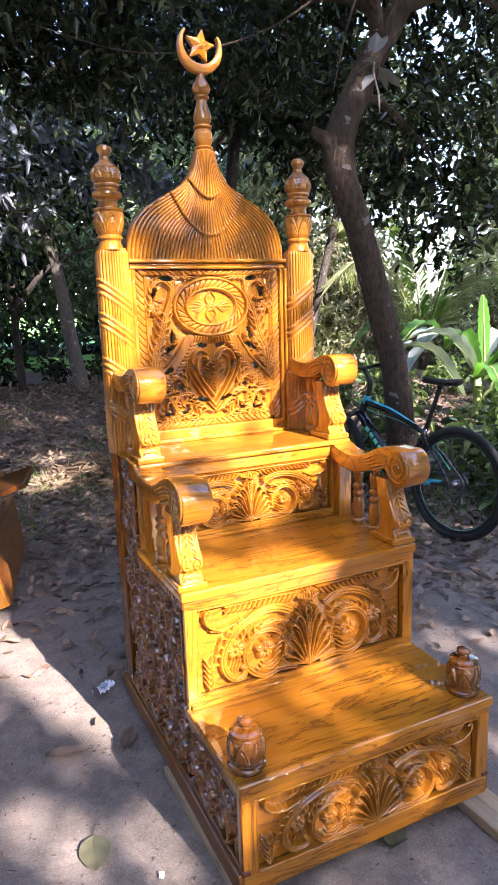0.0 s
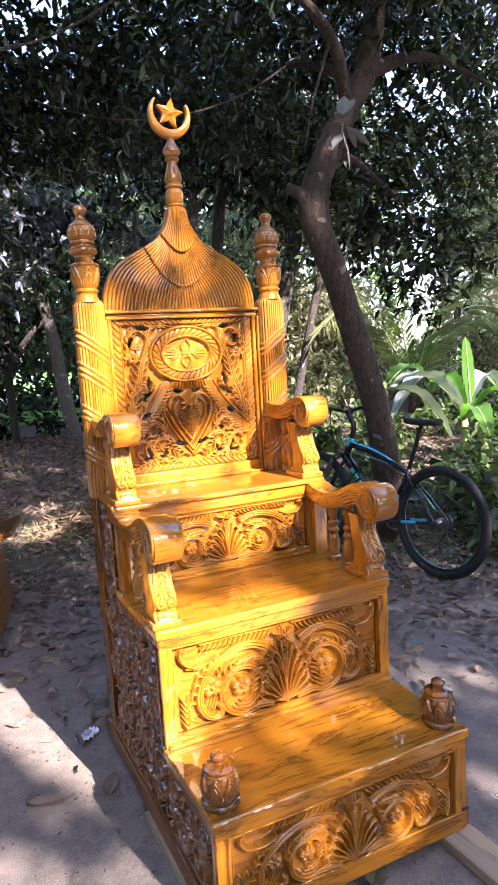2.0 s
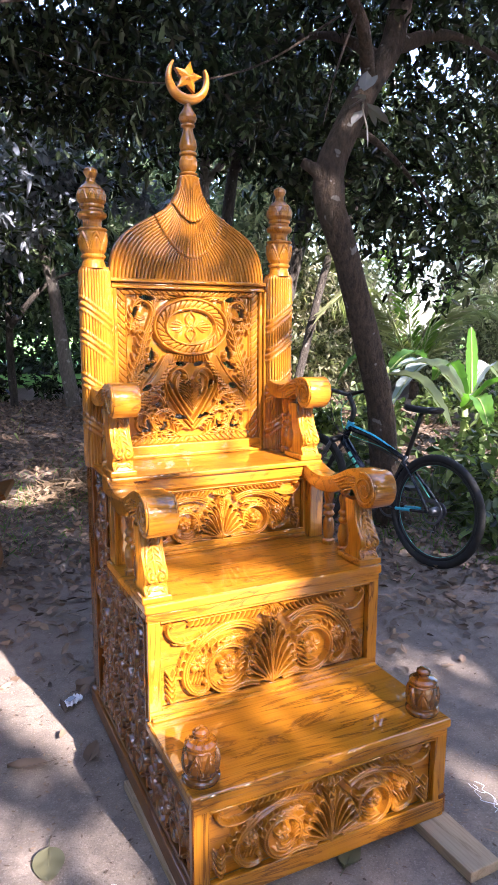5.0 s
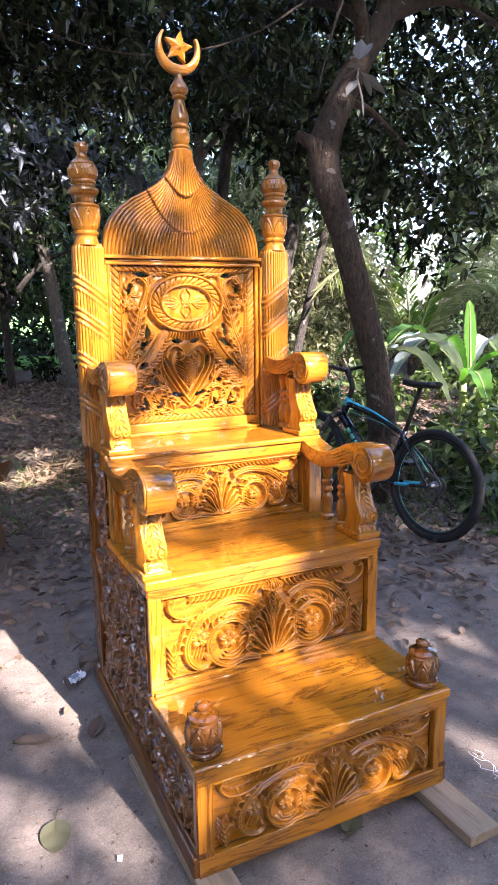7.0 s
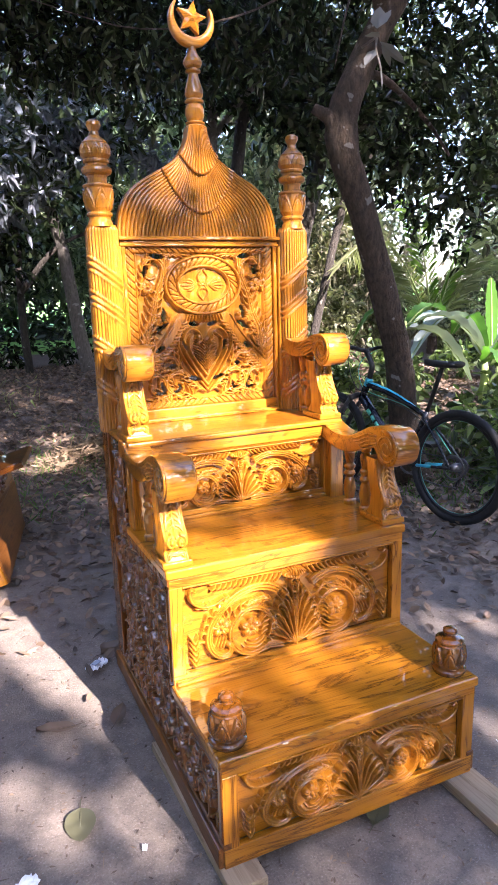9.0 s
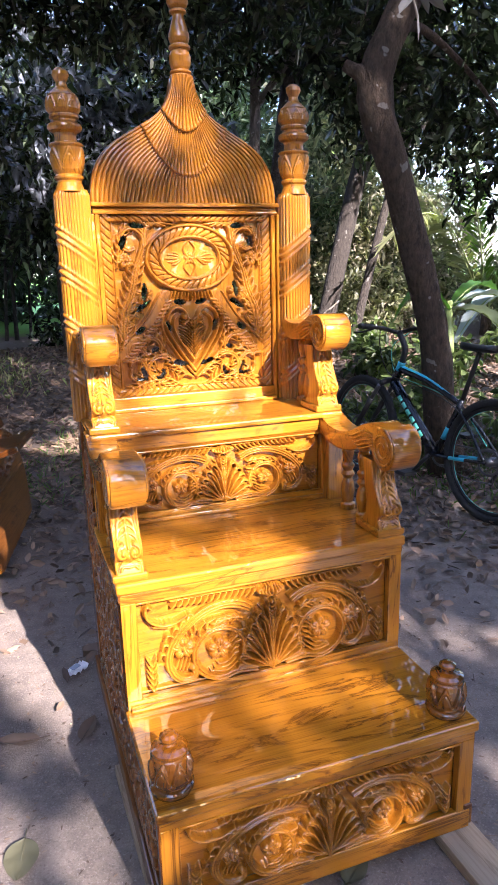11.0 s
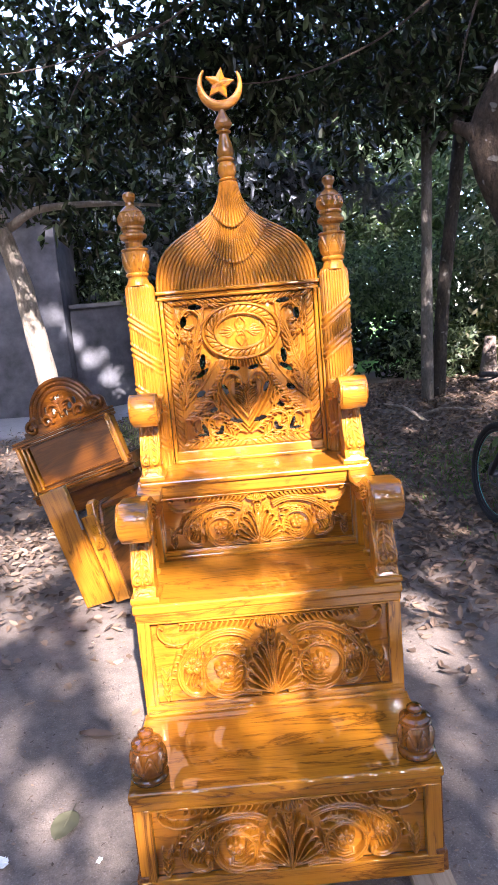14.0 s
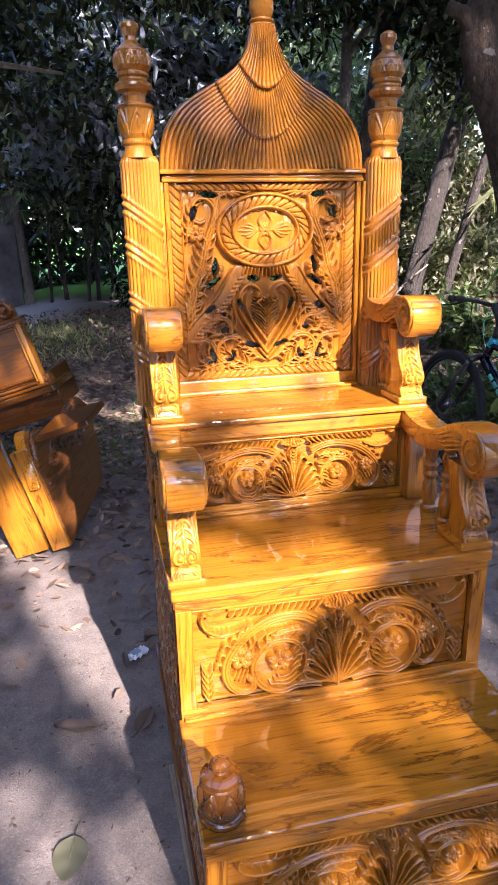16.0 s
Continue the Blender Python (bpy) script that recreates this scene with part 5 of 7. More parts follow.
# unseen tree added between sun and chair, crown gaps cut where sunlight should land
E1 = np.array([math.cos(SUN_AZ), math.sin(SUN_AZ), 0.0])
S0 = np.array(TO_SUN)
E2 = np.cross(E1, -S0) * -1.0
E2 = E2 if E2[2] > 0 else -E2
GAPS = [(0.10, 0.25, 0.50, 0.32, 0.01),
        # back: post, foot of the panel, medallion, other post, crest
        (-0.135, 1.81, 0.075, 0.20, 1.0), (0.23, 1.42, 0.26, 0.075, 1.0), (0.30, 1.77, 0.16, 0.09, 0.42), (0.54, 1.75, 0.06, 0.15, 0.7), (0.20, 2.17, 0.06, 0.09, 0.6), (0.24, 2.0, 0.10, 0.07, 0.35), (0.40, 1.91, 0.12, 0.05, 0.4), (0.0, 1.93, 0.08, 0.05, 0.25),
        # seat and arms
        (0.28, 1.20, 0.22, 0.06, 0.9), (0.22, 1.07, 0.18, 0.09, 0.6), (-0.19, 1.34, 0.07, 0.09, 0.95), (0.505, 1.27, 0.08, 0.12, 0.9), (-0.28, 0.86, 0.08, 0.10, 1.0),
        # steps
        (-0.27, 0.66, 0.12, 0.17, 1.0), (-0.10, 0.785, 0.24, 0.05, 1.0), (0.12, 0.80, 0.12, 0.04, 0.35), (-0.08, 0.62, 0.12, 0.12, 0.22), (0.05, 0.93, 0.20, 0.05, 0.07), (0.05, 0.38, 0.25, 0.09, 0.09), (-0.02, 0.18, 0.33, 0.10, 0.11), (0.15, 0.60, 0.12, 0.10, 0.12),
        # earth beside the chair
        (-0.42, 0.98, 0.06, 0.16, 1.0), (-0.385, 0.75, 0.065, 0.14, 1.0), (-0.37, 0.58, 0.05, 0.08, 0.8), (-0.60, 0.73, 0.04, 0.04, 0.6), (-0.53, 0.46, 0.07, 0.04, 0.6), (-0.68, 0.337, 0.08, 0.05, 0.75), (-0.544, 0.256, 0.07, 0.05, 0.75), (-0.483, 0.21, 0.06, 0.05, 0.7), (-0.40, 0.22, 0.03, 0.08, 0.7), (-0.80, 0.20, 0.07, 0.05, 0.5),
        (1.14, 0.82, 0.06, 0.10, 0.8), (0.96, 0.56, 0.13, 0.10, 0.95), (0.84, 0.36, 0.07, 0.06, 0.7), (1.34, 1.0, 0.10, 0.03, 0.6), (0.95, 0.10, 0.45, 0.40, 0.02),
        (1.98, 3.07, 0.06, 0.12, 0.7),
        # second chair
        (-0.46, 1.27, 0.12, 0.20, 0.8), (-0.60, 2.80, 0.12, 0.15, 0.8),
        # yard, bank and wall behind
        (-0.95, 1.20, 0.16, 0.12, 0.6), (-0.95, 1.60, 0.22, 0.20, 0.7), (0.24, 2.52, 0.15, 0.13, 0.5), (-1.0, 1.9, 0.3, 0.2, 0.8), (-0.45, 2.3, 0.35, 0.10, 0.6), (-2.2, 2.9, 0.5, 0.3, 0.6), (-1.0, 4.0, 0.6, 0.5, 0.8), (0.7, 2.35, 0.3, 0.08, 0.7), (1.0, 2.75, 0.25, 0.07, 0.7), (-0.88, 4.75, 0.30, 0.65, 0.9),
        (-0.9, 8.1, 0.16, 0.11, 0.9), (-0.6, 7.85, 0.16, 0.11, 0.9), (-0.3, 7.5, 0.18, 0.11, 0.9), (0.0, 7.15, 0.18, 0.12, 0.9), (0.25, 6.85, 0.18, 0.11, 0.9)]


def shade_leaves():
    rng = np.random.default_rng(77)
    n = 33000
    a, b, d = rng.uniform(-3.6, 5.2, n), rng.uniform(-1.2, 10.4, n), rng.uniform(11.0, 12.8, n)
    ok = (b > -1.0 + 0.45 * np.sin(1.7 * a + 0.6) + 0.22 * np.sin(4.3 * a) + 0.10 * (a - 0.6) ** 2 * (a > 0.6)) & (a > -2.7 + 0.5 * np.sin(1.3 * b) + 0.25 * np.sin(3.7 * b + 1) - 0.06 * b)
    ok &= (b < 6.4 + 0.5 * np.sin(2.1 * a)) | (a < 0.4 + 0.3 * np.sin(1.9 * b))
    a, b, d = a[ok], b[ok], d[ok]
    n = len(a)
    T = 0.05 + 0.6 * np.clip((a - 3.4) / 1.6, 0, 1)
    for ga, gb, sa, sb, amp in GAPS:
        T = T + amp * np.exp(-(((a - ga) / sa) ** 2 + ((b - gb) / sb) ** 2) ** 2 * 1.1)
    keep = rng.uniform(0, 1, n) < np.log(np.clip(T, 0.045, 1)) / math.log(0.045)
    c = (a[:, None] * E1 + b[:, None] * E2 + d[:, None] * S0)[keep]
    per = 4
    C = np.repeat(c, per, 0) + rng.normal(size=(len(c) * per, 3)) * 0.05
    a, b = C @ E1, C @ E2
    clear = np.zeros(len(C))
    for ga, gb, sa, sb, amp in GAPS[1:]:
        m = 0.05 if amp >= 0.9 else 0.02
        clear = np.maximum(clear, amp * np.exp(-(((a - ga) / (sa + m)) ** 2 + ((b - gb) / (sb + m)) ** 2) ** 4 * 0.6))
    C = C[rng.uniform(0, 1, len(C)) > clear]
    D = rng.normal(size=C.shape)
    D /= np.linalg.norm(D, axis=1)[:, None]
    return leaves(C - D * 0.06, D, 0.125, 0.085, rng)


shade_tree = tree("tree", "large unseen broad-leaved tree added to shade the yard", [(6.2, -9.4, 0.0), (6.0, -9.3, 2.2), (5.6, -9.2, 4.4), (4.8, -9.1, 6.4), (4.2, -9.0, 9.0)], (0.32, 0.26, 0.22, 0.16, 0.08),
                  [([(5.3, -9.2, 5.2), (3.8, -9.0, 7.2), (1.6, -8.8, 8.8), (-0.6, -8.6, 10.0)], (0.11, 0.08, 0.03)), ([(5.8, -9.2, 3.6), (6.8, -9.0, 5.4), (7.2, -8.8, 7.0)], (0.11, 0.07, 0.03))], [], 0, 0, 0.1, bark_dark, leaf_shaded, 40)
_v, _f = shade_leaves()
part("crown", mesh_np(_v - np.array([6.2, -9.4, 0.0]), _f), leaf_shaded, shade_tree)


def high_crown():
    """Unseen patchy boughs, added high over the yard so only gaps of sky show."""
    rng = np.random.default_rng(78)
    blobs = [(x + rng.uniform(-0.7, 0.7), y + rng.uniform(-0.7, 0.7), 10.6 + rng.uniform(-0.9, 1.4), 1.15, 1.15, 0.7) for x in np.arange(-7.0, 6.6, 1.9) for y in np.arange(-6.0, 7.0, 1.9) if rng.uniform() < 0.78]
    C, D = crown_points(blobs, 3000, 9, 0.2, rng)
    a, b = C @ E1, C @ E2
    ok = np.ones(len(C), bool)
    for ga, gb, sa, sb, amp in GAPS[-5:]:
        ok &= ((a - ga) / (sa + 0.12)) ** 2 + ((b - gb) / (sb + 0.12)) ** 2 > 1
    return leaves(C[ok] - np.array([6.2, -9.4, 0.0]), D[ok], 0.19, 0.085, rng)


part("crown", mesh_np(*high_crown()), leaf_shaded, shade_tree)
for pts in ([(4.3, -9.0, 8.6), (2.6, -5.5, 10.0), (1.0, -1.5, 10.6), (-0.5, 3.0, 10.8)], [(4.2, -9.0, 8.9), (0.4, -6.5, 10.2), (-3.5, -3.2, 10.6), (-6.0, 0.5, 10.8)], [(4.4, -9.0, 8.4), (4.8, -5.5, 9.8), (4.6, -1.0, 10.6), (4.0, 4.5, 10.8)]):
    part("limb", sweep(curve_through(pts, 16) - np.array([6.2, -9.4, 0.0]), (0.09, 0.06, 0.025), 9), bark_dark, shade_tree)


def leaf_mass(name, label, blobs, clusters, per, size, mat, seed, ratio=0.42):
    rng = np.random.default_rng(seed)
    C, D = crown_points(blobs, clusters, per, size * 1.2, rng)
    C[:, 2] = np.maximum(C[:, 2], ground_z(C[:, 0], C[:, 1]) + 0.02)
    ob = part(name, mesh_np(*leaves(C, D, size, size * ratio, rng)), mat)
    return tagged(ob, label, "foliage", kind="stuff")


leaf_far = leafy("far_leaves", (0.025, 0.042, 0.024), (0.18, 0.22, 0.14), 0.45, 0.35, 1.6)
# sunlit copies: sunshine put into the light tones, shaded gaps into the dark
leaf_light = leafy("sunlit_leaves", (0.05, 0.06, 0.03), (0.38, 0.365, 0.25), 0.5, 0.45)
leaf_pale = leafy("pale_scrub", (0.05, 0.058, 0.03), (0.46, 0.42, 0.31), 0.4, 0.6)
leaf_mass("far_woods", "dark woodland foliage behind the bank", [(x, (12.5 if x > -1.2 else 15.6) + 0.8 * math.sin(x * 2.1), z, 1.9, 1.2, 1.5) for x in np.arange(-8, 7, 1.9) for z in ((2.7, 4.4) if x > -0.5 else (2.4,))], 4200, 8, 0.18, leaf_far, 51)
leaf_mass("thicket", "dark low scrub under the trees", [(x, 10.6 + 0.5 * math.sin(x * 3), 0.8, 0.9, 0.5, 0.7) for x in (3.2, 4.4, 5.6)] + [(x, 9.6, 0.62, 0.42, 0.3, 0.30) for x in (0.1, 0.95, 1.75)], 780, 8, 0.13, leaf_shaded, 52)
leaf_mass("thicket", "dark leafy boughs over the low scrub", [(x, 10.0, z, 0.55, 0.4, 0.55) for x in (-1.3, -0.6, 0.1) for z in (2.1, 3.0) if x > -0.5 or z > 2.5], 560, 8, 0.13, leaf_shaded, 59)
leaf_mass("thicket", "grey-green thicket behind the slender trunks", [(x, 9.9 + 0.4 * math.sin(x * 3), z, 0.8, 0.5, 0.7) for x in (1.6, 2.5, 3.4, 4.3, 5.2) for z in (0.9, 2.1) if z > 1 or x > 3], 1300, 8, 0.11, leaf_far, 57)
# unseen woods beside and behind the camera, added to darken skylight and reflections
leaf_mass("far_woods", "unseen dark woodland foliage added round the yard to dim the sky light", [(-9 + 0.8 * math.sin(y), y, z, 1.6, 1.8, 1.5) for y in np.arange(-12, 10, 2.6) for z in (1.2, 3.6, 6.2, 8.8, 11.4)] + [(x, -18 + math.sin(x), z, 2.0, 1.2, 1.7) for x in np.arange(-11, 15, 2.6) for z in (1.2, 3.8, 6.4, 8.2)] + [(11 + 0.8 * math.sin(y), y, z, 1.6, 1.8, 1.5) for y in np.arange(-13, 4, 2.6) for z in (1.2, 3.6, 6.2, 8.8, 11.4)], 18000, 7, 0.42, leaf_far, 56)
# darker copy of the far leaves, with woodland shade put into the colour
leaf_wood_shaded = leafy("shaded_wood_leaves", (0.010, 0.020, 0.010), (0.05, 0.075, 0.040), 0.3, 0.35)
leaf_mass("far_woods", "dark woodland closing the view beyond the field", [(x, 17.0 + math.sin(x * 1.3), z, 1.8, 1.0, 1.3) for x in np.arange(-11, 9, 1.9) for z in (1.0, 2.7, 4.6, 6.6)], 9500, 8, 0.26, leaf_wood_shaded, 61)
leaf_mass("thicket", "pale blue-grey leaf sprays with sky light put into their colour", [(2.15, 8.2, 3.2, 0.55, 0.3, 0.28), (1.0, 8.2, 3.5, 0.6, 0.3, 0.35), (0.35, 8.1, 2.9, 0.5, 0.3, 0.45), (-0.95, 9.3, 2.6, 0.65, 0.3, 0.36)], 185, 9, 0.15, leaf_skylit, 63)
leaf_mass("thicket", "dark boughs hanging over the wall and the field edge", [(x, 13.2, z, 0.9, 0.5, 0.7) for x in (-4.2, -3.0, -1.9, -0.8, 0.3, 1.3) for z in (2.75, 3.9)], 1900, 9, 0.14, leaf_shaded, 62)
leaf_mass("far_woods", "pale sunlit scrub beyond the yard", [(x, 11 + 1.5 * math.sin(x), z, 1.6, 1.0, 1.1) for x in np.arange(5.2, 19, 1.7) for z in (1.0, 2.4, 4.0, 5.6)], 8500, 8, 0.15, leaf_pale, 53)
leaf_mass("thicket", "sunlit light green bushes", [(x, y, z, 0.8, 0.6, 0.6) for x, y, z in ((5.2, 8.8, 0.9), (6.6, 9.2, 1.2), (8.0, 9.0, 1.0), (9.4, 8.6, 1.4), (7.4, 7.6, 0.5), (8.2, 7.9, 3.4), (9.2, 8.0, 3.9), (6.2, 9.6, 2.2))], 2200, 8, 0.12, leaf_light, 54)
leaf_under = leafy("undergrowth_leaves", (0.018, 0.032, 0.011), (0.15, 0.20, 0.07), 0.4, 0.4, 1.6)
leaf_mass("undergrowth", "low green plants round the bicycle", [(x, y, z, 0.35, 0.35, 0.22) for x, y, z in ((2.7, 1.9, 0.15), (3.0, 2.6, 0.25), (3.5, 3.2, 0.35), (2.5, 3.3, 0.2), (3.9, 2.5, 0.3), (4.4, 3.4, 0.4), (3.2, 4.2, 0.35), (2.3, 3.9, 0.15), (4.9, 4.2, 0.5), (5.6, 4.4, 0.5), (2.6, 1.3, 0.1), (4.2, 5.4, 0.4), (5.4, 5.8, 0.5), (6.4, 5.6, 0.5), (3.4, 5.6, 0.4), (6.6, 6.6, 0.5), (5.0, 6.8, 0.5), (7.6, 6.4, 0.6), (4.0, 6.8, 0.5))], 900, 7, 0.13, leaf_under, 55, 0.45)


def dry_grass():
    """Thin bleached stems and blades in the open ground behind."""
    rng = np.random.default_rng(58)
    n = 5200
    x, y = rng.uniform(4.8, 14.0, n), rng.uniform(8.2, 11.0, n)
    z = ground_z(x, y) + rng.uniform(0, 1, n) ** 1.8 * 2.0
    d = np.c_[rng.normal(size=(n, 2)) * 0.45, np.ones(n)]
    v, f = leaves(np.c_[x, y, z], d, 0.40, 0.008, rng, 0.5)
    tagged(part("dry_grass", mesh_np(v, f), leafy("bleached_grass", (0.14, 0.12, 0.075), (0.42, 0.36, 0.27), 0.25, 0.7)), "bleached dry grass and thin stems beyond the yard", "grass", kind="stuff")


dry_grass()


def yard_grass():
    """Sparse short grass at the edge of the path behind."""
    rng = np.random.default_rng(64)
    n = 900
    x, y = rng.normal(-1.05, 0.40, n), rng.normal(7.1, 0.55, n)
    d = np.c_[rng.normal(size=(n, 2)) * 0.5, np.ones(n)]
    v, f = leaves(np.c_[x, y, ground_z(x, y) - 0.01], d, 0.17, 0.008, rng, 0.5)
    tagged(part("grass", mesh_np(v, f), leafy("yard_grass", (0.09, 0.12, 0.04), (0.33, 0.33, 0.17), 0.3, 0.6)), "thin green and straw-coloured grass among dead leaves", "grass", kind="stuff")


yard_grass()

# ------ banana plants and palm
def blade(base, tip, rise, width, rng, sag=0.15):
    """A long leaf blade with a midrib and wavy torn edges."""
    base, tip = np.array(base), np.array(tip)
    n = 22
    t = np.linspace(0, 1, n)
    p = base + (tip - base) * t[:, None]
    p[:, 2] += rise * np.sin(np.pi * t) - sag * t ** 3
    side = np.cross(tip - base, [0, 0, 1.0])
    side = side / (np.linalg.norm(side) + 1e-9) if np.linalg.norm(side) > 0.3 * np.linalg.norm(tip - base) else np.array([0.96, -0.28, 0])
    w = width * np.sin(np.pi * np.clip(t * 0.92 + 0.06, 0, 1)) ** 0.6
    v, f = [], []
    for i in range(n):
        lift = 0.22 * w[i]
        for k, u in enumerate((-1, -0.5, 0, 0.5, 1)):
            wob = 1 + 0.10 * math.sin(i * 2.3 + k) + rng.uniform(-0.06, 0.06)
            v.append(p[i] + side * u * w[i] / 2 * wob + np.array([0, 0, lift * abs(u) + 0.01 * math.sin(i * 1.7 + k * 2)]))
    for i in range(n - 1):
        for k in range(4):
            f.append((i * 5 + k, i * 5 + k + 1, (i + 1) * 5 + k + 1, (i + 1) * 5 + k))
    rib = sweep_data(p + np.array([0, 0, 0.004]), (0.014, 0.004), 6)
    return mesh_of(v, f, True), mesh_of(*rib, True)


leaf_banana = leafy("banana_leaf", (0.05, 0.14, 0.02), (0.10, 0.22, 0.035), 0.45, 0.35)
# silvery blue-white: the sky's reflection is put into this leaf colour
leaf_banana_skylit = leafy("banana_leaf_skylit", (0.28, 0.33, 0.32), (0.38, 0.43, 0.44), 0.15, 0.28)
rib_green = plain("leaf_rib", (0.28, 0.36, 0.12), 0.5)


def banana(place, blades, seed, tall=0.62):
    rng = random.Random(seed)
    t = thing("banana_plant", "young banana plant with broad glossy green leaves", "plant", Matrix.Translation(place))
    part("stem", sweep([(0, 0, -0.05), (0.01, 0, tall / 2), (0.0, 0.02, tall)], (0.06, 0.05, 0.03), 12), rib_green, t)
    for base, tip, rise, w, skylit in blades:
        me, rib = blade(base, tip, rise, w, rng)
        lf = part("leaf", me, leaf_banana_skylit if skylit else leaf_banana, t)
        part("midrib", rib, rib_green, lf)


banana((4.75, 4.55, 0.1), [((0.10, 0, 0.55), (-0.02, -0.05, 1.56), 0.0, 0.15, False), ((0, 0, 0.5), (-0.62, -0.15, 0.98), 0.25, 0.26, False), ((0, 0, 0.5), (-1.15, -0.1, 0.72), 0.42, 0.28, True), ((0, 0, 0.5), (0.7, 0.1, 0.85), 0.3, 0.26, True), ((0, 0, 0.45), (0.35, -0.7, 0.6), 0.3, 0.26, False), ((0, 0, 0.45), (-0.4, -0.8, 0.45), 0.2, 0.25, False)], 3)
banana((3.38, 4.25, 0.1), [((0, 0, 0.92), (0.80, -0.10, 0.50), 0.14, 0.27, True), ((0, 0, 0.95), (1.15, 0.15, 0.82), 0.16, 0.22, True), ((0, 0, 0.92), (0.60, 0.10, 1.20), 0.08, 0.20, False), ((0, 0, 0.90), (-0.5, 0.2, 0.95), 0.2, 0.22, False)], 4, 1.0)


def palm_frond(base, tip, rise, length, rng):
    """A feather leaf: a midrib with two rows of narrow leaflets."""
    base, tip = np.array(base), np.array(tip)
    t = np.linspace(0, 1, 76)
    p = base + (tip - base) * t[:, None]
    p[:, 2] += rise * np.sin(np.pi * t * 0.9)
    tang = np.gradient(p, axis=0)
    tang /= np.linalg.norm(tang, axis=1)[:, None]
    C, D = [], []
    for i in range(8, 76):
        side = np.cross(tang[i], [0, 0, 1.0])
        for s in (-1, 1):
            C.append(p[i])
            D.append(tang[i] * 0.75 + s * side + np.array([0, 0, -0.25]))
    r = np.random.default_rng(rng.randrange(1000))
    v, f = leaves(np.array(C), np.array(D), length, 0.014, r, 0.4)
    return mesh_np(v, f), sweep(p, (0.018, 0.005), 6)


leaf_palm = leafy("palm_leaf", (0.15, 0.17, 0.08), (0.36, 0.36, 0.21), 0.45, 0.45)
leaf_palm_green = leafy("palm_leaf_green", (0.07, 0.15, 0.02), (0.17, 0.28, 0.05), 0.5, 0.45)
palm_rng = random.Random(8)
palm = thing("palm", "young coconut palm with arching feather leaves", "palm", Matrix.Translation((6.5, 7.6, 0.2)))
part("stem", sweep([(0, 0, -0.1), (0.02, 0, 0.35), (0.0, 0.0, 0.6)], (0.09, 0.08, 0.05), 14), bark_dark, palm)
for k, (tip, rise) in enumerate((((-0.55, -0.3, 1.9), 0.2), ((1.0, -0.3, 1.7), 0.55), ((-1.6, -0.4, 1.1), 0.75), ((1.9, 0.1, 1.0), 0.8), ((0.2, -0.6, 2.1), 0.1), ((-1.2, 0.2, 1.9), 0.35), ((1.5, 0.3, 2.0), 0.3), ((0.6, -1.2, 0.9), 0.6))):
    me, rib = palm_frond((0, 0, 0.5), tuple(1.25 * q for q in tip), rise * 1.2, 0.40, palm_rng)
    fr = part("frond", me, leaf_palm_green if k in (0, 4) else leaf_palm, palm)
    part("midrib", rib, rib_green, fr)

# dead grey leaves hanging from the fork
hang = thing("dead_twig", "dead twig with hanging grey withered leaves", "twig", Matrix.Translation((1.50, 2.08, 2.80)))
part("stem", sweep([(0.12, 0.35, 0.05), (0.05, 0.1, 0.02), (-0.04, -0.02, -0.08), (-0.02, -0.04, -0.2)], (0.008, 0.004), 6), bark_pale, hang)
leaf_grey = leafy("withered_leaf", (0.12, 0.115, 0.11), (0.24, 0.23, 0.22), 0.1, 0.7)
for k, (c, d) in enumerate((((0.0, 0, -0.02), (-0.9, 0, 0.1)), ((0, 0, -0.04), (0.8, 0.1, -0.3)), ((-0.02, 0, -0.08), (-0.6, 0, -0.6)), ((-0.02, -0.02, -0.12), (0.15, 0, -1)), ((0.01, 0, -0.06), (0.5, 0, -0.75)), ((0.03, 0.05, 0.05), (0.6, 0, 0.8)), ((0.05, 0.1, 0.06), (0.2, 0.1, 1)))):
    v, f = leaves(np.array([c], float), np.array([d], float), 0.17, 0.07, np.random.default_rng(k), 0.2)
    part("leaf", mesh_np(v, f), leaf_grey, hang)

# ------ wall and house behind
plaster = plain("weathered_plaster", (0.085, 0.086, 0.098), 0.85, 0, 0.55, 2.6, 0.3)
plaster_dark = plain("dark_coping", (0.12, 0.12, 0.125), 0.85, 0, 0.3, 5, 0.3)
wall = part("wall_1", box(-3.19, -1.78, 12.0, 12.18, 0.0, 2.12, 0.01), plaster)
tagged(wall, "weathered grey rendered boundary wall", "wall", kind="structure")
part("coping", box(-3.18, -1.75, 11.95, 12.23, 2.124, 2.21, 0.01), plaster_dark, wall)
house = thing("house", "grey rendered outbuilding with a dark doorway", "building", Matrix.Translation((-6.4, 11.6, 0.0)))
part("wall", box(-3.0, 1.5, 0.0, 0.2, 0.0, 4.4, 0.01), plaster, house)
part("wall", box(1.5, 3.2, 0.0, 0.2, 0.0, 4.4, 0.01), plaster, house)
part("wall", box(3.0, 3.2, 0.2, 4.0, 0.0, 4.4, 0.01), plaster, house)
part("roof", prism([(-3.3, 4.4), (3.5, 4.4), (3.5, 4.5), (0, 5.6), (-3.3, 4.5)], -0.9, 4.2, 0.01, "y"), plaster_dark, house)
part("post", box(1.05, 1.2, -0.08, -0.01, 0.0, 3.6, 0.01), plaster_dark, house)


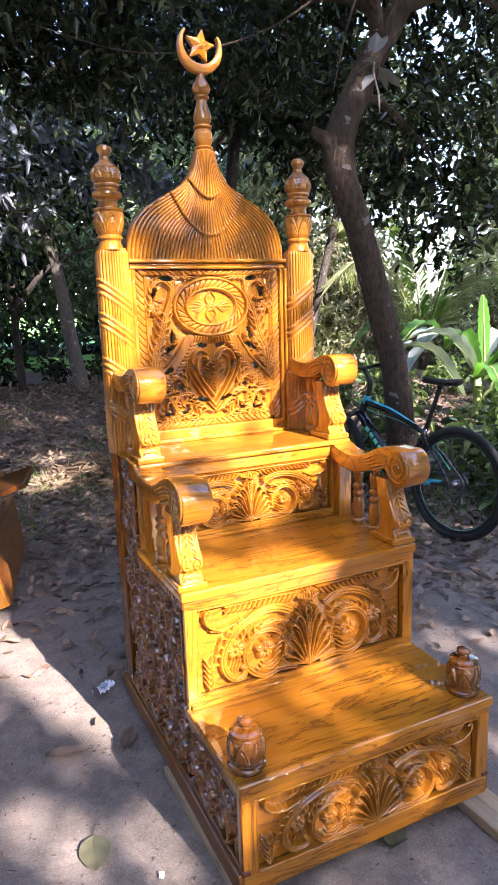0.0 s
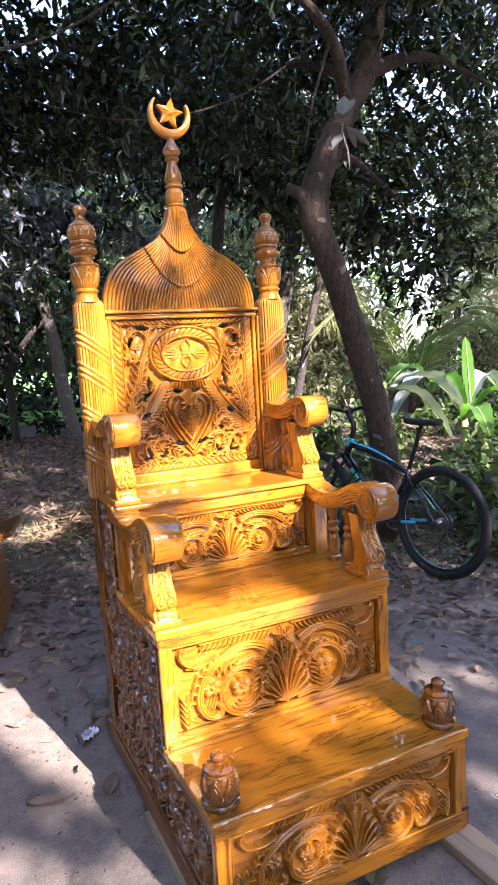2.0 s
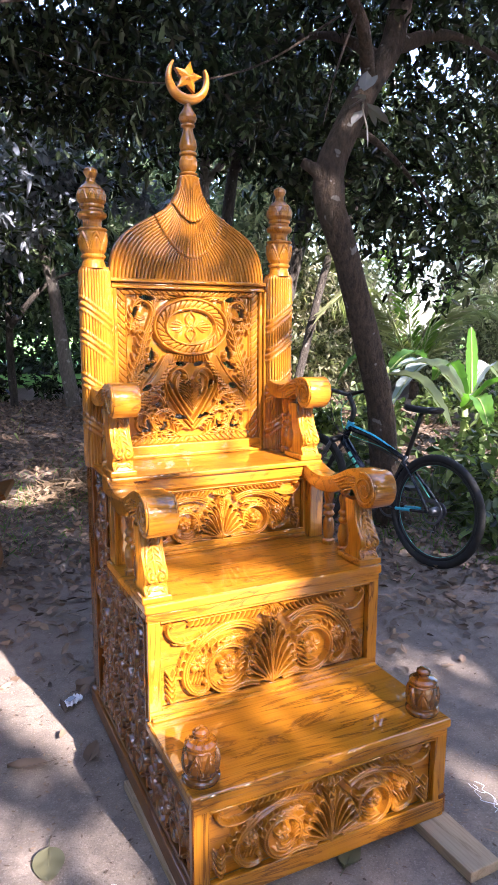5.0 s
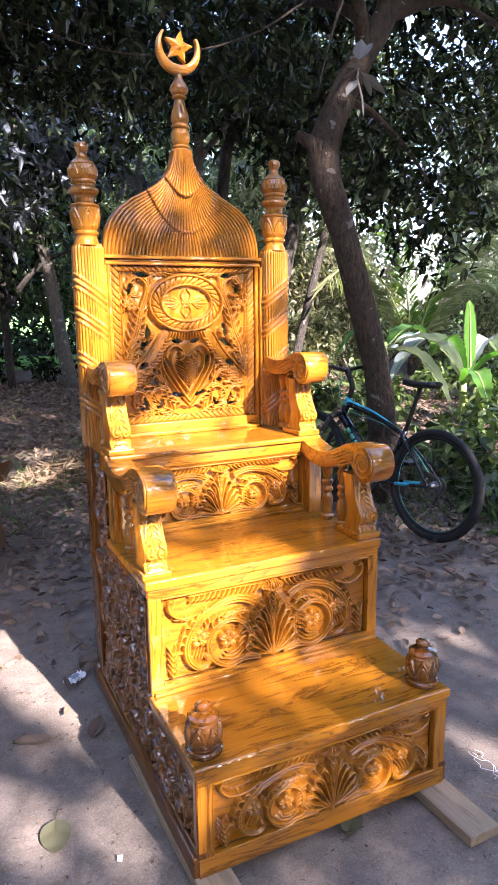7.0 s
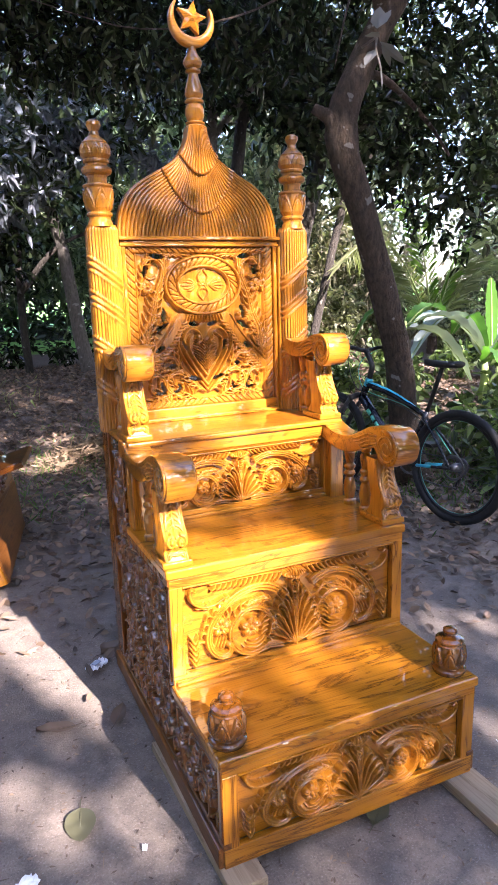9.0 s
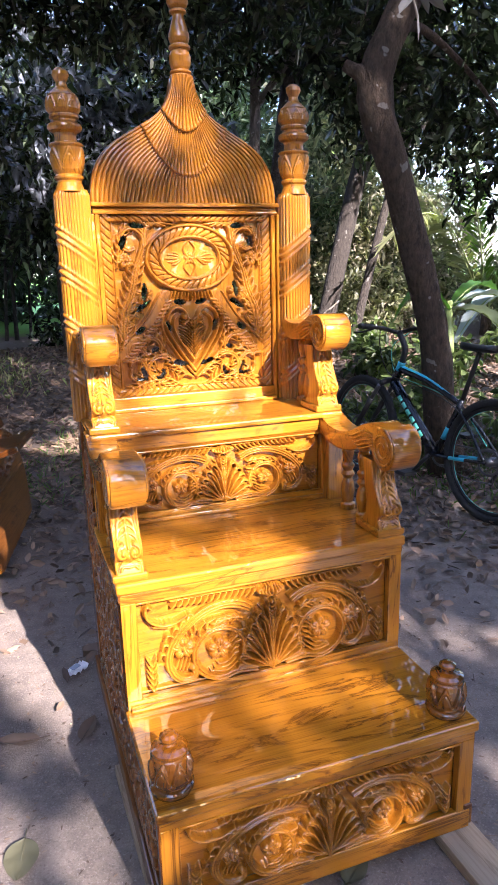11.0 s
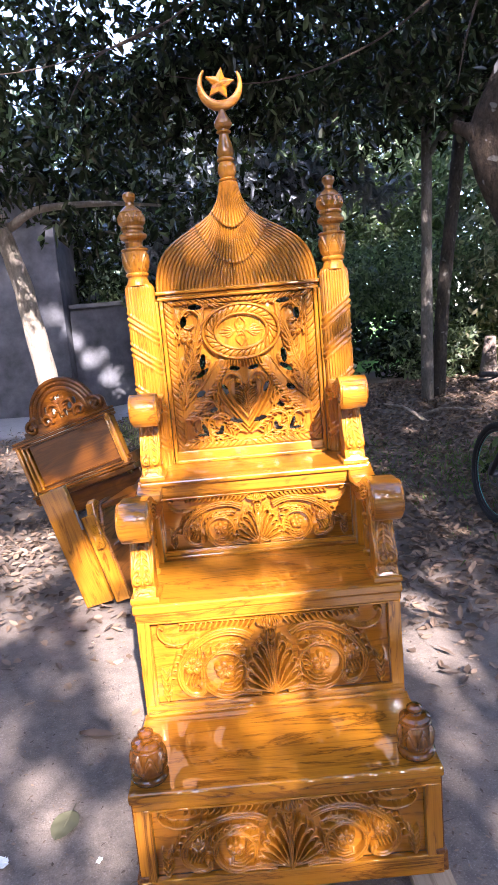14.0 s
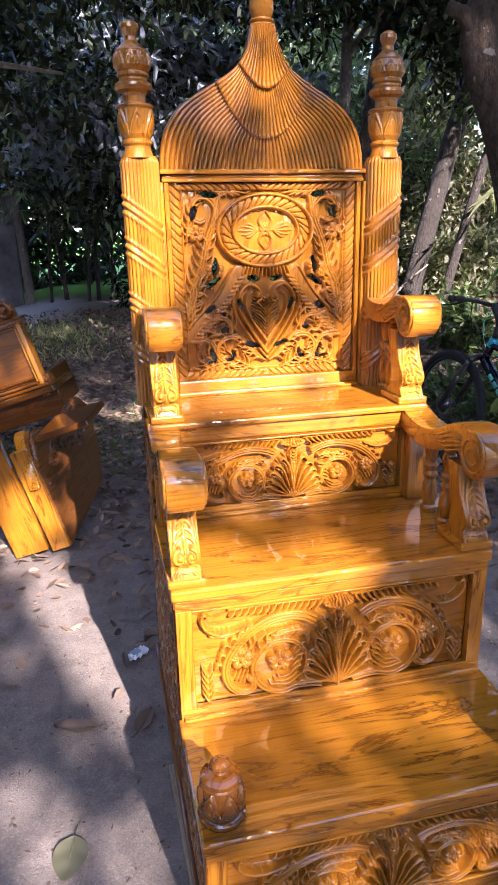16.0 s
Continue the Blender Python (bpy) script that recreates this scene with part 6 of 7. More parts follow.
# ---------------------------------------------------------------- second carved piece, leaning
rack = thing("leaning_carved_chair", "smaller varnished wooden chair with arched carved crest, leaning askew", "chair", pose(-0.99, 2.05, 0.03, 0, -17, -13))
# darker copy of the chair wood, shade of the back put into its colour
wood_shaded = wood("varnished_wood_shaded", "x", (0.17, 0.058, 0.004), (0.10, 0.031, 0.003), (0.06, 0.016, 0.002), 0.2, 0.5)
part("leg_board", box(0.0, 0.165, 0.0, 0.035, -0.03, 0.665, 0.006), wood_z, rack)
part("leg_board", box(0.172, 0.262, 0.02, 0.05, -0.055, 0.46, 0.006), wood_z, rack)
BACK_AT = pose(-0.99, 2.05, 0.03, 0, -17, -13).inverted() @ pose(-1.314, 3.261, -0.462, 0, -17, -13) @ Matrix.Scale(1.34, 4)
part("back_panel", box(0.03, 0.54, 0.06, 0.085, 0.68, 0.93, 0.003), wood_shaded, rack, "", BACK_AT)
for u0, u1, y in ((-0.035, -0.015, 0.02), (-0.010, 0.004, 0.035), (0.010, 0.026, 0.045), (0.528, 0.540, 0.035), (0.545, 0.565, 0.02)):
    part("moulding", box(u0, u1, y, 0.09, 0.60, 0.955, 0.004), wood_z, rack, "", BACK_AT)
for v0, v1, y in ((0.925, 0.940, 0.035), (0.942, 0.958, 0.02), (0.960, 0.975, 0.03), (0.665, 0.678, 0.03), (0.690, 0.700, 0.045), (0.648, 0.662, 0.01)):
    part("moulding", box(-0.045, 0.58, y, 0.09, v0, v1, 0.004), wood_shaded, rack, "", BACK_AT)
part("shelf", box(-0.03, 0.60, 0.0, 0.30, 0.615, 0.646, 0.005), wood_shaded, rack, "", BACK_AT)
part("apron", box(0.10, 0.60, 0.05, 0.08, 0.50, 0.615, 0.004), wood_shaded, rack, "", BACK_AT)
SIDE = [(0.02, -0.05), (0.56, -0.01), (0.70, 0.20), (0.74, 0.34), (0.71, 0.43), (0.60, 0.49), (0.46, 0.47), (0.34, 0.43), (0.24, 0.45), (0.16, 0.50), (0.08, 0.49), (0.03, 0.40)]


def rack_side():
    """A side board with a wavy upper edge and a pierced carved field."""
    R = Relief(0.02, 0.76, -0.05, 0.52, 0.0045)
    low, top = np.array(SIDE[:4]), np.array(SIDE[3:][::-1])
    up = curve_through(top, 80)
    edge = np.interp(R.x, up[:, 0], up[:, 1], left=0.40, right=0.34)
    base = np.interp(R.x, low[:, 0], low[:, 1])
    for k in range(9):
        y, z = 0.16 + 0.06 * k, 0.33 + 0.035 * math.sin(k * 0.9)
        R.spiral(y, z, 0.038, 0.008, 40 * k, 1.3, 1 if k % 2 else -1, (0.007, 0.005), 0.012, 36)
        R.pierce(y + 0.028, z - 0.004, 0.007, 0.022, 0.5 if k % 2 else -0.5)
    for o in (0.018, 0.036):
        R.stroke(list(np.c_[up[::5, 0], up[::5, 1] - o]), 0.007, 0.008, 60)
    R.stroke([(0.06, 0.25), (0.40, 0.24), (0.68, 0.24)], 0.007, 0.008, 30)
    keep = lambda Y, Z: (Z < np.interp(Y, R.x, edge)) & (Z > np.interp(Y, R.x, base))
    return R.mesh(lambda Y, Z, H: (0.272 + H, Y, Z), keep, 0.02)


part("side_board", rack_side(), wood_red, rack, "dark side board with pierced carving and wavy edge", Matrix.Diagonal((1, 1.42, 1, 1)))
part("side_board", box(0.55, 0.58, 0.06, 0.40, 0.52, 0.70, 0.005), wood_shaded, rack, "", BACK_AT)
part("seat_block", box(0.29, 0.55, 0.08, 0.46, 0.46, 0.49, 0.006), wood_shaded, rack)


def rack_crest():
    R = Relief(-0.27, 0.25, 0.0, 0.26, 0.0028)
    t = np.linspace(0, math.pi, 44)
    for k, r in enumerate((0.190, 0.166, 0.142)):
        R.stroke(list(np.c_[r * np.cos(t), 0.05 + (r + 0.005) * np.sin(t)][::2]), 0.0115, 0.014 - 0.002 * k, 90, 0.35)
    for s in (-1, 1):
        for cx, cz, r in ((0.050, 0.085, 0.046), (0.105, 0.045, 0.036)):
            ring = [(s * (cx + (r - 0.0024 * j) * math.cos(radians(200 - 30 * j))), cz + (r - 0.0024 * j) * math.sin(radians(200 - 30 * j))) for j in range(12)]
            R.stroke(ring, (0.010, 0.008), 0.018, 40)
        for k in range(5):
            R.stroke([(s * 0.004, 0.05 + 0.018 * k), (s * 0.018, 0.075 + 0.018 * k), (s * 0.034, 0.080 + 0.02 * k)], (0.006, 0.006, 0.003), 0.017, 10)
        side = [(s * (0.205 + (0.034 - 0.002 * j) * math.cos(radians(60 - 32 * j))), 0.042 + (0.034 - 0.002 * j) * math.sin(radians(60 - 32 * j))) for j in range(13)]
        R.stroke(side, (0.012, 0.009), 0.020, 40)
        R.stroke([(s * 0.17, 0.085), (s * 0.20, 0.085), (s * 0.235, 0.06)], 0.012, 0.016, 14)
        R.disc(s * 0.205, 0.042, 0.011, 0.011, 0.02)
        for u, v, a, b in ((0.050, 0.085, 0.014, 0.020), (0.090, 0.105, 0.010, 0.020), (0.018, 0.055, 0.008, 0.020), (0.105, 0.045, 0.012, 0.012), (0.012, 0.150, 0.010, 0.012)):
            R.pierce(s * u, v, a, b)
    R.stroke([(-0.022, 0.222), (0.022, 0.222)], 0.009, 0.020, 10, 0.3)
    inside = lambda X, Z: (((X / 0.205) ** 2 + ((Z - 0.045) / 0.21) ** 2) < 1) | (((np.abs(X) - 0.205) ** 2 + (Z - 0.042) ** 2) < 0.047 ** 2) | (Z < 0.03)
    return R.mesh(lambda X, Z, H: (0.31 + X, 0.05 - H, 0.972 + Z), inside, 0.02)


part("carved_crest", rack_crest(), wood_shaded, rack, "arched crest with pierced carved scrolls", BACK_AT)
part("arm", prism([(0.0, 0.30), (0.03, 0.46), (0.07, 0.545), (0.11, 0.56), (0.15, 0.535), (0.15, 0.49), (0.115, 0.46), (0.085, 0.40), (0.085, 0.30)], 0.0, 0.05, 0.006), wood_y, rack, "carved arm", pose(0.205, -0.005, -0.03))
part("hinge", box(0.166, 0.174, -0.004, 0.01, 0.40, 0.52, 0.002), plain("hinge_steel", (0.20, 0.19, 0.18), 0.6, 0.0), rack)

# ---------------------------------------------------------------- bicycle
paint_dark = plain("black_blue_paint", (0.010, 0.013, 0.020), 0.25, 0.1, 0.2, 8, 0.0)
paint_cyan = plain("cyan_paint", (0.03, 0.40, 0.55), 0.3, 0.0, 0.1, 8, 0.0)
paint_teal = plain("teal_marking", (0.10, 0.55, 0.45), 0.4, 0.0, 0.1, 8, 0.0)
rubber = plain("rubber", (0.013, 0.013, 0.014), 0.75, 0, 0.3, 40, 0.3)
steel = plain("dull_steel", (0.16, 0.16, 0.17), 0.35, 0.9, 0.2, 20, 0.05)
black = plain("black_plastic", (0.010, 0.010, 0.011), 0.5, 0, 0.25, 15, 0.1)
bike = thing("bicycle", "black and cyan mountain bicycle leaning by the tree trunk", "bicycle", pose(1.87, 1.77, 0.0, 4, 0, 100.0))


def ring(R, r, n=64, m=10, squash=1.0, knobs=0.0):
    a, b = np.meshgrid(np.linspace(0, 2 * np.pi, n, endpoint=False), np.linspace(0, 2 * np.pi, m, endpoint=False), indexing="ij")
    bump_ = knobs * (np.cos(b) > 0.25) * ((np.arange(n)[:, None] + (np.arange(m)[None, :] % 2)) % 2)
    rad = R + (r + bump_) * np.cos(b)
    v = np.stack([rad * np.cos(a), (r + bump_) * squash * np.sin(b), rad * np.sin(a)], -1).reshape(-1, 3)
    i, k = np.meshgrid(np.arange(n), np.arange(m), indexing="ij")
    f = np.stack([i * m + k, i * m + (k + 1) % m, ((i + 1) % n) * m + (k + 1) % m, ((i + 1) % n) * m + k], -1).reshape(-1, 4)
    return mesh_np(v, f, True)


def wheel(f, turn):
    w = part("wheel", ring(0.300, 0.013, 64, 8, 0.9), black, bike, "", pose(f, 0, 0.352, 0, 0, turn))
    part("tyre", ring(0.329, 0.023, 150, 14, 1.0, 0.0045), rubber, w, "knobbly black tyre")
    part("rim_stripe", ring(0.288, 0.0020, 64, 6), paint_teal, w)
    part("hub", sweep([(0, -0.05, 0), (0, -0.02, 0), (0, 0.02, 0), (0, 0.05, 0)], (0.02, 0.028, 0.028, 0.02), 12), steel, w)
    part("brake_disc", ring(0.072, 0.008, 40, 6, 0.15), steel, w, "", pose(0, 0.035, 0))
    sp = []
    for k in range(28):
        a, b = 2 * math.pi * k / 28, 2 * math.pi * (k + (2.2 if k % 2 else -2.2)) / 28
        s = 0.03 if k % 4 < 2 else -0.03
        sp.append(sweep_data([(0.026 * math.cos(b), s, 0.026 * math.sin(b)), (0.29 * math.cos(a), 0, 0.29 * math.sin(a))], 0.0011, 4))
    part("spokes", joined(sp), steel, w)
    return w


wheel(0.0, 0)
wheel(1.13, -2)


def bar(name, pts, r, mat, label="", segs=10, n=10):
    return part(name, sweep(curve_through(pts, n) if len(pts) > 2 else np.linspace(pts[0], pts[1], 4), r, segs), mat, bike, label)


down = bar("down_tube", [(0.845, 0, 0.69), (0.43, 0, 0.30)], 0.033, paint_dark)
for k in range(6):                                           # unreadable lettering as short strokes
    t0, t1 = 0.20 + 0.098 * k, 0.20 + 0.098 * k + 0.070
    for s in (-1, 1):
        p0, p1 = [np.array((0.845, 0, 0.69)) * (1 - t) + np.array((0.43, 0, 0.30)) * t + np.array((0, s * 0.0235, 0.0)) for t in (t0, t1)]
        part("marking", sweep(np.linspace(p0, p1, 4), 0.0165, 8), paint_teal, down)
bar("top_tube", [(0.80, 0, 0.785), (0.55, 0, 0.735), (0.275, 0, 0.635)], (0.024, 0.019, 0.016), paint_dark)
bar("top_stripe", [(0.80, 0.0, 0.795), (0.55, 0.0, 0.744), (0.29, 0.0, 0.644)], (0.0175, 0.0135, 0.0115), paint_cyan)
bar("seat_tube", [(0.43, 0, 0.30), (0.262, 0, 0.665)], 0.017, paint_dark)
bar("seat_tube_band", [(0.38, 0, 0.41), (0.345, 0, 0.485)], 0.0185, paint_cyan)
bar("head_tube", [(0.855, 0, 0.675), (0.795, 0, 0.82)], 0.025, paint_dark)
bar("head_band", [(0.812, 0, 0.775), (0.79, 0, 0.825)], 0.0265, paint_cyan)
for s in (-1, 1):
    bar("chain_stay", [(0.43, s * 0.03, 0.30), (0.2, s * 0.05, 0.325), (0.0, s * 0.066, 0.352)], 0.0095, paint_dark)
    bar("chain_stay_band", [(0.28, s * 0.044, 0.316), (0.15, s * 0.054, 0.332)], 0.0105, paint_cyan)
    bar("seat_stay", [(0.275, s * 0.014, 0.62), (0.13, s * 0.045, 0.49), (0.0, s * 0.066, 0.352)], 0.0085, paint_dark)
    bar("fork_leg", [(1.13, s * 0.062, 0.352), (0.99, s * 0.062, 0.57)], (0.017, 0.019), black)
    bar("fork_stanchion", [(0.99, s * 0.062, 0.57), (0.915, s * 0.062, 0.675)], 0.0145, steel)
    bar("grip", [(0.83, s * 0.24, 1.05), (0.80, s * 0.36, 1.055)], 0.017, rubber)
    bar("brake_lever", [(0.85, s * 0.20, 1.045), (0.91, s * 0.23, 1.015), (0.90, s * 0.32, 1.01)], (0.012, 0.006, 0.005), black)
    bar("crank", [(0.43, s * 0.055, 0.30), (0.43 + s * 0.11, s * 0.075, 0.30 - s * 0.13)], (0.013, 0.010), black)
    part("pedal", box(-0.045, 0.045, -0.05, 0.05, -0.012, 0.012, 0.004), black, bike, "", pose(0.43 + s * 0.11, s * 0.125, 0.30 - s * 0.13))
bar("fork_crown", [(0.90, -0.075, 0.68), (0.895, 0, 0.70), (0.90, 0.075, 0.68)], 0.020, black)
bar("stem", [(0.79, 0, 0.83), (0.775, 0, 0.92), (0.84, 0, 1.015)], 0.019, black)
bar("handlebar", [(0.80, -0.36, 1.055), (0.84, -0.14, 1.04), (0.845, 0, 1.015), (0.84, 0.14, 1.04), (0.80, 0.36, 1.055)], 0.013, black, "", 10, 24)
bar("seat_post", [(0.264, 0, 0.66), (0.172, 0, 0.95)], 0.0145, black)
part("chainring", ring(0.075, 0.008, 44, 6, 0.2, 0.003), steel, bike, "", pose(0.43, -0.048, 0.30))
part("cassette", ring(0.040, 0.012, 36, 6, 0.5, 0.002), steel, bike, "", pose(0.0, -0.045, 0.352))
bar("chain", [(0.43, -0.048, 0.375), (0.2, -0.047, 0.385), (0.0, -0.045, 0.395)], 0.004, steel)
bar("chain", [(0.43, -0.048, 0.225), (0.2, -0.047, 0.20), (0.03, -0.045, 0.21)], 0.004, steel)
bar("derailleur", [(0.0, -0.06, 0.335), (0.02, -0.062, 0.26), (0.05, -0.06, 0.20)], (0.012, 0.010, 0.016), black)
for k, s in enumerate((-0.012, 0.012)):
    bar("brake_cable", [(0.86, s * 12, 1.03), (0.95, s * 5, 0.93), (0.92, s * 3, 0.80), (0.82, s * 2.4, 0.73), (0.5, s * 2.2, 0.68), (0.27, s * 2, 0.60), (0.08, s * 3, 0.42)], 0.0032, black if k else paint_teal, "", 6, 30)


def saddle():
    n, m = 16, 12
    v = []
    for i in range(n):
        u = i / (n - 1)
        x = -0.13 + 0.27 * u
        half = 0.072 * (1 - u) ** 1.3 + 0.018
        half *= min(1, (u + 0.03) / 0.12) ** 0.5 * min(1, (1.03 - u) / 0.06) ** 0.5
        for k in range(m):
            a = 2 * math.pi * k / m
            v.append((x, half * math.cos(a), 0.018 * math.sin(a) * (1 if math.sin(a) > 0 else 1.4) + 0.015 * (u - 0.5) ** 2 * 2))
    f = [(i * m + k, (i + 1) * m + k, (i + 1) * m + (k + 1) % m, i * m + (k + 1) % m) for i in range(n - 1) for k in range(m)]
    f += [tuple(range(m)), tuple(range((n - 1) * m, n * m))[::-1]]
    return mesh_of(v, f, True)


part("saddle", saddle(), black, bike, "narrow black saddle", pose(0.17, 0, 0.972))

# ---------------------------------------------------------------- small things on the ground
board_m = wood("raw_plank", "y", (0.36, 0.275, 0.19), (0.30, 0.225, 0.15), (0.20, 0.145, 0.09), 0.6, 0.0)
for x0, x1, y0 in ((0.312, 0.418, -0.20), (-0.405, -0.305, -0.06)):
    tagged(part("plank", box(0, x1 - x0, 0, 0.62, 0, 0.032, 0.003), board_m, None, "", pose(x0, y0, 0.0, 0, 0, 1.5)), "pale raw plank lying under the pulpit chair", "plank", "planks under the chair")
for y in (0.45, 0.80):
    tagged(part("plank", box(-0.37, 0.37, 0, 0.10, 0, 0.032, 0.003), board_m, None, "", pose(0, y, 0.0)), "pale raw plank lying under the pulpit chair", "plank", "planks under the chair")

paper_m = plain("crumpled_paper", (0.72, 0.73, 0.76), 0.7, 0, 0.12, 30, 0.2)


def crumple(sx, sy, seed, h=0.02):
    rng = random.Random(seed)
    n = 9
    v = [(sx * (i / (n - 1) - 0.5) * (1 + 0.15 * rng.uniform(-1, 1)), sy * (j / (n - 1) - 0.5) * (1 + 0.15 * rng.uniform(-1, 1)), 0.004 + h * abs(math.sin(i * 1.3 + seed) * math.cos(j * 1.1)) + h * 0.4 * rng.random()) for i in range(n) for j in range(n)]
    f = [(i * n + j, (i + 1) * n + j, (i + 1) * n + j + 1, i * n + j + 1) for i in range(n - 1) for j in range(n - 1)]
    return mesh_of(v, f)


pk = thing("paper_packet", "crumpled white and blue paper packet on the earth", "litter", pose(-0.475, 1.13, 0.0, 0, 0, 35))
part("packet", crumple(0.085, 0.05, 4), paper_m, pk)
part("print", box(-0.022, 0.014, -0.012, 0.012, 0.027, 0.030, 0.001), plain("grey_print", (0.28, 0.33, 0.42), 0.6), pk)
tagged(part("paper_scrap", crumple(0.075, 0.045, 7, 0.012), paper_m, None, "", pose(-0.86, 0.20, 0.0, 0, 0, 20)), "crumpled white paper scrap on the earth", "litter")
tagged(part("paper_scrap", crumple(0.022, 0.014, 9, 0.005), paper_m, None, "", pose(-0.55, 0.19, 0.0, 0, 0, 70)), "small white paper scrap on the earth", "litter")

thread = []
for k in range(3):
    r = random.Random(60 + k)
    p = [(0.60 + 0.02 * math.sin(k * 2) + r.uniform(-0.02, 0.02), 0.10 - 0.022 * i + r.uniform(-0.012, 0.012), 0.006) for i in range(7)]
    thread.append(sweep_data(curve_through(p, 40), 0.0010, 5))
tagged(part("thread", joined(thread), paper_m), "tangled white thread lying on the earth", "thread")

leaf_olive = leafy("fallen_leaf", (0.085, 0.082, 0.045), (0.12, 0.115, 0.065), 0.1, 0.55)


def flat_leaf(L, W, seed, curl=0.02):
    """A broad leaf lying flat, with a midrib, side veins and a stalk."""
    rng = random.Random(seed)
    n, m = 14, 9
    v, f = [], []
    for i in range(n):
        t = i / (n - 1)
        half = W / 2 * math.sin(math.pi * t ** 0.8) ** 0.75 + 0.0005
        for j in range(m):
            u = j / (m - 1) * 2 - 1
            vein = 0.0014 * math.cos(14 * t - 3 * abs(u))
            v.append((L * t + 0.15 * L * t * abs(u) * 0, half * u, 0.004 + curl * abs(u) ** 1.6 * (0.6 + 0.4 * math.sin(3 * t + seed)) + vein - (0.002 if j == m // 2 else 0) + curl * 0.5 * t ** 3))
    f = [(i * m + j, (i + 1) * m + j, (i + 1) * m + j + 1, i * m + j + 1) for i in range(n - 1) for j in range(m - 1)]
    st = sweep_data([(-0.03, 0.002, 0.012), (0, 0, 0.006), (L * 0.5, 0, 0.004)], (0.0016, 0.001), 5)
    b = len(v)
    return mesh_of(v + list(st[0]), f + [tuple(i + b for i in q) for q in st[1]], True)


tagged(part("fallen_leaf", flat_leaf(0.125, 0.085, 2, 0.008), leaf_olive, None, "", pose(-0.680, 0.405, 0.0, 0, 0, -100)), "broad olive-green fallen leaf lying flat", "leaf")
tagged(part("fallen_leaf", flat_leaf(0.12, 0.06, 3, 0.03), leaf_olive, None, "", pose(0.03, -0.02, 0.0, 0, 0, 40)), "curled green leaf at the foot of the chair", "leaf")
tagged(part("fallen_leaf", flat_leaf(0.13, 0.06, 5, 0.012), leaf_dry, None, "", pose(-0.62, 0.80, 0.0, 0, 0, 170)), "dry brown leaf lying on the earth", "leaf")
tagged(part("fallen_leaf", flat_leaf(0.11, 0.05, 6, 0.012), leaf_dry, None, "", pose(-0.50, 0.74, 0.0, 0, 0, 60)), "dry brown leaf lying on the earth", "leaf")
tagged(part("fallen_leaf", flat_leaf(0.12, 0.06, 8, 0.03), leaf_dry, None, "", pose(-0.44, 1.22, 0.0, 0, 0, 30)), "curled dry leaf beside the plinth", "leaf")


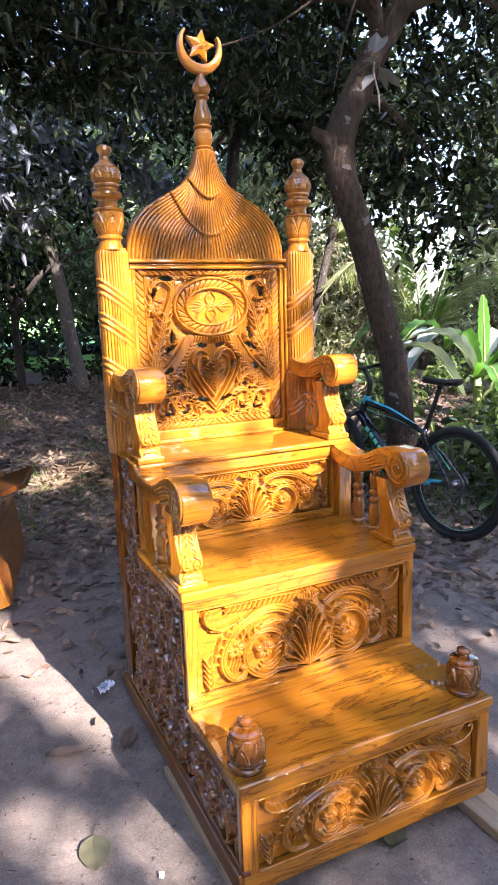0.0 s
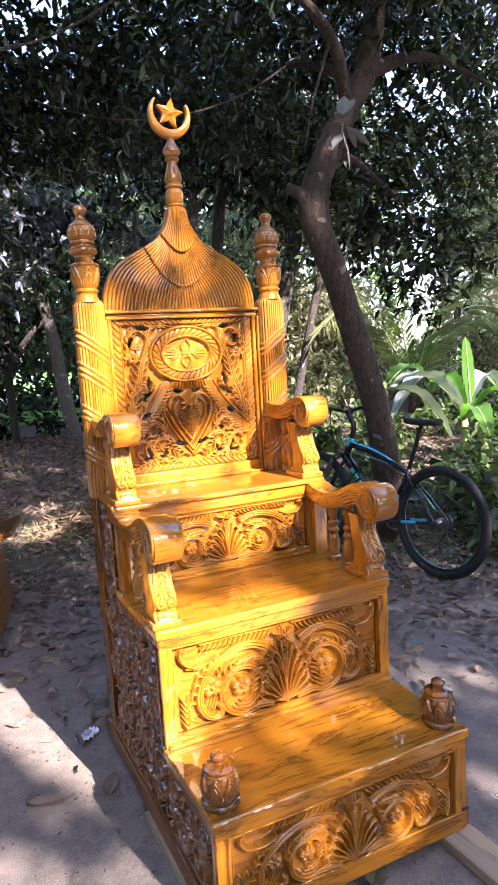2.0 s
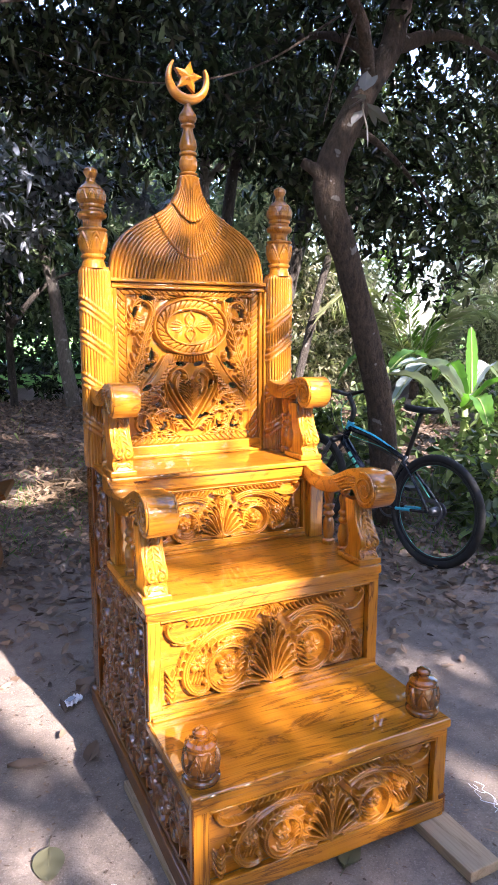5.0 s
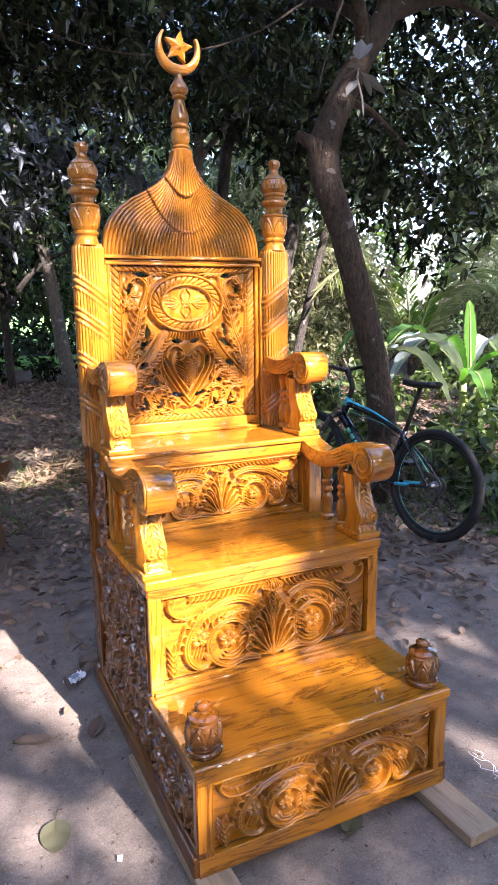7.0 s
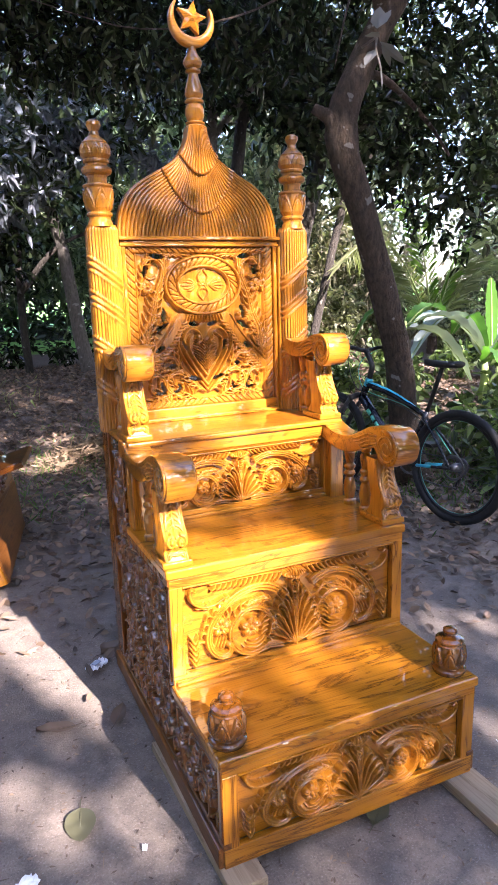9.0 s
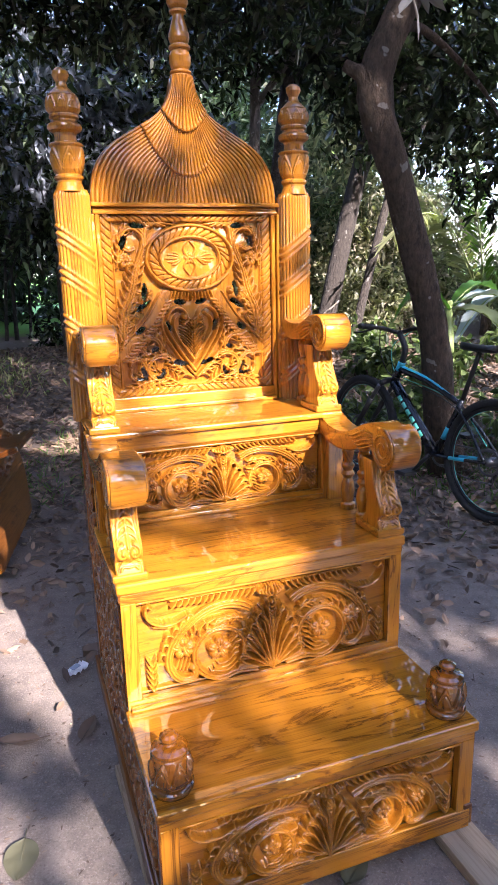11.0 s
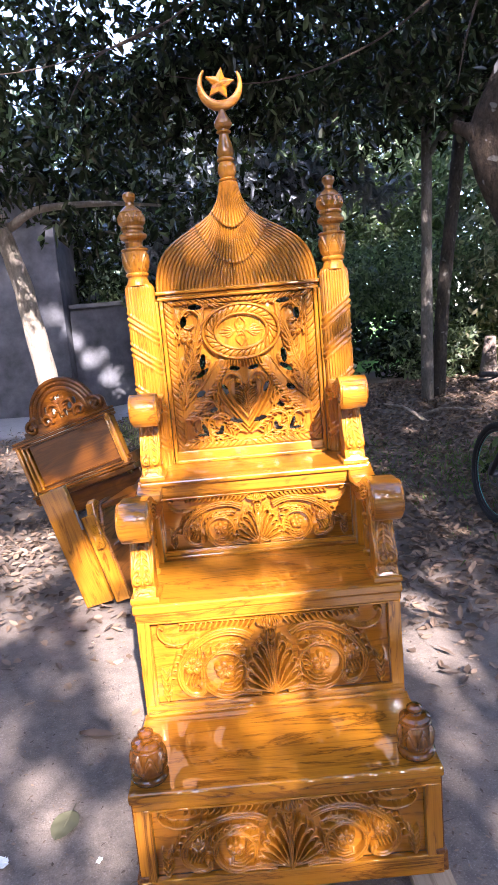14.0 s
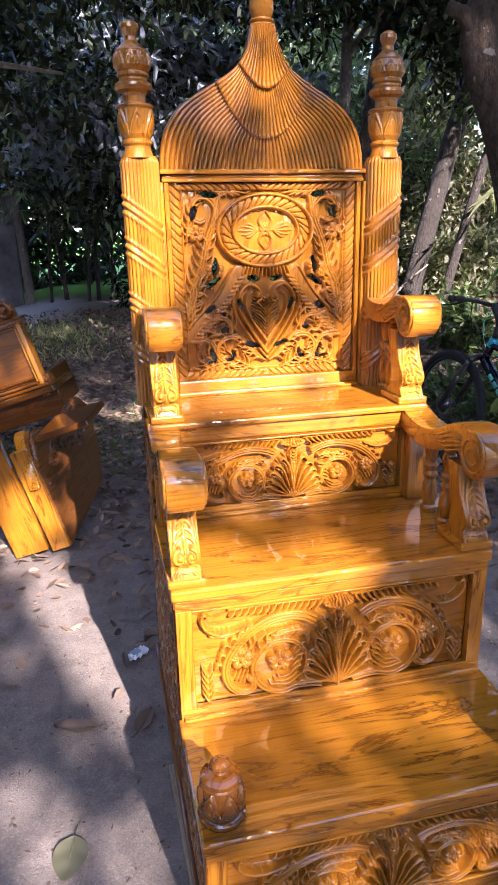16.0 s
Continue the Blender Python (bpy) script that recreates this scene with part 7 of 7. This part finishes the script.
def litter():
    rng = np.random.default_rng(91)
    n = 80000
    x, y = rng.uniform(-4.5, 6.0, n), rng.uniform(-1.0, 9.5, n)
    want = np.clip((y - 0.75 + 0.75 * np.maximum(x - 0.4, 0)) / 2.3, 0.0, 1) ** 1.5
    want = np.where(y < 0.7, 0.004, want)
    want *= np.where((x < -1.6) & (y > 4), 0.35, 1.0) * np.where((x < -0.75) & (y < 3.6), 0.6, 1.0) * np.where((x < -0.8) & (y > 8.2), 0.2, 1.0)
    ok = (rng.uniform(0, 1, n) < want) & ~((np.abs(x) < 0.46) & (y > -0.05) & (y < 1.12))
    x, y = x[ok], y[ok]
    c = np.c_[x, y, ground_z(x, y) + rng.uniform(0.004, 0.02, len(x))]
    d = np.c_[rng.normal(size=(len(x), 2)), rng.normal(size=len(x)) * 0.22]
    v, f = leaves(c, d, 0.066, 0.030, rng, -0.22)
    tagged(part("leaf_litter", mesh_np(v, f), leaf_dry), "dry brown fallen leaves over the earth and bank", "leaves", kind="stuff")
    n = 9000
    x, y = rng.uniform(-2.6, 2.0, n), rng.uniform(-0.9, 3.8, n)
    c = np.c_[x, y, np.full(n, 0.002)]
    v, f = leaves(c, np.c_[rng.normal(size=(n, 2)), np.zeros(n)], 0.017, 0.006, rng, -0.1)
    tagged(part("grit", mesh_np(v, f), leaf_dry), "crumbs of dry leaf and grit on the earth", "grit", kind="stuff")
    n = 420
    c = np.c_[rng.uniform(-2.2, 1.9, n), rng.uniform(-0.8, 3.4, n), np.full(n, 0.004)]
    v, f = leaves(c, np.c_[rng.normal(size=(n, 2)), np.zeros(n)], 0.065, 0.0035, rng, -0.05)
    tagged(part("twigs", mesh_np(v, f), leaf_dry), "short dry twigs scattered on the earth", "twigs", kind="stuff")
    n = 3800
    k = rng.integers(0, 9, n)
    cx = np.array([0.2, -0.6, 2.4, 2.7, 2.6, 1.9, 0.9, 2.0, 3.0])[k] + rng.normal(size=n) * 0.4
    cy = np.array([4.3, 3.6, 2.8, 1.9, 2.3, 3.9, 5.2, 4.6, 3.2])[k] + rng.normal(size=n) * 0.3
    c = np.c_[cx, cy, ground_z(cx, cy)]
    d = np.c_[rng.normal(size=(n, 2)) * 0.6, np.ones(n)]
    v, f = leaves(c, d, 0.09, 0.008, rng, 0.3)
    tagged(part("grass", mesh_np(v, f), leaf_mid), "thin tufts of grass in the litter", "grass", kind="stuff")
    n = 900
    c = np.c_[rng.normal(size=n) * 0.3 + 0.18, rng.normal(size=n) * 0.18 + 4.3, np.zeros(n)]
    c[:, 2] = ground_z(c[:, 0], c[:, 1]) + 0.18 * np.exp(-((c[:, 0] - 0.18) / 0.3) ** 2 - ((c[:, 1] - 4.3) / 0.2) ** 2)
    v, f = leaves(c, np.c_[rng.normal(size=(n, 2)), rng.normal(size=n) * 0.3 + 0.3], 0.11, 0.012, rng, 0.6)
    tagged(part("straw_heap", mesh_np(v, f), leafy("straw", (0.13, 0.09, 0.055), (0.30, 0.21, 0.13), 0.1, 0.8)), "heap of dry straw on the bank", "straw", kind="stuff")


litter()
stump = thing("stump", "pale broken tree stump on the bank", "stump", Matrix.Translation((3.70, 8.3, 0.2)))
part("trunk", sweep([(0, 0, -0.1), (0.02, 0, 0.4), (0.05, 0, 0.85)], (0.14, 0.11, 0.07), 12, 0.3, np.random.default_rng(4)), bark("stump_bark", (0.16, 0.12, 0.10), (0.30, 0.23, 0.19)), stump)
for k, (a, b) in enumerate((((3.5, 8.2, 0.25), (4.15, 8.0, 0.95)), ((1.9, 5.9, 0.3), (2.5, 5.6, 0.4)), ((2.0, 5.6, 0.3), (1.6, 5.9, 0.5)))):
    mid = ((a[0] + b[0]) / 2, (a[1] + b[1]) / 2, (a[2] + b[2]) / 2 + 0.06)
    tagged(part("fallen_branch", sweep(curve_through([a, mid, b], 10), (0.022, 0.010), 7, 0.2, np.random.default_rng(k)), bark_pale), "pale bare branch lying on the bank", "branch")
